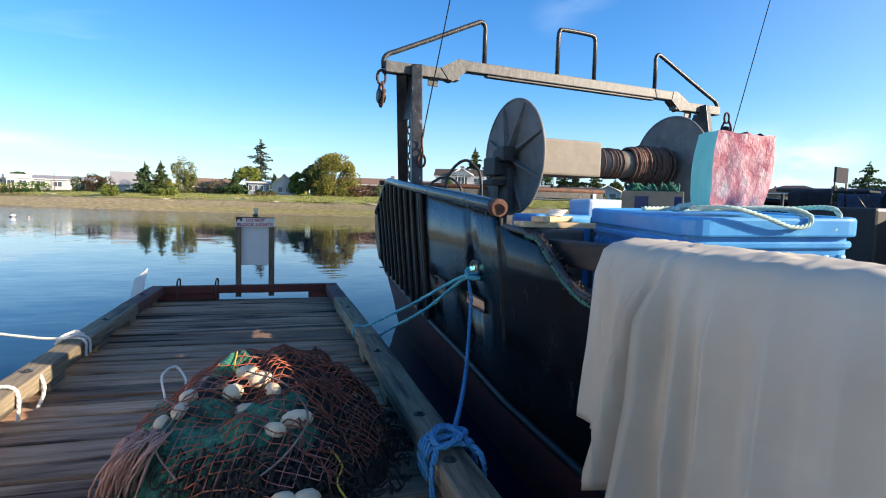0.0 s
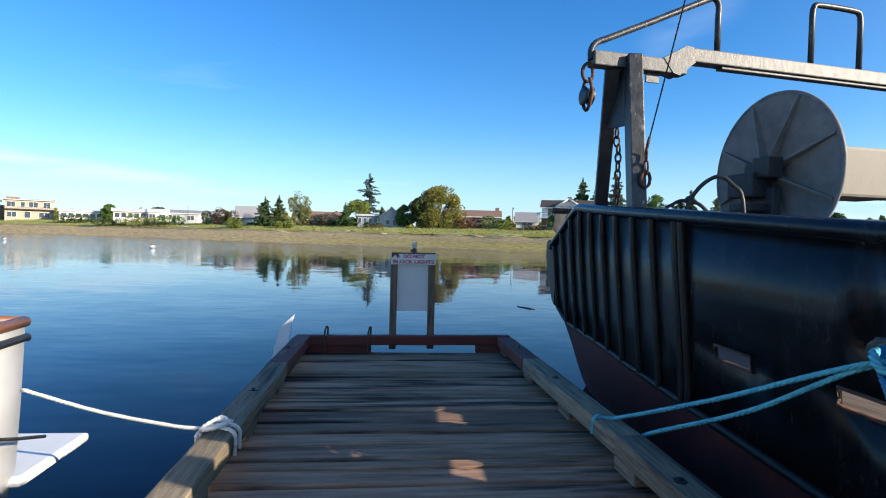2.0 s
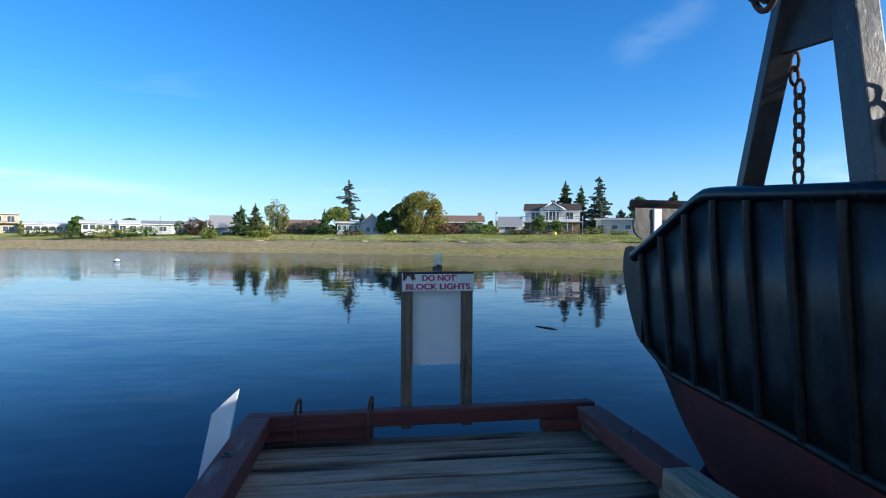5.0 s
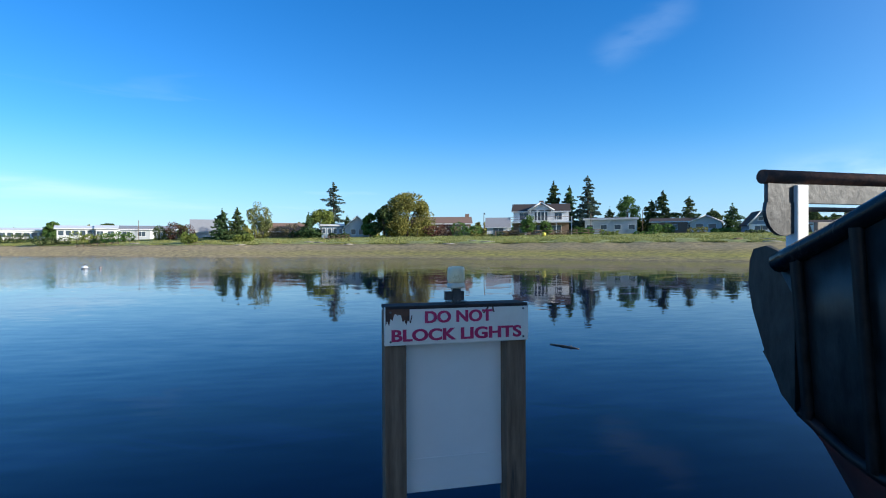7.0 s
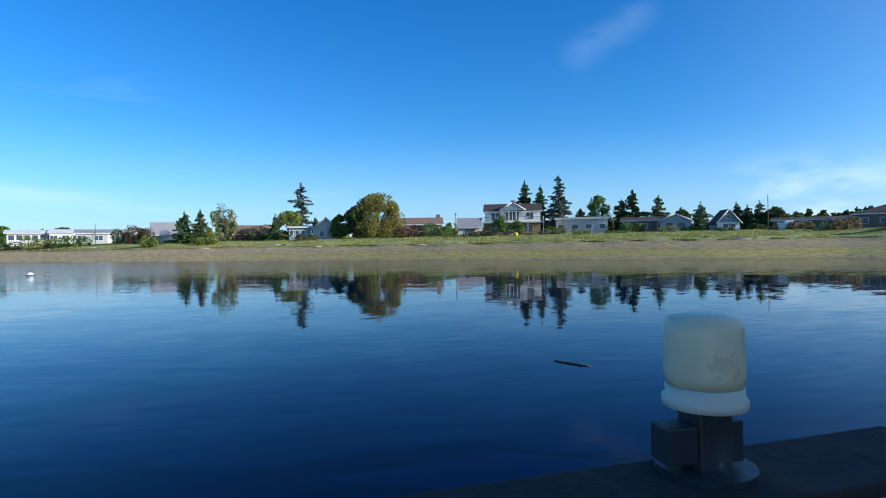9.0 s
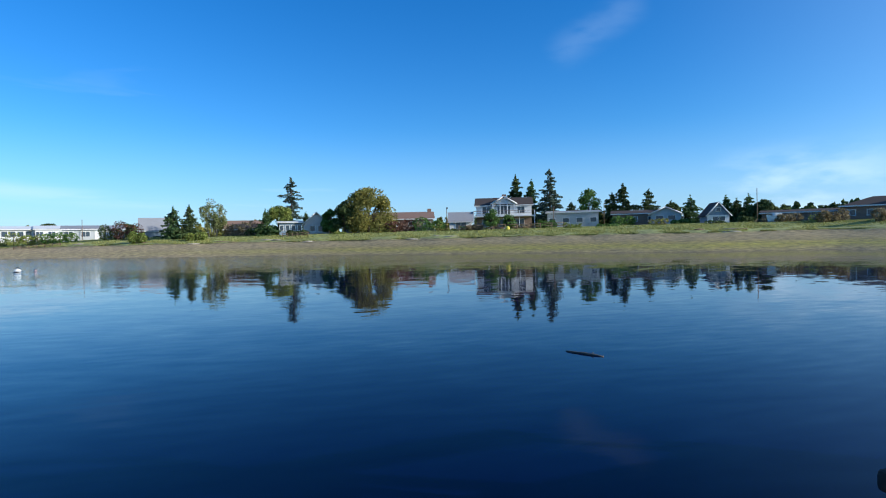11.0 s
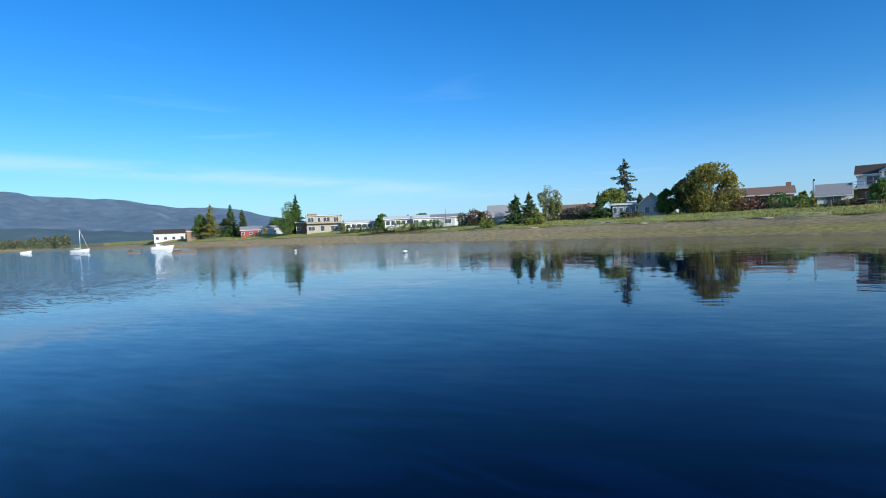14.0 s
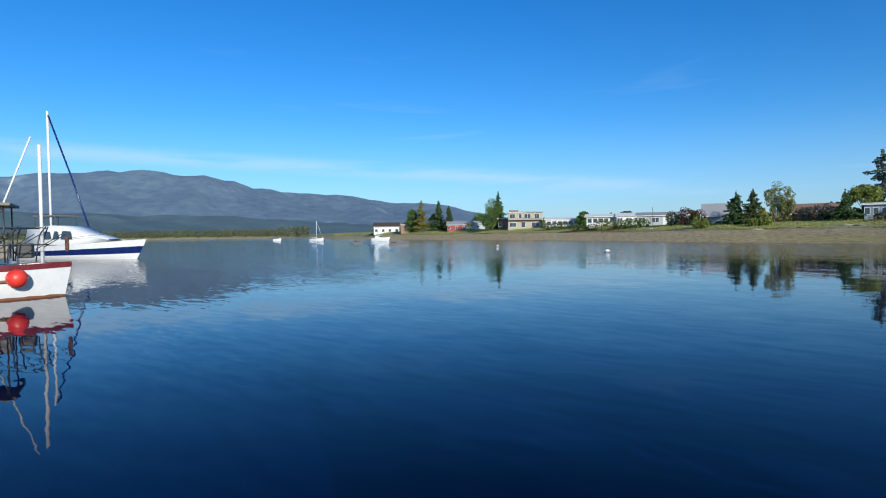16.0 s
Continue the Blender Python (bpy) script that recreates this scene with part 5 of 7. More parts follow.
shell("body", [rounded(TW * 0.90, TL * 0.90, 0.10, 0.0), rounded(TW * 0.915, TL * 0.915, 0.11, 0.04), rounded(TW * 0.955, TL * 0.955, 0.11, 0.70), rounded(TW * 0.955, TL * 0.955, 0.11, 0.81)], BLUE, tote)
for x in (-0.42, 0.42):
    for y in (-0.56, 0.56):
        bm = boxes(((x, y, -0.04), (0.2, 0.24, 0.11)), bevel=0.02)
        part("foot", bm, BLUE, tote, "moulded blue foot")
for i in range(9):
    for q in (-1, 1):
        bm = bmesh.new()
        box(bm, (-0.46 + i * 0.115, q * TL * 0.472, 0.40), (0.062, 0.05, 0.56), 0.022)
        part("moulded_rib", bm, BLUE, tote)
for i in range(11):
    for q in (-1, 1):
        bm = bmesh.new()
        box(bm, (q * TW * 0.472, -0.6 + i * 0.12, 0.40), (0.05, 0.062, 0.56), 0.022)
        part("moulded_rib", bm, BLUE, tote)
for z, h in ((0.735, 0.022),):
    shell("moulded_band", [rounded(TW * 0.975, TL * 0.975, 0.11, z - h), rounded(TW * 0.985, TL * 0.985, 0.11, z - h * 0.5), rounded(TW * 0.985, TL * 0.985, 0.11, z + h * 0.5), rounded(TW * 0.975, TL * 0.975, 0.11, z + h)], BLUE, tote)
shell("lid", [rounded(TW * 0.98, TL * 0.98, 0.12, 0.785), rounded(TW * 1.01, TL * 1.01, 0.13, 0.79), rounded(TW * 1.015, TL * 1.015, 0.13, 0.80), rounded(TW * 1.015, TL * 1.015, 0.13, 0.885), rounded(TW * 1.005, TL * 1.005, 0.13, 0.90), rounded(TW * 0.98, TL * 0.98, 0.12, 0.905), rounded(TW * 0.93, TL * 0.95, 0.10, 0.903), rounded(TW * 0.915, TL * 0.935, 0.10, 0.885), rounded(TW * 0.85, TL * 0.88, 0.09, 0.88), rounded(TW * 0.83, TL * 0.86, 0.09, 0.893)], BLUE, tote, "sun-faded blue lid with raised rim")
bm = bmesh.new()
rope(bm, [(0.0, 0.35, 0.93), (0.1, 0.15, 0.935), (-0.15, 0.05, 0.95), (-0.30, -0.2, 0.95), (-0.42, -0.38, 0.94), (-0.50, -0.50, 0.86), (-0.49, -0.60, 0.84), (-0.40, -0.62, 0.95), (-0.1, -0.5, 0.95), (0.1, -0.2, 0.94), (-0.1, 0.15, 0.93), (-0.3, 0.2, 0.93)], 0.016)
rope(bm, [(0.1, 0.1, 0.95), (-0.2, 0.05, 0.96), (-0.36, -0.1, 0.95), (-0.2, -0.3, 0.95), (0.1, -0.1, 0.96)], 0.02)
rope_run = [(1.90, 2.86, 1.52), (2.03, 2.72, 1.525), (2.20, 2.68, 1.485), (2.37, 2.67, 1.435), (2.48, 2.67, 1.445), (2.51, 2.68, 1.49), (2.44, 2.72, 1.527), (2.29, 2.80, 1.53), (2.15, 2.88, 1.525)]
loop = bmesh.new()
rope(loop, rope_run, 0.013)
solo("rope_loop", loop, GROPE, "pale green rope loop hanging over the blue tote's edge", "rope")
solo("rope_coil", bm, GROPE, "pale green rope lying on the blue tote lid", "rope", pose(2.376, 3.359, 0.615, 0, 0, 64.5) @ Matrix.Diagonal((0.968, 0.968, 0.968, 1)))

# patterned bag on the tote
bag = thing("plastic_bag", "pink patterned plastic bag with teal sides, stuffed full", "bag", pose(2.34, 3.10, 1.525, 3, 4, -16) @ Matrix.Diagonal((0.60, 0.76, 0.94, 1)))
def bag_shell(name, faces, material, label):
    bm = bmesh.new()
    for u0, u1 in faces:
        rows = []
        for i in range(9):
            t = i / 8
            row = []
            for j in range(9):
                q = lerp(u0, u1, j / 8) * 4
                k, f = int(q) % 4, q - int(q)
                c = ((-0.26, -0.17), (0.26, -0.17), (0.26, 0.17), (-0.26, 0.17))
                a, b = Vector(c[k]), Vector(c[(k + 1) % 4])
                p = a.lerp(b, min(1.0, f))
                bul = 1 + 0.10 * math.sin(math.pi * t) + 0.05 * math.sin(math.pi * f)
                x, y = p.x * bul * (0.94 + 0.1 * t), p.y * bul * (1.0 - 0.1 * t)
                dz = 0.018 * noise.noise((x * 9, y * 9, t * 5))
                row.append((x + dz, y + dz, 0.02 + 0.43 * t + dz))
            rows.append(row)
        loft(bm, rows)
    return part(name, bm, material, bag, label)


bag_shell("printed_side", [(0.0, 0.25), (0.5, 0.75)], PINK, "pink floral printed side")
bag_shell("gusset", [(0.75, 1.0), (0.25, 0.5)], TEAL, "teal side gusset")
bm = bmesh.new()
rows = [[((j / 8 - 0.5) * 0.5, (i / 5 - 0.5) * 0.30, 0.455 + 0.035 * noise.noise((j * 0.9, i * 0.9, 3)) - 0.02 * abs(j / 8 - 0.5)) for j in range(9)] for i in range(6)]
loft(bm, rows)
part("top", bm, PINK, bag)
bm = boxes(((0, 0, 0.012), (0.5, 0.32, 0.02)), bevel=0.008)
part("base", bm, TEAL, bag, "teal base")
# cardboard box with green debris
cbox = thing("cardboard_box", "open brown cardboard box with a blue printed square, full of netting", "box", on_boat(3.50, 5.36, 1.44, 46))
bm = boxes(((0, 0, 0.13), (0.36, 0.58, 0.26)), bevel=0.006)
part("carton", bm, CARD, cbox)
for y, w in ((0.10, 0.13), (-0.24, 0.07)):
    bm = boxes(((-0.183, y, 0.14), (0.003, w, 0.14)))
    part("printed_label", bm, NAVY, cbox, "blue printed label")
bm = bmesh.new()
rg = random.Random(31)
for i in range(40):
    a, b = rg.uniform(-0.14, 0.14), rg.uniform(-0.25, 0.25)
    tube(bm, curve_pts([(a, b, 0.24), (a + rg.uniform(-0.05, 0.05), b + rg.uniform(-0.06, 0.06), 0.30 + rg.random() * 0.06), (a + rg.uniform(-0.08, 0.08), b + rg.uniform(-0.08, 0.08), 0.25)], 3), 0.011, 4)
tagged(part("netting", bm, NETGREEN, cbox, "green netting scraps"), kind="stuff")

# hatch block that carries the box, blue bins, timber and hose
bm = boxes(((3.85, 5.57, 0.98), (1.3, 0.98, 0.90)), bevel=0.03)
solo("deck_hatch", bm, STEEL, "grey painted steel deck hatch coaming", "hatch")
bm = boxes(((3.35, 6.55, 0.98), (1.5, 0.7, 0.92)), bevel=0.05)
solo("fish_bin", bm, BLUE, "blue plastic fish bin beside the net drum", "bin")
bm = boxes(((3.7, 6.5, 1.53), (0.8, 0.5, 0.2)), bevel=0.04)
solo("ice_box", bm, mat("pale_blue_plastic", (0.42, 0.55, 0.68), (0.52, 0.64, 0.75), 4, 0.5), "pale blue plastic cooler on the fish bin", "cooler")
FRESH = mat("fresh_timber", (0.5, 0.36, 0.2), (0.62, 0.47, 0.29), 5, 0.7, stretch=(0.8, 8, 8))
for x, y, z, ln, rz in ((1.62, 3.95, 1.392, 0.55, 20), (1.60, 3.75, 1.392, 0.5, -6), (1.62, 3.86, 1.43, 0.5, 40)):
    bm = boxes(((0, 0, 0), (ln, 0.09, 0.036)), bevel=0.004)
    solo("timber_offcut", bm, FRESH, "short length of pale sawn timber on the boat", "timber", pose(x, y, z, 0, 0, rz), group="timber offcuts")
bm = boxes(((1.57, 3.84, 0.99), (0.30, 0.48, 0.76)), bevel=0.02)
solo("tool_locker", bm, DARKSTEEL, "dark steel deck locker inside the bulwark", "locker")
bm = bmesh.new()
for i in range(4):
    tube(bm, [(1.62 + 0.055 * math.cos(a * 0.3927) + 0.012 * i, 3.85 + 0.05 * math.sin(a * 0.3927), 1.455 + 0.011 * i) for a in range(16)], 0.006, 6, True)
solo("cable_coil", bm, WROPE, "small coil of white cable on the timber", "cable")
bm = bmesh.new()
tube(bm, curve_pts([(1.90, 7.46, 0.66), (1.90, 7.46, 1.7), (1.96, 7.42, 1.95), (2.1, 7.33, 2.09), (2.22, 7.26, 2.02), (2.3, 7.2, 1.78), (2.3, 7.2, 0.66)], 6), 0.02, 8)
tube(bm, curve_pts([(1.72, 7.56, 0.66), (1.72, 7.56, 1.66), (1.80, 7.52, 1.84), (1.92, 7.45, 1.87), (2.04, 7.4, 1.80), (2.1, 7.37, 1.6), (2.1, 7.37, 0.66)], 6), 0.018, 8)
solo("hydraulic_hose", bm, HOSE, "looped black hydraulic hoses by the drum", "hose")

# tufted fender and brown plank in the bulwark notch
bm = bmesh.new()
rg = random.Random(12)
run = [BOAT @ Vector((-half(ly) + 0.02, ly, sheer(ly) + 0.01)) for ly in [-4.66 - 0.05 * i for i in range(24)]]
for p, q in zip(run, run[1:]):
    for i in range(26):
        o = p.lerp(q, rg.random())
        tube(bm, [o, o + Vector((rg.uniform(-0.045, 0.02), rg.uniform(-0.04, 0.04), rg.uniform(-0.035, 0.03)))], 0.007, 4)
fen = solo("rope_fender", bm, mat("frayed_brown_rope", (0.012, 0.009, 0.008), (0.05, 0.034, 0.027), 30, 0.95, bump=0.4), "frayed brown rope fender along the bulwark notch", "fender", kind="stuff")
bm = bmesh.new()
rope(bm, [p + Vector((-0.03, 0, -0.02)) for p in run[::3]], 0.014)
solo("green_line", bm, mat("green_rope", (0.02, 0.13, 0.10), (0.05, 0.24, 0.19), 40, 0.85), "green rope edging the bulwark notch", "rope")
bm = boxes(((0, 0, 0), (0.14, 0.88, 0.15)), bevel=0.02)
solo("wooden_rail", bm, mat("dark_stained_timber", (0.025, 0.017, 0.012), (0.07, 0.045, 0.032), 6.0, 0.7, bump=0.3, stretch=(6, 0.8, 6)), "dark brown wooden plank inside the bulwark", "plank", pose(1.50, 3.43, 1.235, 0, 0, 9))

# cloth over the bulwark
def cloth():
    """A sheet laid over the rail; its folds deepen towards the hem."""
    bm = bmesh.new()
    n, k = 420, 34
    ridges = ((0.035, 0.010, 0.03), (0.085, 0.016, 0.05), (0.125, 0.009, 0.10), (0.155, 0.010, 0.12), (0.20, 0.014, 0.05), (0.25, 0.02, 0.04), (0.33, 0.03, 0.05), (0.42, 0.03, 0.03), (0.52, 0.035, 0.05), (0.64, 0.03, 0.05), (0.78, 0.04, 0.05), (0.9, 0.03, 0.04))
    creases = ((0.028, 0.008, 0.03), (0.072, 0.010, 0.04), (0.108, 0.007, 0.06), (0.138, 0.008, 0.075), (0.168, 0.008, 0.06), (0.215, 0.010, 0.035), (0.285, 0.014, 0.03), (0.37, 0.016, 0.025), (0.46, 0.015, 0.03), (0.58, 0.016, 0.03), (0.70, 0.016, 0.03), (0.84, 0.016, 0.03))
    rows = []
    for i in range(n + 1):
        u = i / n
        y = lerp(2.74, -0.1, u)
        ly = (HOME @ Vector((1.3, y, 0))).y
        top = float(np.interp(ly, (-9, -5, -4.17), (1.24, 1.315, 1.37))) + 0.035
        hem = 0.88 if u < 0.055 else 0.97 + 0.30 * min(1, (u - 0.055) * 5) + 0.04 * noise.noise((u * 9, 0, 0))
        row = []
        for j in range(k + 1):
            v = j / k
            if v < 0.30:
                t = v / 0.30
                x = lerp(0.40, 0.0, t)
                z = top + 0.03 * math.sin(t * math.pi) + 0.016 * noise.noise((u * 22, t * 5, 4)) + 0.008 * noise.noise((u * 60, t * 12, 9)) - 0.012 * (1 - t)
                off = 0.0
            else:
                t = (v - 0.30) / 0.70
                x = -0.03 - 0.05 * min(1, t * 6)
                z = top - hem * t
                g = sum(a * math.exp(-abs((u - c - 0.012 * t * math.sin(c * 40)) / (w * (0.45 + 0.6 * t))) ** 1.25) for c, w, a in ridges)
                dip = sum(a * math.exp(-((u - c - 0.02 * t * math.sin(c * 31)) / w) ** 2) for c, w, a in creases)
                off = min(1, t * 3) * (0.55 + 0.45 * t) * dip - min(1, t * 4) * (0.3 + 0.7 * t) * (g * 2.5 + 0.045 * noise.noise((u * 22, t * 1.6, 2.5)) + 0.008 * noise.noise((u * 60, t * 6, 6.5)))
            yy = y + 0.015 * noise.noise((u * 5, v * 2, 8)) - 0.05 * (1 - min(1, u * 8)) * math.sin(math.pi * max(0, v - 0.3)) + 0.20 * (1 - min(1, u * 5)) * max(0, v - 0.3)
            row.append(((BOAT @ Vector((-half(ly) + x + off, ly, 0))).x, yy, z))
        rows.append(row)
    loft(bm, rows)
    ob = solo("cloth_sheet", bm, CLOTH, "off-white cotton sheet hung to dry over the bulwark", "cloth")
    so = ob.modifiers.new("thick", "SOLIDIFY")
    so.thickness = 0.005


cloth()

# dark gear along the far bulwark
def draped(name, x, y, w, h, z, material, label, seed):
    bm = bmesh.new()
    rows = []
    for i in range(15):
        u = i / 14
        row = []
        for j in range(12):
            v = j / 11
            yy = y + (u - 0.5) * w + 0.03 * noise.noise((u * 6, v * 2, seed))
            if v < 0.25:
                row.append((x + 0.10 * (0.25 - v) * 4, yy, z + 0.03 * math.sin(v * 12) + 0.03 * noise.noise((u * 4, v * 5, seed))))
            else:
                t = (v - 0.25) / 0.75
                row.append((x - 0.05 - 0.06 * noise.noise((u * 8, t, seed)), yy, z - h * t * (1 + 0.1 * noise.noise((u * 3, 7, seed)))))
        rows.append(row)
    loft(bm, rows)
    ob = solo(name, bm, material, label, "clothing", group="work clothes on the far rail")
    so = ob.modifiers.new("thick", "SOLIDIFY")
    so.thickness = 0.012


for i, (y, w, mt, lb) in enumerate(((6.9, 0.7, BLACK, "black oilskins hung over the boat's rail"), (6.15, 0.6, DENIM, "dark blue denim hung over the boat's rail"), (5.5, 0.7, BLACK, "black work jacket hung over the boat's rail"), (4.75, 0.7, BLACK, "black overalls hung over the boat's rail"), (3.95, 0.75, DENIM, "dark blue work trousers hung over the boat's rail"))):
    draped("work_clothes", 7.35, y, w, 0.85, 1.86 - 0.04 * i, mt, lb, i)
bm = bmesh.new()
tube(bm, [(7.45, 3.2, 1.76), (7.45, 7.6, 1.90)], 0.03, 8)
for y in (3.3, 4.7, 6.1, 7.5):
    tube(bm, [(7.45, y, 0.6), (7.45, y, 1.84)], 0.025, 8)
solo("drying_rail", bm, DARKSTEEL, "dark steel rail that carries drying clothes", "rail")
chair = thing("folding_chair", "dark folding chair standing on the far deck", "chair", pose(6.9, 6.1, 1.62, 0, 0, 20))
bm = boxes(((0, 0, 0.42), (0.40, 0.03, 0.20)), bevel=0.01)
part("backrest", bm, BLACK, chair)
bm = boxes(((0, -0.2, 0.2), (0.40, 0.38, 0.03)), bevel=0.01)
part("seat", bm, BLACK, chair)
for x in (-0.19, 0.19):
    for y in (-0.36, 0.0):
        bm = bmesh.new()
        tube(bm, [(x, y, -0.02), (x, y * 0.6, 0.52 if y == 0 else 0.2)], 0.012, 6)
        part("leg", bm, STEEL, chair)
# added plain box, blackened to stand in for dark clothes; the chair rests on it
bm = boxes(((6.9, 5.9, 1.11), (1.1, 1.4, 1.0)), bevel=0.04)
solo("clothes_stand_in", bm, HOSE, "dark box standing in for work clothes by the far bulwark", "box")


# ---- far shore: trees ----
TRUNK = mat("tree_bark", (0.07, 0.05, 0.035), (0.16, 0.12, 0.09), 3.0, 0.9, bump=0.3)
BIRCH = mat("pale_bark", (0.25, 0.22, 0.18), (0.42, 0.38, 0.32), 3.0, 0.9, bump=0.2)
L_CON = leaf_mat("conifer_needles", (0.042, 0.085, 0.032), (0.125, 0.20, 0.066))
L_DARK = leaf_mat("dark_needles", (0.036, 0.062, 0.022), (0.13, 0.17, 0.055))
L_BLUE = leaf_mat("grey_green_needles", (0.062, 0.093, 0.070), (0.155, 0.202, 0.139))
L_GREEN = leaf_mat("green_leaves", (0.062, 0.132, 0.031), (0.171, 0.264, 0.062))
L_OLIVE = leaf_mat("olive_autumn_leaves", (0.12, 0.14, 0.032), (0.36, 0.31, 0.08))
L_POP = leaf_mat("pale_poplar_leaves", (0.139, 0.171, 0.054), (0.341, 0.341, 0.139))
L_RED = leaf_mat("dark_red_leaves", (0.070, 0.039, 0.031), (0.217, 0.093, 0.062))
L_DRY = leaf_mat("dry_brown_shrub", (0.139, 0.116, 0.062), (0.310, 0.248, 0.139))
L_BUSH = leaf_mat("yellow_green_shrub", (0.124, 0.171, 0.031), (0.295, 0.326, 0.078))


def clumps(name, pts, size, material, parent, rng, flat=0.0):
    """Many small leaf clumps, each a bent four-cornered blade."""
    pts = np.asarray(pts, float)
    n = len(pts)
    a = rng.normal(size=(n, 3))
    a[:, 2] *= 1 - flat
    a /= np.linalg.norm(a, axis=1, keepdims=True)
    b = np.cross(a, rng.normal(size=(n, 3)))
    b /= np.linalg.norm(b, axis=1, keepdims=True)
    c = np.cross(a, b)
    sz = (size * rng.uniform(0.55, 1.35, n))[:, None]
    v = np.stack([pts - a * sz, pts + b * sz * 0.6 + c * sz * 0.15, pts + a * sz, pts - b * sz * 0.6 + c * sz * 0.15], 1).reshape(-1, 3)
    f = np.arange(4 * n).reshape(-1, 4)
    me = bpy.data.meshes.new(name)
    me.from_pydata(v.tolist(), [], f.tolist())
    me.materials.append(material)
    ob = new(name, me)
    ob.parent = parent
    return ob


def conifer(x, y, ztop, w, leaf=None, seed=0, sparse=0.0, label="dark green conifer on the far shore", dens=1.0):
    g = ground_z(x, y) - 0.1
    h = ztop - g
    rng = np.random.default_rng(seed + 11)
    t = thing("conifer_tree", label, "tree", pose(x, y, g), group="trees on the far shore")
    bm = bmesh.new()
    tube(bm, [(0, 0, 0), (0.05, 0, h * 0.5), (0, 0.03, h * 0.97)], 0.2, 7, radii=[h * 0.018 + 0.06, h * 0.011 + 0.03, 0.02])
    part("trunk", bm, TRUNK, t)
    pts, limbs = [], bmesh.new()
    tiers = int(h * (1.75 - 0.75 * sparse)) + 4
    for k in range(tiers):
        f = k / tiers
        z = h * (0.02 + 0.28 * sparse + (0.95 - 0.28 * sparse) * f)
        rad = w * 0.62 * (1 - f) ** (0.82 - 0.25 * sparse) * rng.uniform(0.7, 1.4) + 0.16
        nb = max(5, int((11 - 4 * sparse) * (1 - f * 0.4)))
        a0 = rng.uniform(0, 6.28)
        for q in range(nb):
            if rng.random() < 0.20 + 0.22 * sparse:
                continue
            an = a0 + 6.283 * q / nb + rng.uniform(-0.3, 0.3)
            ln = rad * rng.uniform(0.32, 1.2) * (1 + 0.22 * math.sin(an * 2 + f * 7 + seed))
            d = np.array([math.cos(an), math.sin(an), 0])
            droop = rng.uniform(-0.08, 0.26)
            e = d * ln + np.array([0, 0, -droop * ln])
            tube(limbs, [(0, 0, z), tuple(e * 0.5 + np.array([0, 0, z + 0.03])), tuple(e + np.array([0, 0, z]))], 0.02, 3, radii=[0.05, 0.03, 0.01])
            m = max(8, int(ln * 30 * dens))
            s = rng.uniform(0.18, 1.0, m)[:, None]
            side = np.array([-d[1], d[0], 0])
            pts.append(s * e + np.array([0, 0, z]) + side * rng.normal(0, 0.17, (m, 1)) * ln * (1.1 - s) + rng.normal(0, 1, (m, 3)) * np.array([0.06, 0.06, 0.10]))
    part("limbs", limbs, TRUNK, t)
    pts.append(np.array([0, 0, h * 0.96]) + rng.normal(0, 0.08, (14, 3)) * np.array([1, 1, 3]))
    clumps("crown", np.concatenate(pts), 0.19 if h < 9 else 0.23, leaf or L_CON, t, rng, 0.4)
    return t


def broadleaf(x, y, ztop, w, leaf=None, seed=0, label="leafy green tree on the far shore", low=0.22, upright=0.0, bark=None, n=4200, size=0.27):
    g = ground_z(x, y) - 0.1
    h = ztop - g
    rng = np.random.default_rng(seed + 71)
    t = thing("broadleaf_tree", label, "tree", pose(x, y, g), group="trees on the far shore")
    bm = bmesh.new()
    stems = 1 if upright < 0.5 else 5
    pts = []
    lobes = []
    for s in range(stems):
        ox = rng.uniform(-0.32, 0.32) * w * (stems > 1)
        tube(bm, [(ox * 0.5, 0, 0), (ox * 0.8, 0.05, h * 0.3), (ox, 0, h * 0.7)], 0.2, 7, radii=[0.05 + h * 0.024 / stems ** 0.5, 0.04 + h * 0.016 / stems ** 0.5, 0.03])
        for q in range(30 if stems == 1 else 6):
            an, el = rng.uniform(0, 6.283), rng.uniform(0.02, 1.0)
            zc = h * lerp(low * 0.6 + 0.06, 0.82, el)
            rr = w * 0.5 * math.sqrt(max(0.05, 1 - (abs(el - 0.36) / 0.72) ** 2)) * (0.62 if stems == 1 else 0.3)
            c = np.array([ox + math.cos(an) * rr, math.sin(an) * rr, zc])
            lobes.append((c, w * rng.uniform(0.11, 0.23) * (1 if stems == 1 else 0.7)))
            tube(bm, [(ox * 0.9, 0, h * (low + 0.1)), tuple(c * 0.55 + np.array([ox * 0.4, 0, h * 0.2])), tuple(c)], 0.05, 5, radii=[0.02 + h * 0.008, 0.015 + h * 0.004, 0.012])
    part("trunk", bm, bark or TRUNK, t)
    lobes.append((np.array([0, 0, h * 0.86]), w * 0.15))
    per = int(n * 1.7) // len(lobes)
    for c, r in lobes:
        d = rng.normal(size=(per, 3))
        d /= np.linalg.norm(d, axis=1, keepdims=True)
        rad = r * rng.uniform(0.35, 1.08, (per, 1)) ** 0.6
        p = c + d * rad * np.array([1.0, 1.0, 0.8 + 0.6 * upright])
        pts.append(p[(p[:, 2] < h) & (p[:, 2] > 0.2)])
    clumps("crown", np.concatenate(pts), size * 0.72, leaf or L_GREEN, t, rng)
    return t


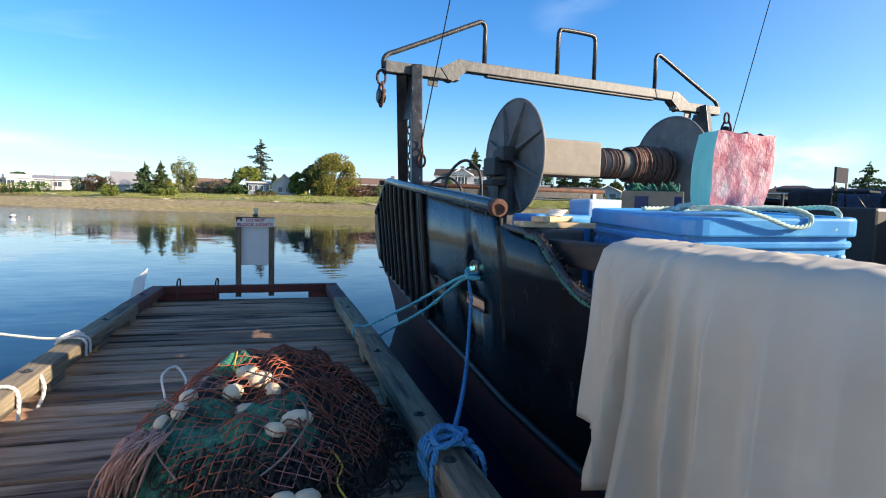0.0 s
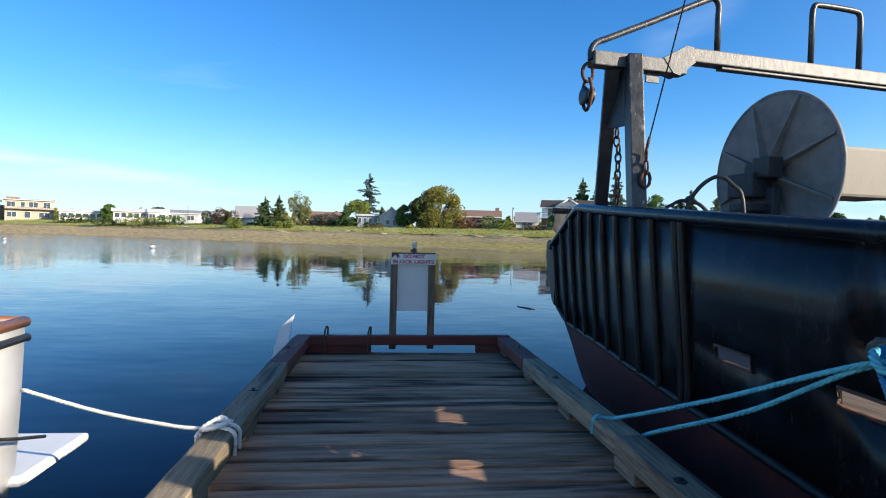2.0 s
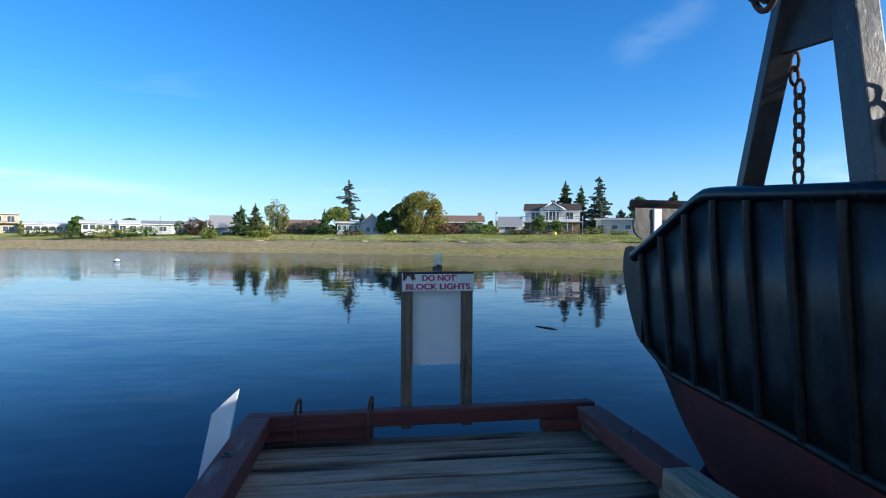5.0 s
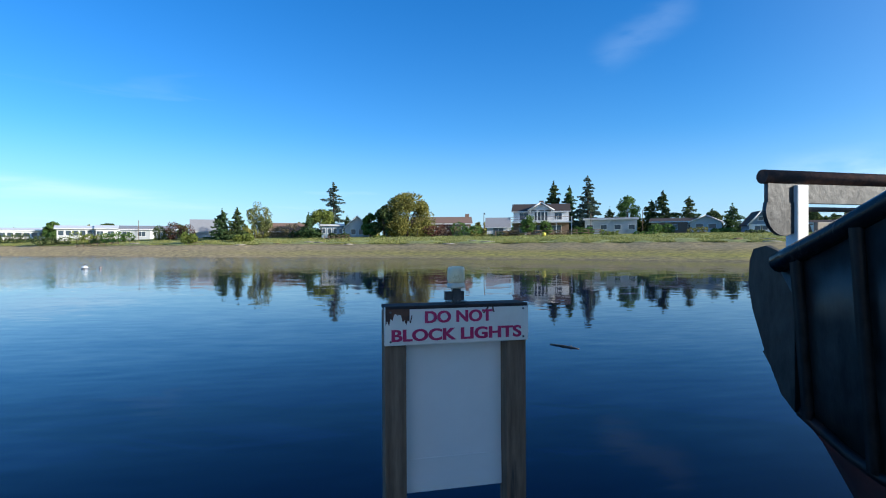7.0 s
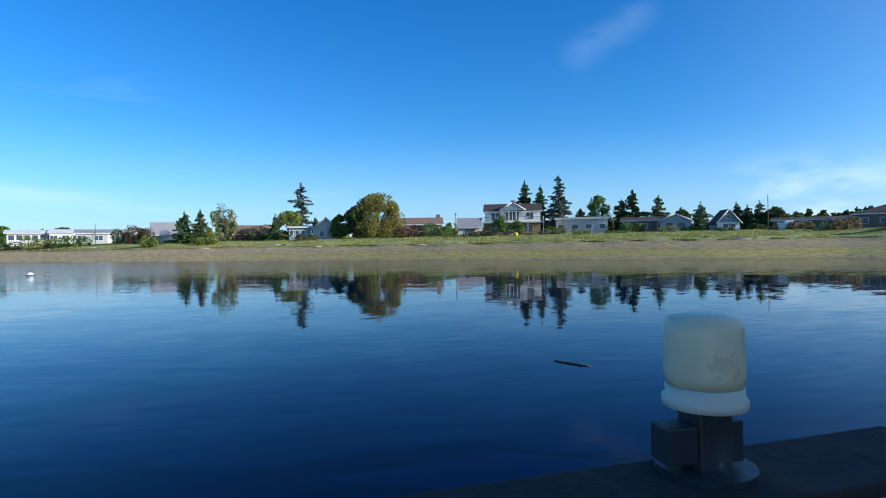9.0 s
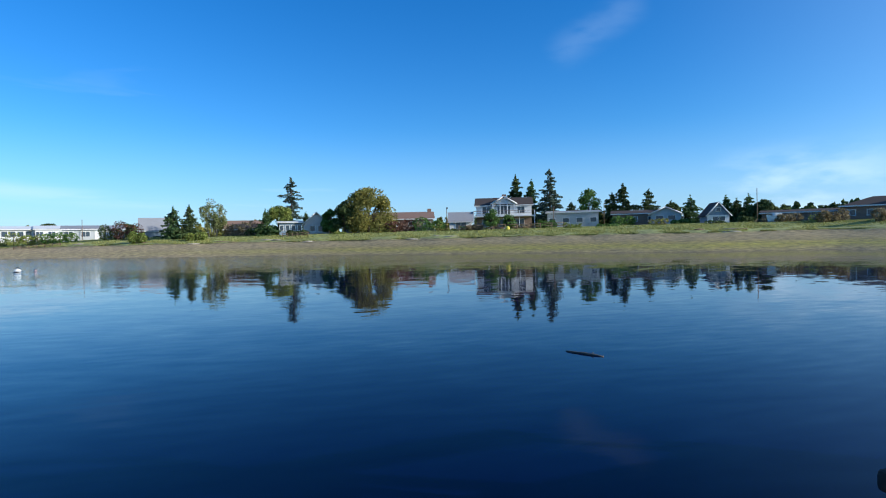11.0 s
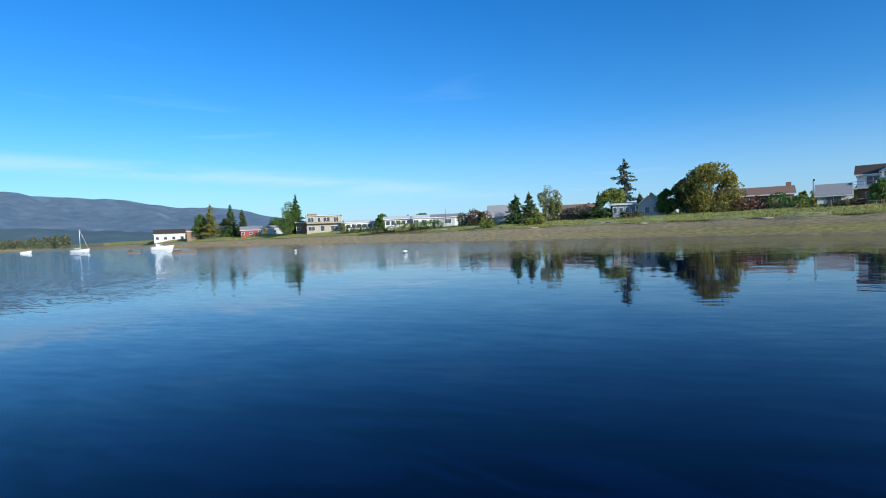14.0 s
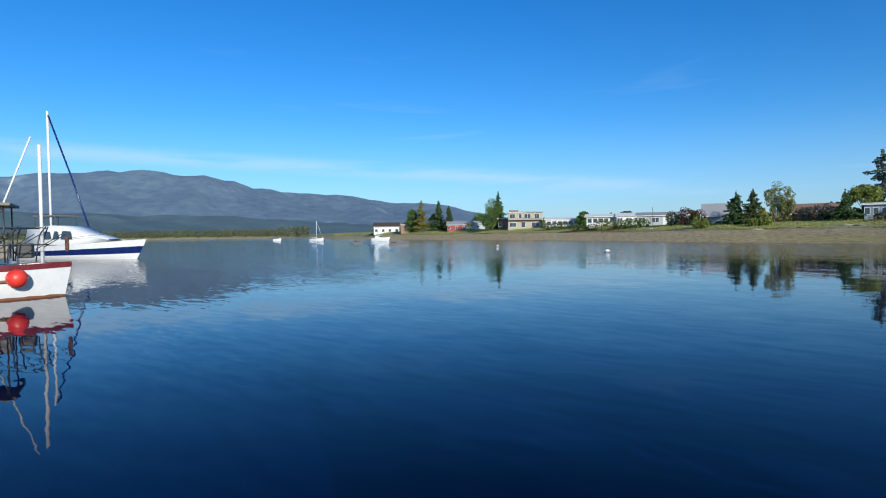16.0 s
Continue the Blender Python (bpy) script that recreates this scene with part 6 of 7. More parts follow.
def shrub(x, y, ztop, w, leaf=None, seed=0, label="rounded shrub on the far shore", n=900, size=0.2):
    g = ground_z(x, y) - 0.1
    h = max(0.5, ztop - g)
    rng = np.random.default_rng(seed + 171)
    t = thing("shrub", label, "shrub", pose(x, y, g), group="shrubs on the far shore")
    bm = bmesh.new()
    k = max(2, int(w / max(0.8, h * 0.7)))
    pts = []
    for i in range(k):
        cx = (i + 0.5) / k * w - w / 2 + rng.uniform(-0.2, 0.2)
        hh = h * rng.uniform(0.62, 1.0)
        for q in range(3):
            sm = bmesh.new()
            tube(sm, [(cx, 0, 0), (cx + rng.uniform(-0.4, 0.4), rng.uniform(-0.3, 0.3), hh * 0.8)], 0.03, 4)
            part("stem", sm, TRUNK, t)
        m = n // k
        d = rng.normal(size=(m, 3))
        d /= np.linalg.norm(d, axis=1, keepdims=True)
        rad = rng.uniform(0.4, 1.05, (m, 1)) ** 0.5
        p = np.array([cx, 0, hh * 0.5]) + d * rad * np.array([w / k * 0.66, 0.9, hh * 0.52])
        pts.append(p[p[:, 2] > 0])
    clumps("leaves", np.concatenate(pts), size, leaf or L_BUSH, t, rng)
    return t


def plant_shore():
    shrub(-38.9, 144.8, 7.1, 5.5, L_RED, 1, "dark red-leaved shrub on the far shore")
    shrub(-42.5, 146.0, 6.9, 4.5, L_DARK, 2, "dark green shrub on the far shore")
    conifer(-28.5, 138.6, 9.6, 5.4, L_CON, 3)
    conifer(-25.3, 138.4, 9.9, 4.6, L_DARK, 4)
    broadleaf(-21.2, 140.1, 11.4, 6.8, L_POP, 5, "pale poplars with bare upright stems", 0.3, 0.8, BIRCH, 2600, 0.24)
    shrub(-15.0, 139.3, 6.7, 7.3, L_DRY, 6, "dry brown thicket on the far shore")
    conifer(-9.7, 134.5, 8.5, 4.2, L_CON, 7)
    broadleaf(-7.0, 138.9, 9.8, 6.8, L_BUSH, 8, low=0.1, n=5200)
    conifer(-4.7, 149.4, 17.3, 5.6, L_BLUE, 9, 0.75, "tall sparse grey-green pine on the far shore", 0.8)
    conifer(-1.4, 148.0, 8.6, 2.6, L_DARK, 10)
    broadleaf(3.7, 133.2, 8.8, 4.0, L_GREEN, 11, low=0.12)
    broadleaf(11.7, 132.4, 13.1, 12.6, L_OLIVE, 12, "broad olive-green maple on the far shore", 0.10, 0.0, None, 8500, 0.3)
    broadleaf(6.6, 131.0, 10.4, 5.0, L_DARK, 13, low=0.1)
    shrub(17.5, 123.9, 5.9, 6.0, L_RED, 14, "reddish shrubs before a brown house")
    shrub(23.0, 122.9, 6.6, 6.0, L_GREEN, 15)
    shrub(14.0, 124.0, 5.6, 4.0, L_OLIVE, 16)
    broadleaf(33.2, 113.0, 7.3, 3.4, L_GREEN, 17, low=0.2, n=1500, size=0.2)
    broadleaf(36.6, 112.5, 6.2, 2.8, L_GREEN, 18, low=0.2, n=1200, size=0.2)
    conifer(46.3, 134.1, 16.3, 7.4, L_DARK, 19)
    conifer(49.6, 132.9, 15.0, 5.0, L_CON, 20)
    conifer(52.3, 128.7, 17.1, 6.6, L_BLUE, 21, 0.25, "tall spruce beside the white house")
    broadleaf(61.5, 127.7, 12.9, 6.2, L_GREEN, 22, low=0.1)
    conifer(57.5, 128.5, 9.4, 6.0, L_DARK, 23)
    shrub(58.6, 108.5, 6.2, 4.6, L_GREEN, 24)
    conifer(67.6, 123.5, 13.4, 7.0, L_DARK, 25)
    conifer(65.5, 124.5, 11.2, 7.0, L_DARK, 26)
    conifer(71.9, 120.2, 11.6, 6.6, L_DARK, 27)
    conifer(73.0, 114.0, 8.6, 6.4, L_DARK, 28)
    conifer(76.2, 112.0, 9.4, 5.6, L_CON, 29)
    broadleaf(72.2, 112.5, 8.2, 4.0, L_DARK, 30, low=0.1)
    conifer(78.1, 104.0, 8.9, 4.6, L_CON, 31)
    conifer(79.1, 102.3, 8.0, 5.6, L_DARK, 32)
    conifer(80.1, 100.4, 8.6, 4.8, L_CON, 33)
    broadleaf(81.3, 98.1, 7.7, 4.4, L_DARK, 34, low=0.1)
    shrub(75.2, 95.0, 4.8, 4.0, L_DARK, 35)
    shrub(75.9, 87.0, 4.7, 4.4, L_DRY, 36, "tawny shrub on the far shore")
    shrub(76.9, 80.0, 4.9, 5.4, L_DRY, 37, "tawny shrub on the far shore")
    shrub(78.0, 72.0, 4.9, 5.4, L_DRY, 38, "tawny shrub on the far shore")
    broadleaf(-117.0, 178.9, 14.9, 9.9, L_GREEN, 40, low=0.08)
    conifer(-115.5, 180.9, 16.9, 5.0, L_CON, 41)
    conifer(-160.9, 201.9, 16.7, 6.8, L_CON, 42)
    conifer(-152.9, 199.2, 14.0, 5.6, L_DARK, 43)
    conifer(-173.5, 204.6, 17.7, 5.4, L_OLIVE, 44, 0.3, "tall thinning conifer on the far shore")
    broadleaf(-180.9, 206.8, 14.5, 6.6, L_GREEN, 45, low=0.1)
    broadleaf(-168.0, 206.8, 11.5, 6.6, L_OLIVE, 46, low=0.1)
    broadleaf(-140.0, 204.0, 10.5, 8.0, L_GREEN, 47, low=0.1)
    broadleaf(-196.0, 228.0, 11.0, 9.0, L_POP, 48, low=0.1)
    broadleaf(-208.0, 236.0, 10.5, 9.0, L_GREEN, 49, low=0.1)
    shrub(-54.0, 150.0, 5.4, 7.0, L_GREEN, 50)
    shrub(-61.0, 152.0, 5.5, 8.0, L_BUSH, 51)
    shrub(-34.5, 134.5, 5.0, 3.0, L_BUSH, 52)
    shrub(-23.0, 132.0, 4.4, 4.0, L_BUSH, 53)
    shrub(-70.5, 155.0, 4.6, 8.0, L_DARK, 54)
    shrub(-84.0, 164.0, 5.0, 9.0, L_DARK, 55)
    broadleaf(-80.0, 176.0, 8.4, 5.0, L_GREEN, 56, low=0.1)
    broadleaf(-72.0, 190.0, 8.3, 6.0, L_DARK, 57, low=0.1)
    broadleaf(-52.0, 190.0, 8.0, 6.0, L_DARK, 58, low=0.1)
    shrub(-3.0, 129.5, 4.3, 4.0, L_DARK, 59)
    shrub(44.0, 112.0, 4.8, 4.0, L_GREEN, 60)
    shrub(30.0, 114.0, 4.2, 3.0, L_DRY, 61)
    shrub(66.0, 100.5, 4.2, 4.0, L_GREEN, 62)
    conifer(95.3, 73.0, 10.9, 6.0, L_CON, 63, 0.1, "dark conifer beyond the moored boat")


# ---- far shore: houses ----
def paint(name, c, rough=0.7):
    return mat(name, tuple(v * 0.9 for v in c), c, 2.0, rough, bump=0.1, c3=tuple(v * 0.75 for v in c), big=0.5, cover=0.4)


H_WHITE, H_GREY, H_BEIGE = paint("white_siding", (0.78, 0.77, 0.74)), paint("grey_siding", (0.44, 0.46, 0.47)), paint("beige_render", (0.45, 0.385, 0.29))
H_BROWN, H_RED, H_BLUE = paint("brown_siding_and_shade", (0.26, 0.17, 0.12)), paint("red_siding", (0.34, 0.055, 0.05)), paint("slate_blue_siding", (0.20, 0.27, 0.34))
R_DARK, R_BROWN, R_GREY, R_WHITE = paint("dark_shingles", (0.062, 0.044, 0.035), 0.95), paint("brown_shingles", (0.24, 0.15, 0.11), 0.9), paint("grey_shingles", (0.3, 0.3, 0.31), 0.9), paint("white_roof", (0.74, 0.74, 0.72))


def house(x, y, w, d, eave, ridge, wall, roof, label, gable="side", wins=(), door=None, rot=None, over=0.4, chimney=None, deck=None, bury=1.2):
    """A house that faces the water: walls, roof, windows with frame and pane, door."""
    g = ground_z(x, y)
    az = math.degrees(math.atan2(-(x + 1), y - 8))
    t = thing("house", label, "house", pose(x, y, g, 0, 0, az if rot is None else rot), group="houses on the far shore")
    e, r = eave - g, ridge - g
    bm = bmesh.new()
    box(bm, (0, d / 2, (e - bury) / 2), (w, d, e + bury))
    if gable == "front" and r > e + 0.2:
        for yy in (0.0, d):
            f = [bm.verts.new(p) for p in ((-w / 2, yy, e), (w / 2, yy, e), (0, yy, r - 0.05))]
            bm.faces.new(f)
    elif gable == "side" and r > e + 0.2:
        for xx in (-w / 2, w / 2):
            f = [bm.verts.new(p) for p in ((xx, 0, e), (xx, d, e), (xx, d / 2, r - 0.05))]
            bm.faces.new(f)
    part("wall", bm, wall, t)
    bm = bmesh.new()
    o, th = over, 0.16
    if gable == "front":
        s = [(-w / 2 - o, e - o * (r - e) / (w / 2)), (0, r), (w / 2 + o, e - o * (r - e) / (w / 2))]
        rows = [[(px, yy, pz + k) for px, pz in s] for yy, k in ((-o, 0), (d + o, 0), (d + o, th), (-o, th))]
    elif gable == "side":
        s = [(-o, e - o * (r - e) / (d / 2)), (d / 2, r), (d + o, e - o * (r - e) / (d / 2))]
        rows = [[(xx, py, pz + k) for py, pz in s] for xx, k in ((-w / 2 - o, 0), (w / 2 + o, 0), (w / 2 + o, th), (-w / 2 - o, th))]
    if gable == "hip":
        low = [(-w / 2 - o, -o), (w / 2 + o, -o), (w / 2 + o, d + o), (-w / 2 - o, d + o)]
        k = d / 2
        base = [bm.verts.new((px, py, e - 0.1)) for px, py in low]
        rim = [bm.verts.new((px, py, e + 0.06)) for px, py in low]
        top = [bm.verts.new((-w / 2 + k, k, r)), bm.verts.new((w / 2 - k, k, r))]
        bm.faces.new(base[::-1])
        for i in range(4):
            bm.faces.new((base[i], base[(i + 1) % 4], rim[(i + 1) % 4], rim[i]))
        bm.faces.new((rim[0], rim[1], top[1], top[0])), bm.faces.new((rim[2], rim[3], top[0], top[1]))
        bm.faces.new((rim[1], rim[2], top[1])), bm.faces.new((rim[3], rim[0], top[0]))
    else:
        loft(bm, rows + [rows[0]])
    for f in bm.faces:
        f.smooth = False
    rf = part("roof", bm, roof, t)
    if gable == "front":
        for q in (-1, 1):
            bm = bmesh.new()
            tube(bm, [(q * (w / 2 + o), -o - 0.03, s[0][1] + 0.06), (0, -o - 0.03, r + 0.08)], 0.11, 4)
            part("bargeboard", bm, H_WHITE, rf, "white bargeboard")
    else:
        bm = boxes(((0, -o - 0.04, (s[0][1] if gable == "side" else e) + 0.02), (w + 2 * o, 0.05, 0.2)))
        part("fascia", bm, H_WHITE, rf, "white eaves board")
    for u, zc, ww, wh in wins:
        bm = bmesh.new()
        for px, pz, sx, sz in ((0, wh / 2, ww + 0.16, 0.08), (0, -wh / 2, ww + 0.16, 0.08), (-ww / 2, 0, 0.08, wh), (ww / 2, 0, 0.08, wh)):
            box(bm, (u * w / 2 + px, -0.03, zc + pz), (sx, 0.1, sz))
        if ww > 1.4:
            box(bm, (u * w / 2, -0.03, zc), (0.06, 0.08, wh))
        wi = part("window", bm, H_WHITE, t)
        bm = boxes(((u * w / 2, -0.012, zc), (ww, 0.03, wh)))
        part("pane", bm, GLASS, wi)
    if door:
        u, col = door
        bm = boxes(((u * w / 2, -0.03, 1.0), (0.95, 0.07, 2.05)), bevel=0.01)
        part("door", bm, col, t)
    if chimney:
        bm = boxes(((chimney * w / 2, d / 2, r + 0.2), (0.9, 0.7, 1.3)), bevel=0.02)
        part("chimney", bm, R_BROWN, t)
    return t


def row_wins(n, z, ww, wh, lo=-0.8, hi=0.8):
    return [(lerp(lo, hi, i / max(1, n - 1)), z, ww, wh) for i in range(n)]


def build_houses():
    house(-66.7, 164.2, 12.5, 8, 6.0, 6.7, H_WHITE, R_WHITE, "low white house with a long row of windows", wins=row_wins(8, 1.75, 1.2, 1.25, -0.86, 0.86), over=0.6)
    house(-60.1, 165.3, 9, 8, 6.0, 6.8, H_WHITE, R_WHITE, "low white house with a pale roof", wins=row_wins(4, 1.5, 1.5, 1.1))
    house(-48.3, 153.3, 12, 8, 5.5, 6.3, H_GREY, R_GREY, "low grey house with white trim", wins=row_wins(4, 1.3, 1.7, 1.2), door=(0.1, H_WHITE))
    house(-34.0, 147.5, 6.3, 6, 5.0, 7.6, H_GREY, R_GREY, "house with a steep grey roof", wins=row_wins(2, 1.0, 1.0, 0.9))
    house(-15.0, 143.0, 8, 6, 4.8, 6.6, H_BROWN, R_BROWN, "brown cottage behind dry thicket", wins=((0.5, 0.9, 2.0, 0.6),))
    t = house(0.8, 134.1, 5.4, 6, 5.4, 7.8, H_GREY, R_BROWN, "grey cottage with a brown gable roof", "front", wins=((-0.3, 1.2, 1.0, 1.2), (0.3, 1.2, 1.0, 1.2)))
    house(-4.6, 135.0, 4.6, 4, 5.8, 6.05, H_BLUE, R_WHITE, "blue sunroom with white-framed windows", wins=row_wins(4, 1.5, 0.8, 1.2))
    house(8.6, 137.0, 3.6, 4, 5.4, 5.8, H_WHITE, R_GREY, "small cream annex beside a cottage", wins=((0, 1.2, 1.0, 0.9),))
    house(20.0, 135.5, 13.2, 8, 6.3, 7.8, H_BROWN, R_BROWN, "long low brown house with a brick-red roof", wins=row_wins(4, 1.6, 1.6, 1.0), chimney=0.9)
    house(33.0, 134.5, 5.2, 6, 5.6, 7.6, H_WHITE, R_GREY, "small white garage with a grey roof", wins=((0, 1.0, 2.4, 1.6),))
    t = house(38.3, 120.2, 11.3, 8, 8.3, 9.9, H_WHITE, R_DARK, "two-storey white house with dark roof and balcony", wins=((-0.62, 3.8, 1.8, 1.5), (-0.12, 3.9, 1.3, 1.9), (0.12, 3.9, 1.3, 1.9), (0.62, 3.8, 1.5, 1.4), (-0.6, 1.2, 2.2, 1.5), (0.0, 1.2, 2.2, 1.7), (0.55, 1.2, 2.0, 1.5)), chimney=0.02)
    bm = bmesh.new()
    f = [[(-2.6, -1.0, 5.0), (0, -1.0, 6.5), (2.6, -1.0, 5.0)], [(-2.6, 3.8, 5.0), (0, 3.8, 6.5), (2.6, 3.8, 5.0)]]
    loft(bm, f)
    loft(bm, [[(px, py, pz + 0.18) for px, py, pz in q] for q in f])
    porch = part("porch_roof", bm, R_DARK, t, "dark gable over the balcony")
    for q in (-1, 1):
        bm = bmesh.new()
        tube(bm, [(q * 2.7, -1.06, 5.02), (0, -1.06, 6.6)], 0.16, 4)
        part("bargeboard", bm, H_WHITE, porch, "white bargeboard")
    bm = bmesh.new()
    tri = [bm.verts.new(p) for p in ((-2.3, -0.6, 5.05), (2.3, -0.6, 5.05), (0, -0.6, 6.4))]
    bm.faces.new(tri)
    r = bmesh.ops.extrude_face_region(bm, geom=list(bm.faces))
    bmesh.ops.translate(bm, vec=(0, 0.5, 0), verts=[v for v in r["geom"] if isinstance(v, bmesh.types.BMVert)])
    part("pediment", bm, H_WHITE, porch, "white gable wall")
    for px in (-2.2, -0.75, 0.75, 2.2):
        bm = boxes(((px, -0.85, 3.85), (0.2, 0.2, 2.5)))
        part("porch_post", bm, H_WHITE, porch)
    # shade under the balcony, painted as a thin brown panel over the white wall
    bm = boxes(((0, -0.012, 1.2), (11.32, 0.024, 2.45)))
    part("lower_wall", bm, H_BROWN, t, "lower storey wall coloured brown for the balcony's shade")
    bm = boxes(((0, -1.2, 2.55), (12.6, 2.6, 0.22)))
    part("balcony", bm, H_WHITE, t, "white balcony")
    for i in range(9):
        bm = boxes(((-6.1 + 1.525 * i, -2.4, 1.7 if i % 2 == 0 else 3.1), (0.14, 0.14, 3.9 if i % 2 == 0 else 1.0)))
        part("balcony_post", bm, H_WHITE, t)
    bm = boxes(((0, -2.4, 3.6), (12.4, 0.08, 0.1)), ((0, -2.4, 3.15), (12.4, 0.05, 0.06)))
    part("balcony_rail", bm, H_BROWN, t)
    house(53.2, 119.2, 10.5, 6, 6.6, 6.9, H_GREY, R_GREY, "long low grey building with white panels", wins=row_wins(4, 1.4, 1.3, 1.0))
    house(64.1, 113.6, 8.5, 7, 5.9, 6.6, H_BROWN, R_DARK, "low dark house with a flat roof", wins=row_wins(3, 1.2, 1.4, 1.0))
    house(65.6, 105.2, 5.4, 6, 5.5, 6.7, H_GREY, H_WHITE, "small grey house with white gable trim", "front", wins=((-0.4, 1.2, 1.4, 0.9), (0.4, 1.2, 1.4, 0.9)))
    t = house(70.6, 97.0, 3.7, 4.6, 4.9, 7.0, H_BLUE, R_DARK, "slate-blue A-frame cottage with white lower wall", "front", wins=((-0.2, 0.75, 1.2, 0.8), (0.3, 0.75, 1.2, 0.8), (0.0, 2.4, 0.8, 0.7)), over=0.35, rot=-22)
    bm = boxes(((0, -0.012, 0.55), (3.74, 0.024, 1.7)))
    part("lower_wall", bm, H_WHITE, t, "white lower wall")
    house(83.3, 89.0, 16, 5, 4.9, 5.3, H_BROWN, R_DARK, "long low dark shed", wins=row_wins(5, 1.0, 1.2, 0.7))
    house(85.0, 78.3, 11, 8, 5.3, 6.9, H_BROWN, R_DARK, "brown house with a dark hipped roof", "hip", wins=row_wins(4, 1.1, 1.5, 0.9))
    t = house(-102.1, 177.1, 11.5, 8, 8.7, 8.9, H_BEIGE, R_DARK, "two-storey beige modern house with flat dark roof", wins=[(-0.72, 1.4, 2.2, 1.5), (-0.1, 1.4, 1.4, 1.9), (0.6, 1.4, 2.6, 1.5), (-0.75, 4.3, 1.9, 1.5), (-0.28, 4.3, 1.0, 1.5), (0.15, 4.3, 2.2, 1.5), (0.7, 4.2, 1.7, 1.7)], over=0.5)
    bm = boxes(((0, -0.5, 2.9), (11.7, 1.0, 0.2)), ((0, -0.98, 3.4), (11.7, 0.05, 0.08)))
    part("balcony", bm, R_DARK, t, "dark slab balcony")
    bm = boxes(((-3.9, 2.5, 5.9), (3.2, 4.0, 1.0)), bevel=0.03)
    part("roof_room", bm, H_BROWN, t, "dark raised roof room")
    house(-110.5, 179.6, 7, 7, 6.8, 7.1, H_BROWN, R_DARK, "dark brown wing of the modern house", wins=row_wins(2, 1.6, 1.3, 1.2))
    house(-88.0, 177.2, 11, 8, 5.9, 6.5, H_WHITE, R_WHITE, "low white house with dark windows", wins=row_wins(6, 1.4, 1.4, 1.2))
    house(-143.5, 192.3, 7.6, 7, 5.4, 6.7, H_RED, R_GREY, "red house with a grey roof", wins=row_wins(3, 1.1, 1.1, 0.9))
    house(-132.5, 192.0, 5.5, 6, 5.6, 6.6, H_GREY, R_GREY, "small grey shed with one window", wins=((0, 1.2, 1.2, 0.9),))
    house(-210.1, 218.8, 13.1, 8, 6.0, 8.0, H_WHITE, R_DARK, "long white boathouse with a dark roof", wins=row_wins(4, 1.0, 1.4, 1.4))
    house(-184.7, 207.4, 6.5, 6, 6.4, 7.2, H_BROWN, R_BROWN, "small brown wooden shed on the shore", wins=((0, 1.4, 1.4, 0.9),))


# ---- white boat moored beside the dock ----
def hull_shape(parent, ln, beam_w, free, material, label, bow=0.55, sheer_up=0.5, draft=0.5, name="hull", flare=0.12, band=None, n=16, rake_by=0.09):
    """A boat hull along local y, stern at y=0, bow at y=ln, waterline z=0."""
    rows = []
    for i in range(n + 1):
        t = i / n
        w = beam_w / 2 * (1 - max(0, (t - (1 - bow)) / bow) ** 2.1) * (0.9 + 0.1 * min(1, t * 4)) + 0.015
        top = free * (1 + sheer_up * t * t)
        yy = ln * t
        rake = rake_by * ln * max(0, t - 0.6) / 0.4
        rows.append([(-w * (1 + flare), yy + rake, top), (-w * (1 + flare * 0.6), yy + rake * 0.7, top * 0.66), (-w, yy + rake * 0.3, top * 0.3), (-w * 0.93, yy, 0.0), (-w * 0.5, yy - rake * 0.2, -draft * 0.8), (0, yy - rake * 0.2, -draft), (w * 0.5, yy - rake * 0.2, -draft * 0.8), (w * 0.93, yy, 0.0), (w, yy + rake * 0.3, top * 0.3), (w * (1 + flare * 0.6), yy + rake * 0.7, top * 0.66), (w * (1 + flare), yy + rake, top)])
    bm = bmesh.new()
    vs = loft(bm, rows, (lambda i, j: 1 if j in (1, 8) else 0) if band else None)
    bm.faces.new(vs[0])
    h = part(name, bm, [material, band] if band else material, parent, label)
    bm = bmesh.new()
    loft(bm, [[(r[0][0] * 0.97, r[0][1], r[0][2] - 0.05), (0, r[0][1], r[0][2] - 0.02), (r[-1][0] * 0.97, r[-1][1], r[-1][2] - 0.05)] for r in rows])
    part("deck", bm, WHITE, parent)
    return rows


wb = thing("moored_boat", "white moored boat with brown varnished rail and swim platform", "boat", pose(-4.49, 6.28, WL, 0, 0, 180))
rows = hull_shape(wb, 8.5, 2.7, 1.28, WHITE, "glossy white hull", flare=0.04)
bm = bmesh.new()
tube(bm, [(r[0][0], r[0][1], r[0][2] + 0.03) for r in rows], 0.036, 8)
tube(bm, [(r[-1][0], r[-1][1], r[-1][2] + 0.03) for r in rows], 0.036, 8)
tube(bm, [(rows[0][0][0], 0, 1.31), (rows[0][-1][0], 0, 1.31)], 0.036, 8)
part("cap_rail", bm, VARNISH, wb, "brown varnished cap rail")
bm = bmesh.new()
for s in (0, -1):
    tube(bm, [(r[s][0] * 1.01, r[s][1], r[s][2] - 0.07) for r in rows], 0.025, 8)
tube(bm, [(rows[0][0][0] * 1.01, -0.02, 1.20), (rows[0][-1][0] * 1.01, -0.02, 1.20)], 0.025, 8)
part("rub_strake", bm, HOSE, wb, "black rubber rub strake")
bm = bmesh.new()
box(bm, (0, -0.40, 0.27), (2.56, 0.86, 0.07), 0.03)
part("swim_platform", bm, WHITE, wb, "white swim platform")
bm = boxes(((-1.0, -0.12, 0.36), (0.12, 0.2, 0.14)), bevel=0.02)
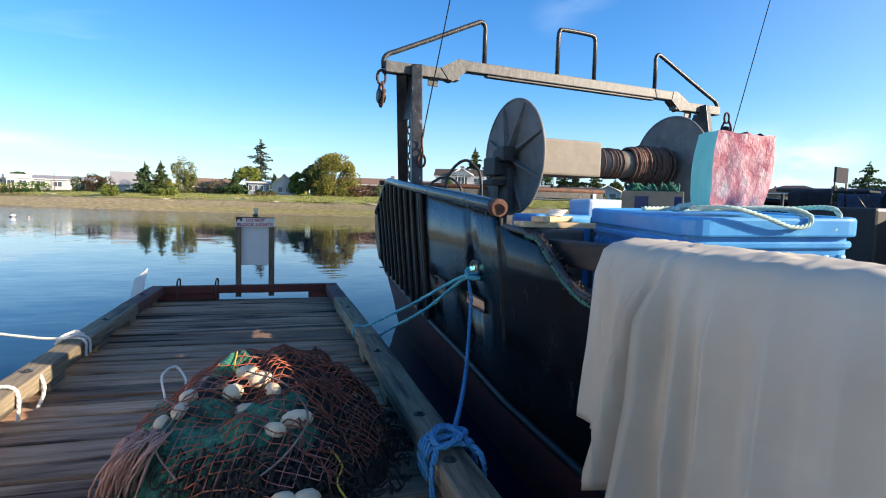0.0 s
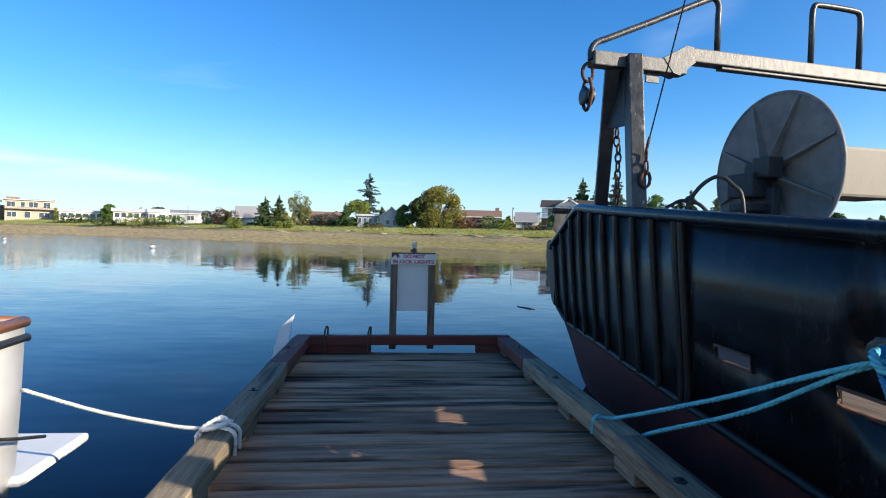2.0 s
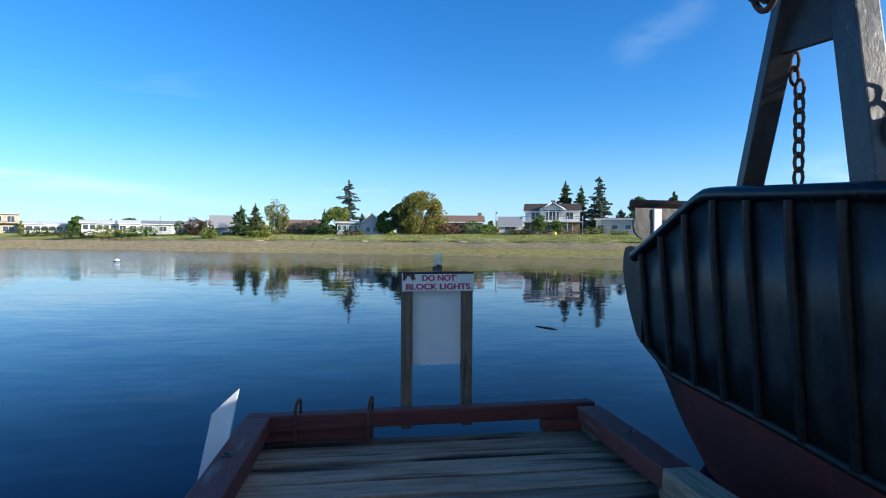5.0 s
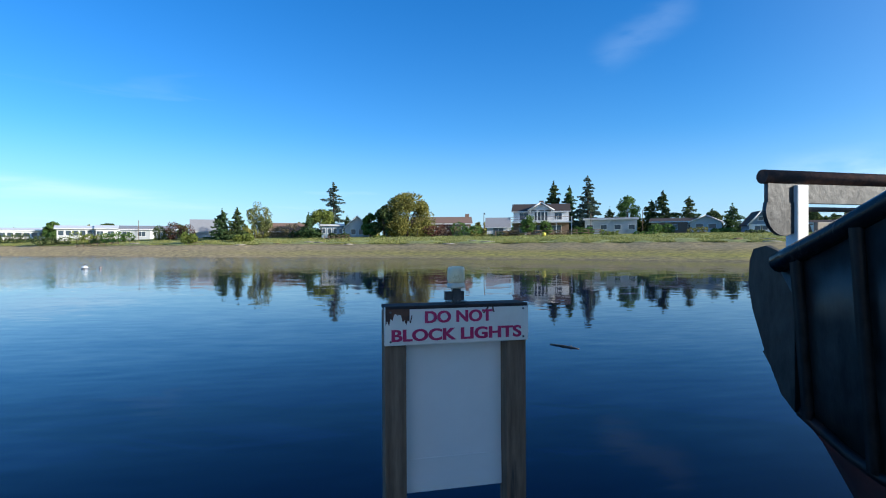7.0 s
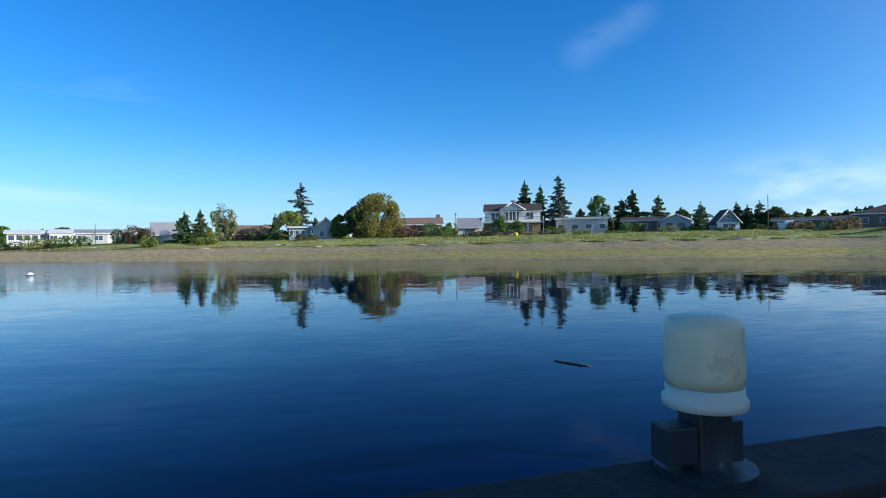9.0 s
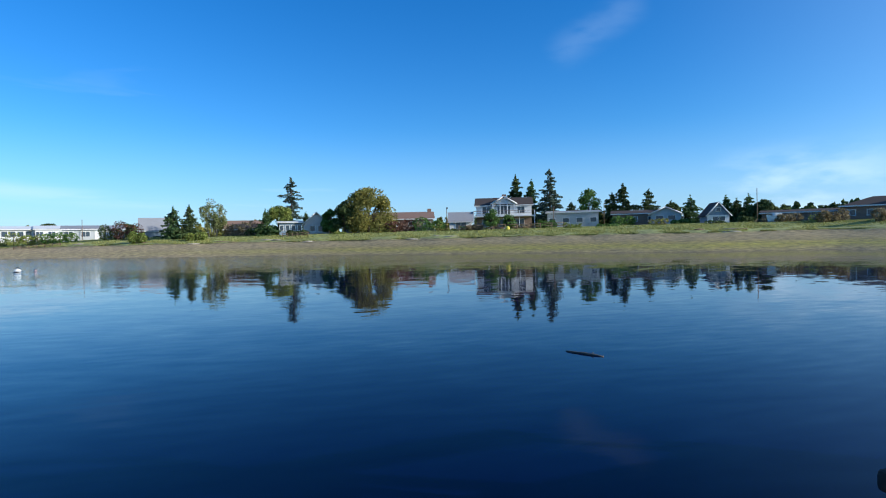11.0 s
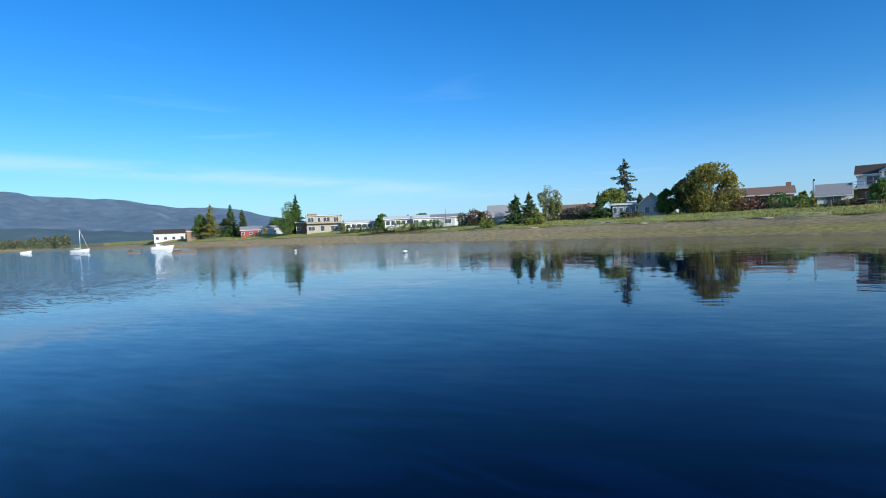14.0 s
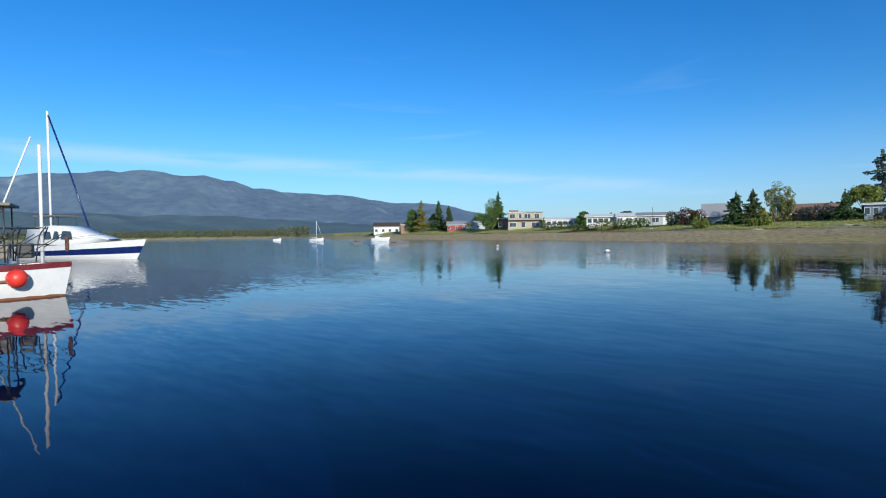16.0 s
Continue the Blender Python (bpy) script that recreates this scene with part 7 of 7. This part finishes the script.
part("trim_bracket", bm, DARKSTEEL, wb)
bm = boxes(((0, 4.2, 1.85), (1.9, 3.2, 1.3)), bevel=0.15)
part("cabin", bm, WHITE, wb, "white cabin")
bm = bmesh.new()
tube(bm, curve_pts([(-1.40, 0.9, 0.88), (-1.425, 0.5, 0.72), (-1.43, 0.05, 0.58)], 4), 0.012, 6)
part("line", bm, HOSE, wb, "dark line along the hull")

# ---- boats across the bay ----
yacht = thing("motor_yacht", "white motor yacht with a navy blue hull band", "boat", pose(-69.5, 26.9, WL, 0, 0, -68))
hull_shape(yacht, 13.0, 4.2, 1.25, WHITE, "white hull with navy band", flare=0.16, band=NAVY, sheer_up=0.5, n=24)
bm = bmesh.new()
rows = [[(-1.7, 0.9, 1.3), (-1.5, 1.2, 3.1), (1.5, 1.2, 3.1), (1.7, 0.9, 1.3)], [(-1.8, 4.2, 1.4), (-1.5, 4.2, 3.3), (1.5, 4.2, 3.3), (1.8, 4.2, 1.4)], [(-1.75, 6.2, 1.45), (-1.4, 5.6, 3.15), (1.4, 5.6, 3.15), (1.75, 6.2, 1.45)], [(-1.6, 8.0, 1.55), (-1.2, 7.3, 2.55), (1.2, 7.3, 2.55), (1.6, 8.0, 1.55)], [(-1.0, 11.0, 1.75), (-0.8, 10.4, 1.9), (0.8, 10.4, 1.9), (1.0, 11.0, 1.75)]]
loft(bm, rows, close=True)
bm.faces.new([bm.verts[i] for i in range(4)]) if bm.verts.ensure_lookup_table() is None else None
part("cabin", bm, WHITE, yacht, "white sloping cabin")
for s in (-1, 1):
    for y0, y1 in ((3.0, 4.6), (4.75, 5.6), (5.75, 7.2)):
        bm = bmesh.new()
        f = [bm.verts.new(p) for p in ((s * 1.80, y0, 1.95), (s * 1.80, y1, 1.98), (s * 1.68, y1 - 0.3, 2.7), (s * 1.68, y0 + 0.1, 2.75))]
        bm.faces.new(f)
        part("window", bm, GLASS, yacht, "dark tinted window")
bm = boxes(((0, 3.0, 4.25), (2.6, 2.8, 0.12)), bevel=0.04)
part("hardtop", bm, CORE, yacht, "beige canopy")
for s in (-1, 1):
    for y in (1.8, 4.2):
        bm = bmesh.new()
        tube(bm, [(s * 1.2, y, 3.1), (s * 1.2, y, 4.2)], 0.03, 6)
        part("canopy_post", bm, STEEL, yacht)
    bm = bmesh.new()
    tube(bm, curve_pts([(s * 1.9, 6.5, 2.0), (s * 1.6, 9.0, 2.25), (s * 0.9, 12.0, 2.45), (s * 0.2, 13.6, 2.5)], 4), 0.02, 6)
    part("bow_rail", bm, STEEL, yacht)
bm = bmesh.new()
lathe(bm, [(0.05, -0.3), (0.16, -0.2), (0.16, 0.2), (0.05, 0.3)], 12, pose(2.15, 5.3, 0.95))
part("fender", bm, HOSE, yacht, "black fender")

sail = thing("sailing_boat", "white sailing boat mast with furled dark sail", "boat", pose(-81.5, 28.9, WL, 0, 0, -75))
hull_shape(sail, 12.6, 3.2, 0.9, WHITE, "white hull", n=14)
bm = bmesh.new()
tube(bm, [(0, 5.6, 0.9), (0, 5.5, 16.4)], 0.13, 8)
part("mast", bm, WHITE, sail, "white aluminium mast")
bm = bmesh.new()
tube(bm, [(0, 13.0, 1.3), (0, 9.3, 9.0), (0, 5.65, 15.9)], 0.10, 6)
part("furled_jib", bm, NAVY, sail, "furled dark blue jib")
bm = boxes(((0, 4.6, 1.3), (1.7, 3.6, 0.7)), bevel=0.15)
part("cabin", bm, WHITE, sail)

fish = thing("small_fishing_boat", "white wooden fishing boat with maroon rail and red fender ball", "boat", pose(-27.5, 5.2, WL, 0, 0, -21))
rows = hull_shape(fish, 10.9, 3.2, 0.95, WHITE, "white planked hull", flare=0.06, sheer_up=0.2, rake_by=0.02, bow=0.45, n=20)
bm = bmesh.new()
for s in (0, -1):
    loft(bm, [[(r[s][0] * 1.012, r[s][1], r[s][2] + 0.02), (r[s][0] * 1.012, r[s][1], r[s][2] - 0.16)] for r in rows])
part("maroon_strake", bm, MAROON, fish, "maroon painted strake")
bm = bmesh.new()
for s in (3, 7):
    loft(bm, [[(r[s][0] * 1.015, r[s][1] + 0.01, 0.16), (r[s][0] * 1.012, r[s][1] + 0.01, -0.05)] for r in rows])
part("boot_stripe", bm, VARNISH, fish, "brown waterline stripe")
bm = boxes(((0, 3.2, 1.9), (2.0, 2.6, 1.7)), bevel=0.1)
part("wheelhouse", bm, WHITE, fish, "white wheelhouse")
bm = boxes(((0, 8.0, 3.05), (2.0, 3.2, 0.10)), bevel=0.03)
part("roof", bm, CORE, fish, "beige roof")
for s in (-1, 1):
    bm = boxes(((s * 1.005, 3.0, 2.2), (0.02, 0.8, 0.5)))
    part("window", bm, GLASS, fish)
bm = bmesh.new()
tube(bm, [(0, 10.3, 1.1), (0, 10.3, 5.1)], 0.055, 8)
part("mast", bm, WHITE, fish, "white mast")
bm = bmesh.new()
tube(bm, [(0.2, 8.9, 1.9), (0.3, 10.1, 5.3)], 0.03, 6)
part("boom", bm, WHITE, fish, "raised white boom")
for s in (-1, 1):
    for y in (6.6, 8.0, 9.4):
        bm = bmesh.new()
        tube(bm, [(s * 0.85, y, 1.2), (s * 0.82, y, 3.02)], 0.025, 6)
        part("stanchion", bm, STEEL, fish)
    bm = bmesh.new()
    for z in (1.75, 2.3):
        tube(bm, [(s * 0.84, 6.6, z), (s * 0.7, 10.4, z)], 0.02, 6)
    part("hand_rail", bm, STEEL, fish)
bm = bmesh.new()
lathe(bm, [(0.15, -0.25), (0.22, 0.0), (0.15, 0.25)], 10, pose(0, 9.0, 1.8, 0, 90, 0))
tube(bm, [(-0.5, 9.0, 1.2), (-0.5, 9.0, 1.85)], 0.05, 6)
tube(bm, [(0.5, 9.0, 1.2), (0.5, 9.0, 1.85)], 0.05, 6)
part("winch", bm, DARKSTEEL, fish, "rusty deck winch")
for k in range(5):
    for q in (-1, 1):
        bm = bmesh.new()
        y = 7.2 + 0.75 * k
        tube(bm, curve_pts([(q * 0.8, y, 1.2), (q * 0.78, y + 0.1, 2.0), (q * 0.3, y + 0.25, 2.35)], 4), 0.022, 6)
        tube(bm, [(q * 0.8, y, 1.6), (q * 0.75, y + 0.72, 2.1)], 0.015, 5)
        part("rigging_hoop", bm, STEEL, fish, "grey pipe hoop")
for k in range(4):
    bm = boxes(((0.35 - 0.25 * k, 8.0 + 0.6 * k, 1.55), (0.5, 0.45, 0.5)), bevel=0.05)
    part("deck_gear", bm, (WHITE, STEEL, CORE, HOSE)[k], fish, "stowed fishing gear")
bm = boxes(((0, 11.0, 1.75), (0.12, 0.12, 0.5)), bevel=0.02)
part("bollard", bm, RUST, fish)
bm = bmesh.new()
bmesh.ops.create_icosphere(bm, subdivisions=3, radius=0.30, matrix=Matrix.Translation((1.06, 9.72, 0.70)))
for f in bm.faces:
    f.smooth = True
part("fender_ball", bm, BALL, fish, "round red fender ball")
bm = bmesh.new()
tube(bm, [(r[9][0] * 1.01 - 0.03, r[9][1], r[9][2] - 0.12) for r in rows[10:19]], 0.06, 6)
part("rub_strip", bm, POST, fish, "worn wooden rub strip")

far1 = thing("sailing_boat", "small white sailing boat moored across the bay", "boat", pose(-198.5, 160.9, WL, 0, 0, -75))
hull_shape(far1, 6.6, 2.2, 0.8, WHITE, "white hull", n=10)
bm = bmesh.new()
tube(bm, [(0, 3.4, 0.8), (0, 3.4, 8.2)], 0.09, 6)
tube(bm, [(0, 6.6, 1.0), (0, 3.5, 8.0)], 0.05, 5)
box(bm, (0, 2.2, 1.3), (0.25, 2.4, 0.22), 0.05)
part("mast", bm, WHITE, far1)
launch = thing("motor_launch", "white motor launch moored across the bay", "boat", pose(-155.5, 156.0, WL, 0, 0, -62))
hull_shape(launch, 6.6, 2.2, 0.9, WHITE, "white hull", n=12)
bm = boxes(((0, 2.6, 1.3), (1.7, 2.0, 1.1)), bevel=0.12)
part("cabin", bm, WHITE, launch)
bm = boxes(((0, 3.3, 1.5), (1.74, 0.9, 0.4)), bevel=0.03)
part("window", bm, GLASS, launch)
bm = bmesh.new()
tube(bm, [(0, 2.2, 1.8), (0, 2.2, 4.4)], 0.04, 6)
part("aerial", bm, STEEL, launch)
for x, y, w in ((-114.6, 112.0, 2.8), (-83.8, 95.4, 4.4)):
    rf = thing("raft", "low dark timber raft afloat in the bay", "raft", pose(x, y, WL, 0, 0, 40), group="rafts in the bay")
    bm = boxes(((0, 0, 0.12), (w, 1.8, 0.36)), bevel=0.04)
    part("platform", bm, POST, rf)
    bm = boxes(((-w * 0.3, 0, 0.40), (w * 0.3, 1.0, 0.25)), bevel=0.04)
    part("load", bm, HOSE, rf)
far2 = thing("motor_launch", "tiny white launch far across the bay", "boat", pose(-246.0, 175.0, WL, 0, 0, -50))
hull_shape(far2, 3.6, 1.6, 0.8, WHITE, "white hull", n=8)
shoreboat = thing("laid_up_boat", "white boat laid up on the grassy shore", "boat", pose(75.3, 87.3, ground_z(75.3, 87.3) + 0.35, 0, 0, 68))
hull_shape(shoreboat, 2.6, 1.4, 0.6, WHITE, "white hull", n=10, draft=0.4)
bm = boxes(((0, 1.1, 0.85), (0.9, 1.1, 0.6)), bevel=0.1)
part("cabin", bm, WHITE, shoreboat)


def buoy(x, y, r, material, label):
    b = thing("mooring_buoy", label, "buoy", pose(x, y, WL), group="mooring buoys")
    bm = bmesh.new()
    lathe(bm, [(0.02, -r * 0.9), (r * 0.75, -r * 0.6), (r, 0), (r * 0.8, r * 0.6), (r * 0.3, r * 0.95), (0.02, r)], 18)
    part("ball", bm, material, b)
    # black band round the lower half of the ball
    bm = bmesh.new()
    lathe(bm, [(r * 0.93, -r * 0.3), (r * 1.03, -0.02), (r * 1.0, r * 0.22)], 18)
    part("dark_band", bm, HOSE, b, "dark band at the waterline")
    bm = bmesh.new()
    tube(bm, [(0.10 * math.cos(a * 0.628), 0, r * 1.05 + 0.10 * math.sin(a * 0.628)) for a in range(10)], 0.025, 6, True)
    part("ring", bm, DARKSTEEL, b)


buoy(-23.55, 61.0, 0.27, WHITE, "white mooring buoy afloat")
buoy(-22.3, 61.0, 0.11, mat("pale_pink_float", (0.7, 0.42, 0.38), (0.8, 0.55, 0.5), 3.0, 0.5), "small pinkish pick-up buoy")
buoy(-48.6, 79.6, 0.22, WHITE, "white mooring buoy afloat")

# drifting log
bm = bmesh.new()
pts = [(-0.55 + 0.11 * i, 0.03 * noise.noise((i * 0.7, 0, 0)), 0.03 + 0.02 * noise.noise((i * 0.5, 4, 0))) for i in range(11)]
tube(bm, pts, 0.04, 9, radii=[0.022, 0.035, 0.042, 0.045, 0.05, 0.05, 0.048, 0.045, 0.04, 0.035, 0.02])
tube(bm, [(0.2, 0, 0.05), (0.26, 0.03, 0.12)], 0.012, 5)
solo("drift_log", bm, TRUNK, "dark driftwood log floating on the water", "log", pose(3.03, 17.66, WL - 0.008, 0, 0, -58) @ Matrix.Diagonal((0.60, 0.55, 0.45, 1)))


# ---- shore details ----
def street_lamp(x, y, ztop, label):
    g = ground_z(x, y)
    t = thing("street_lamp", label, "lamp", pose(x, y, g), group="lamp posts on the far shore")
    bm = bmesh.new()
    tube(bm, [(0, 0, -0.2), (0, 0, ztop - g)], 0.07, 6)
    part("pole", bm, POST, t)
    bm = boxes(((0.1, 0, ztop - g - 0.15), (0.3, 0.2, 0.3)), bevel=0.03)
    part("head", bm, DARKSTEEL, t)


street_lamp(25.9, 119.1, 7.8, "dark lamp post before the houses")
street_lamp(46.5, 114.0, 7.6, "dark lamp post beside the white house")
for x, y, zt in ((75.4, 93.2, 9.3), (-50.2, 152.0, 7.6), (57.0, 113.0, 8.2)):
    g = ground_z(x, y)
    bm = bmesh.new()
    tube(bm, [(0, 0, -0.2), (0, 0, zt - g)], 0.06, 6)
    solo("flagpole", bm, POST, "tall plain pole beside a shore house", "pole", pose(x, y, g), group="poles on the far shore")
bm = bmesh.new()
bmesh.ops.create_icosphere(bm, subdivisions=2, radius=0.42, matrix=Matrix.Translation((34.6, 108.0, ground_z(34.6, 108.0) + 0.35)))
solo("yellow_float", bm, mat("yellow_plastic", (0.6, 0.5, 0.05), (0.7, 0.6, 0.1), 3, 0.5), "round yellow float lying on the shore", "float")


def fence(x0, y0, x1, y1, n, h, label, material):
    t = thing("fence", label, "fence", pose(0, 0, 0), group="shore fences")
    last = None
    for i in range(n + 1):
        x, y = lerp(x0, x1, i / n), lerp(y0, y1, i / n)
        g = ground_z(x, y)
        bm = boxes(((x, y, g + h / 2 - 0.1), (0.14, 0.14, h + 0.2)))
        part("post", bm, material, t)
        if last:
            for q in (0.45, 0.9):
                bm = bmesh.new()
                tube(bm, [(last[0], last[1], last[2] + h * q), (x, y, g + h * q)], 0.06, 4)
                part("rail", bm, material, t)
        last = (x, y, g)


fence(27.0, 114.0, 46.0, 108.5, 9, 1.1, "low grey timber fence before the white house", POST)
fence(-62.0, 148.0, -52.0, 145.0, 6, 0.6, "low grey driftwood fence on the shore", POST)
fence(-6.0, 128.0, -1.0, 126.5, 5, 0.8, "low grey fence and steps on the shore", POST)
rg = random.Random(77)
for i in range(16):
    az = rg.uniform(-45, 20)
    r = shore(az) + rg.uniform(21, 26)
    x, y = -1 - math.sin(radians(az)) * r, 8 + math.cos(radians(az)) * r
    bm = bmesh.new()
    ln = rg.uniform(1.2, 3.2)
    tube(bm, [(-ln / 2, 0, 0.06), (0, 0.1 * rg.random(), 0.1), (ln / 2, 0, 0.07)], 0.12, 7, radii=[0.10, 0.14, 0.08])
    solo("beach_log", bm, BIRCH if i % 3 else POST, "bleached driftwood log on the shore grass", "log", pose(x, y, ground_z(x, y), 0, 0, rg.uniform(-25, 25) + az), group="driftwood on the shore")


def shore_grass():
    """Tussocks along the top of the beach and round the gardens."""
    rng = np.random.default_rng(9)
    n = 130000
    az = rng.uniform(-62, 50, n)
    d = 22.6 + 22 * rng.random(n) ** 1.5
    r = np.interp(az, SHORE_AZ, SHORE_R) + d
    patch = np.array([noise.noise((a * 0.5, q * 0.22, 3.0)) for a, q in zip(az, d)])
    keep = (patch > -0.05) | (d > 26)
    az, r, d, patch = az[keep], r[keep], d[keep], patch[keep]
    n = len(az)
    x, y = -1 - np.sin(np.radians(az)) * r, 8 + np.cos(np.radians(az)) * r
    z = np.interp(d, (-30, -3, 0, 8, 20, 23, 34, 50, 120), (-3, -0.8, -0.45, 0.35, 1.3, 1.75, 2.9, 3.5, 4.2))
    h = rng.uniform(0.04, 0.15, n) * (1 + 1.4 * np.clip(patch, 0, 1))
    w = rng.uniform(0.03, 0.09, n)
    an = rng.uniform(0, np.pi, n)
    dx, dy = np.cos(an) * w, np.sin(an) * w
    lx, ly = rng.normal(0, 0.1, n), rng.normal(0, 0.1, n)
    v = np.stack([np.stack([x - dx, y - dy, z - 0.08], 1), np.stack([x + dx, y + dy, z - 0.08], 1), np.stack([x + dx * 0.6 + lx, y + dy * 0.6 + ly, z + h], 1), np.stack([x - dx * 0.6 + lx, y - dy * 0.6 + ly, z + h * 0.8], 1)], 1).reshape(-1, 3)
    me = bpy.data.meshes.new("shore_grass")
    me.from_pydata(v.tolist(), [], np.arange(4 * n).reshape(-1, 4).tolist())
    me.materials.append(leaf_mat("shore_grass_blades", (0.21, 0.24, 0.06), (0.42, 0.40, 0.15)))
    tagged(new("shore_grass", me), "tufted green and tawny grass along the shore", "grass", kind="stuff")


def brush():
    """Low garden growth between the houses, and woods far behind them."""
    rng = random.Random(15)
    leaves = (L_GREEN, L_BUSH, L_DRY, L_DARK, L_OLIVE)
    for i in range(22):
        az = -52 + 92 * i / 21 + rng.uniform(-1, 1)
        r = shore(az) + rng.uniform(36, 41)
        x, y = -1 - math.sin(radians(az)) * r, 8 + math.cos(radians(az)) * r
        g = ground_z(x, y)
        shrub(x, y, g + rng.uniform(0.6, 1.5), rng.uniform(2.5, 5.5), leaves[i % 5], 300 + i, "low garden shrubs before the houses", 320, 0.17)


def woods(name, d0, d1, a0, a1, n, h0, h1, size, label, seed, material):
    rng = np.random.default_rng(seed)
    pts = []
    for i in range(n):
        az = rng.uniform(a0, a1)
        r = shore(az) + rng.uniform(d0, d1)
        x, y = -1 - math.sin(radians(az)) * r, 8 + math.cos(radians(az)) * r
        h = rng.uniform(h0, h1)
        g = ground_at(az, r)
        m = 46
        t = rng.random(m)
        wd = h * 0.26 * (1 - t) ** 0.7 + 0.1
        a = rng.uniform(0, 6.283, m)
        pts.append(np.stack([x + np.cos(a) * wd, y + np.sin(a) * wd, g + h * t], 1))
    p = np.concatenate(pts)
    a = rng.normal(size=(len(p), 3))
    a /= np.linalg.norm(a, axis=1, keepdims=True)
    b = np.cross(a, rng.normal(size=(len(p), 3)))
    b /= np.linalg.norm(b, axis=1, keepdims=True)
    s = size * rng.uniform(0.6, 1.3, (len(p), 1))
    v = np.stack([p - a * s, p + b * s * 0.7, p + a * s, p - b * s * 0.7], 1).reshape(-1, 3)
    me = bpy.data.meshes.new(name)
    me.from_pydata(v.tolist(), [], np.arange(4 * len(p)).reshape(-1, 4).tolist())
    me.materials.append(material)
    tagged(new(name, me), label, "trees", kind="stuff")


shore_grass()
brush()
woods("far_woods", 90, 200, -75, -40, 900, 2.5, 5.0, 0.75, "distant dark woods behind the shore houses", 5, L_DARK)
# the bay woods' leaf colours are greyed to hold the distant haze
woods("bay_woods", 20, 260, 52.5, 105, 2600, 5, 12, 1.3, "distant woods at the head of the bay", 6, leaf_mat("hazy_far_leaves", (0.085, 0.11, 0.07), (0.18, 0.19, 0.11)))
woods("town_trees", 70, 160, -30, 44, 420, 2.0, 4.2, 0.6, "low trees far behind the shore houses", 7, L_OLIVE)


plant_shore()
build_houses()
build_planks()
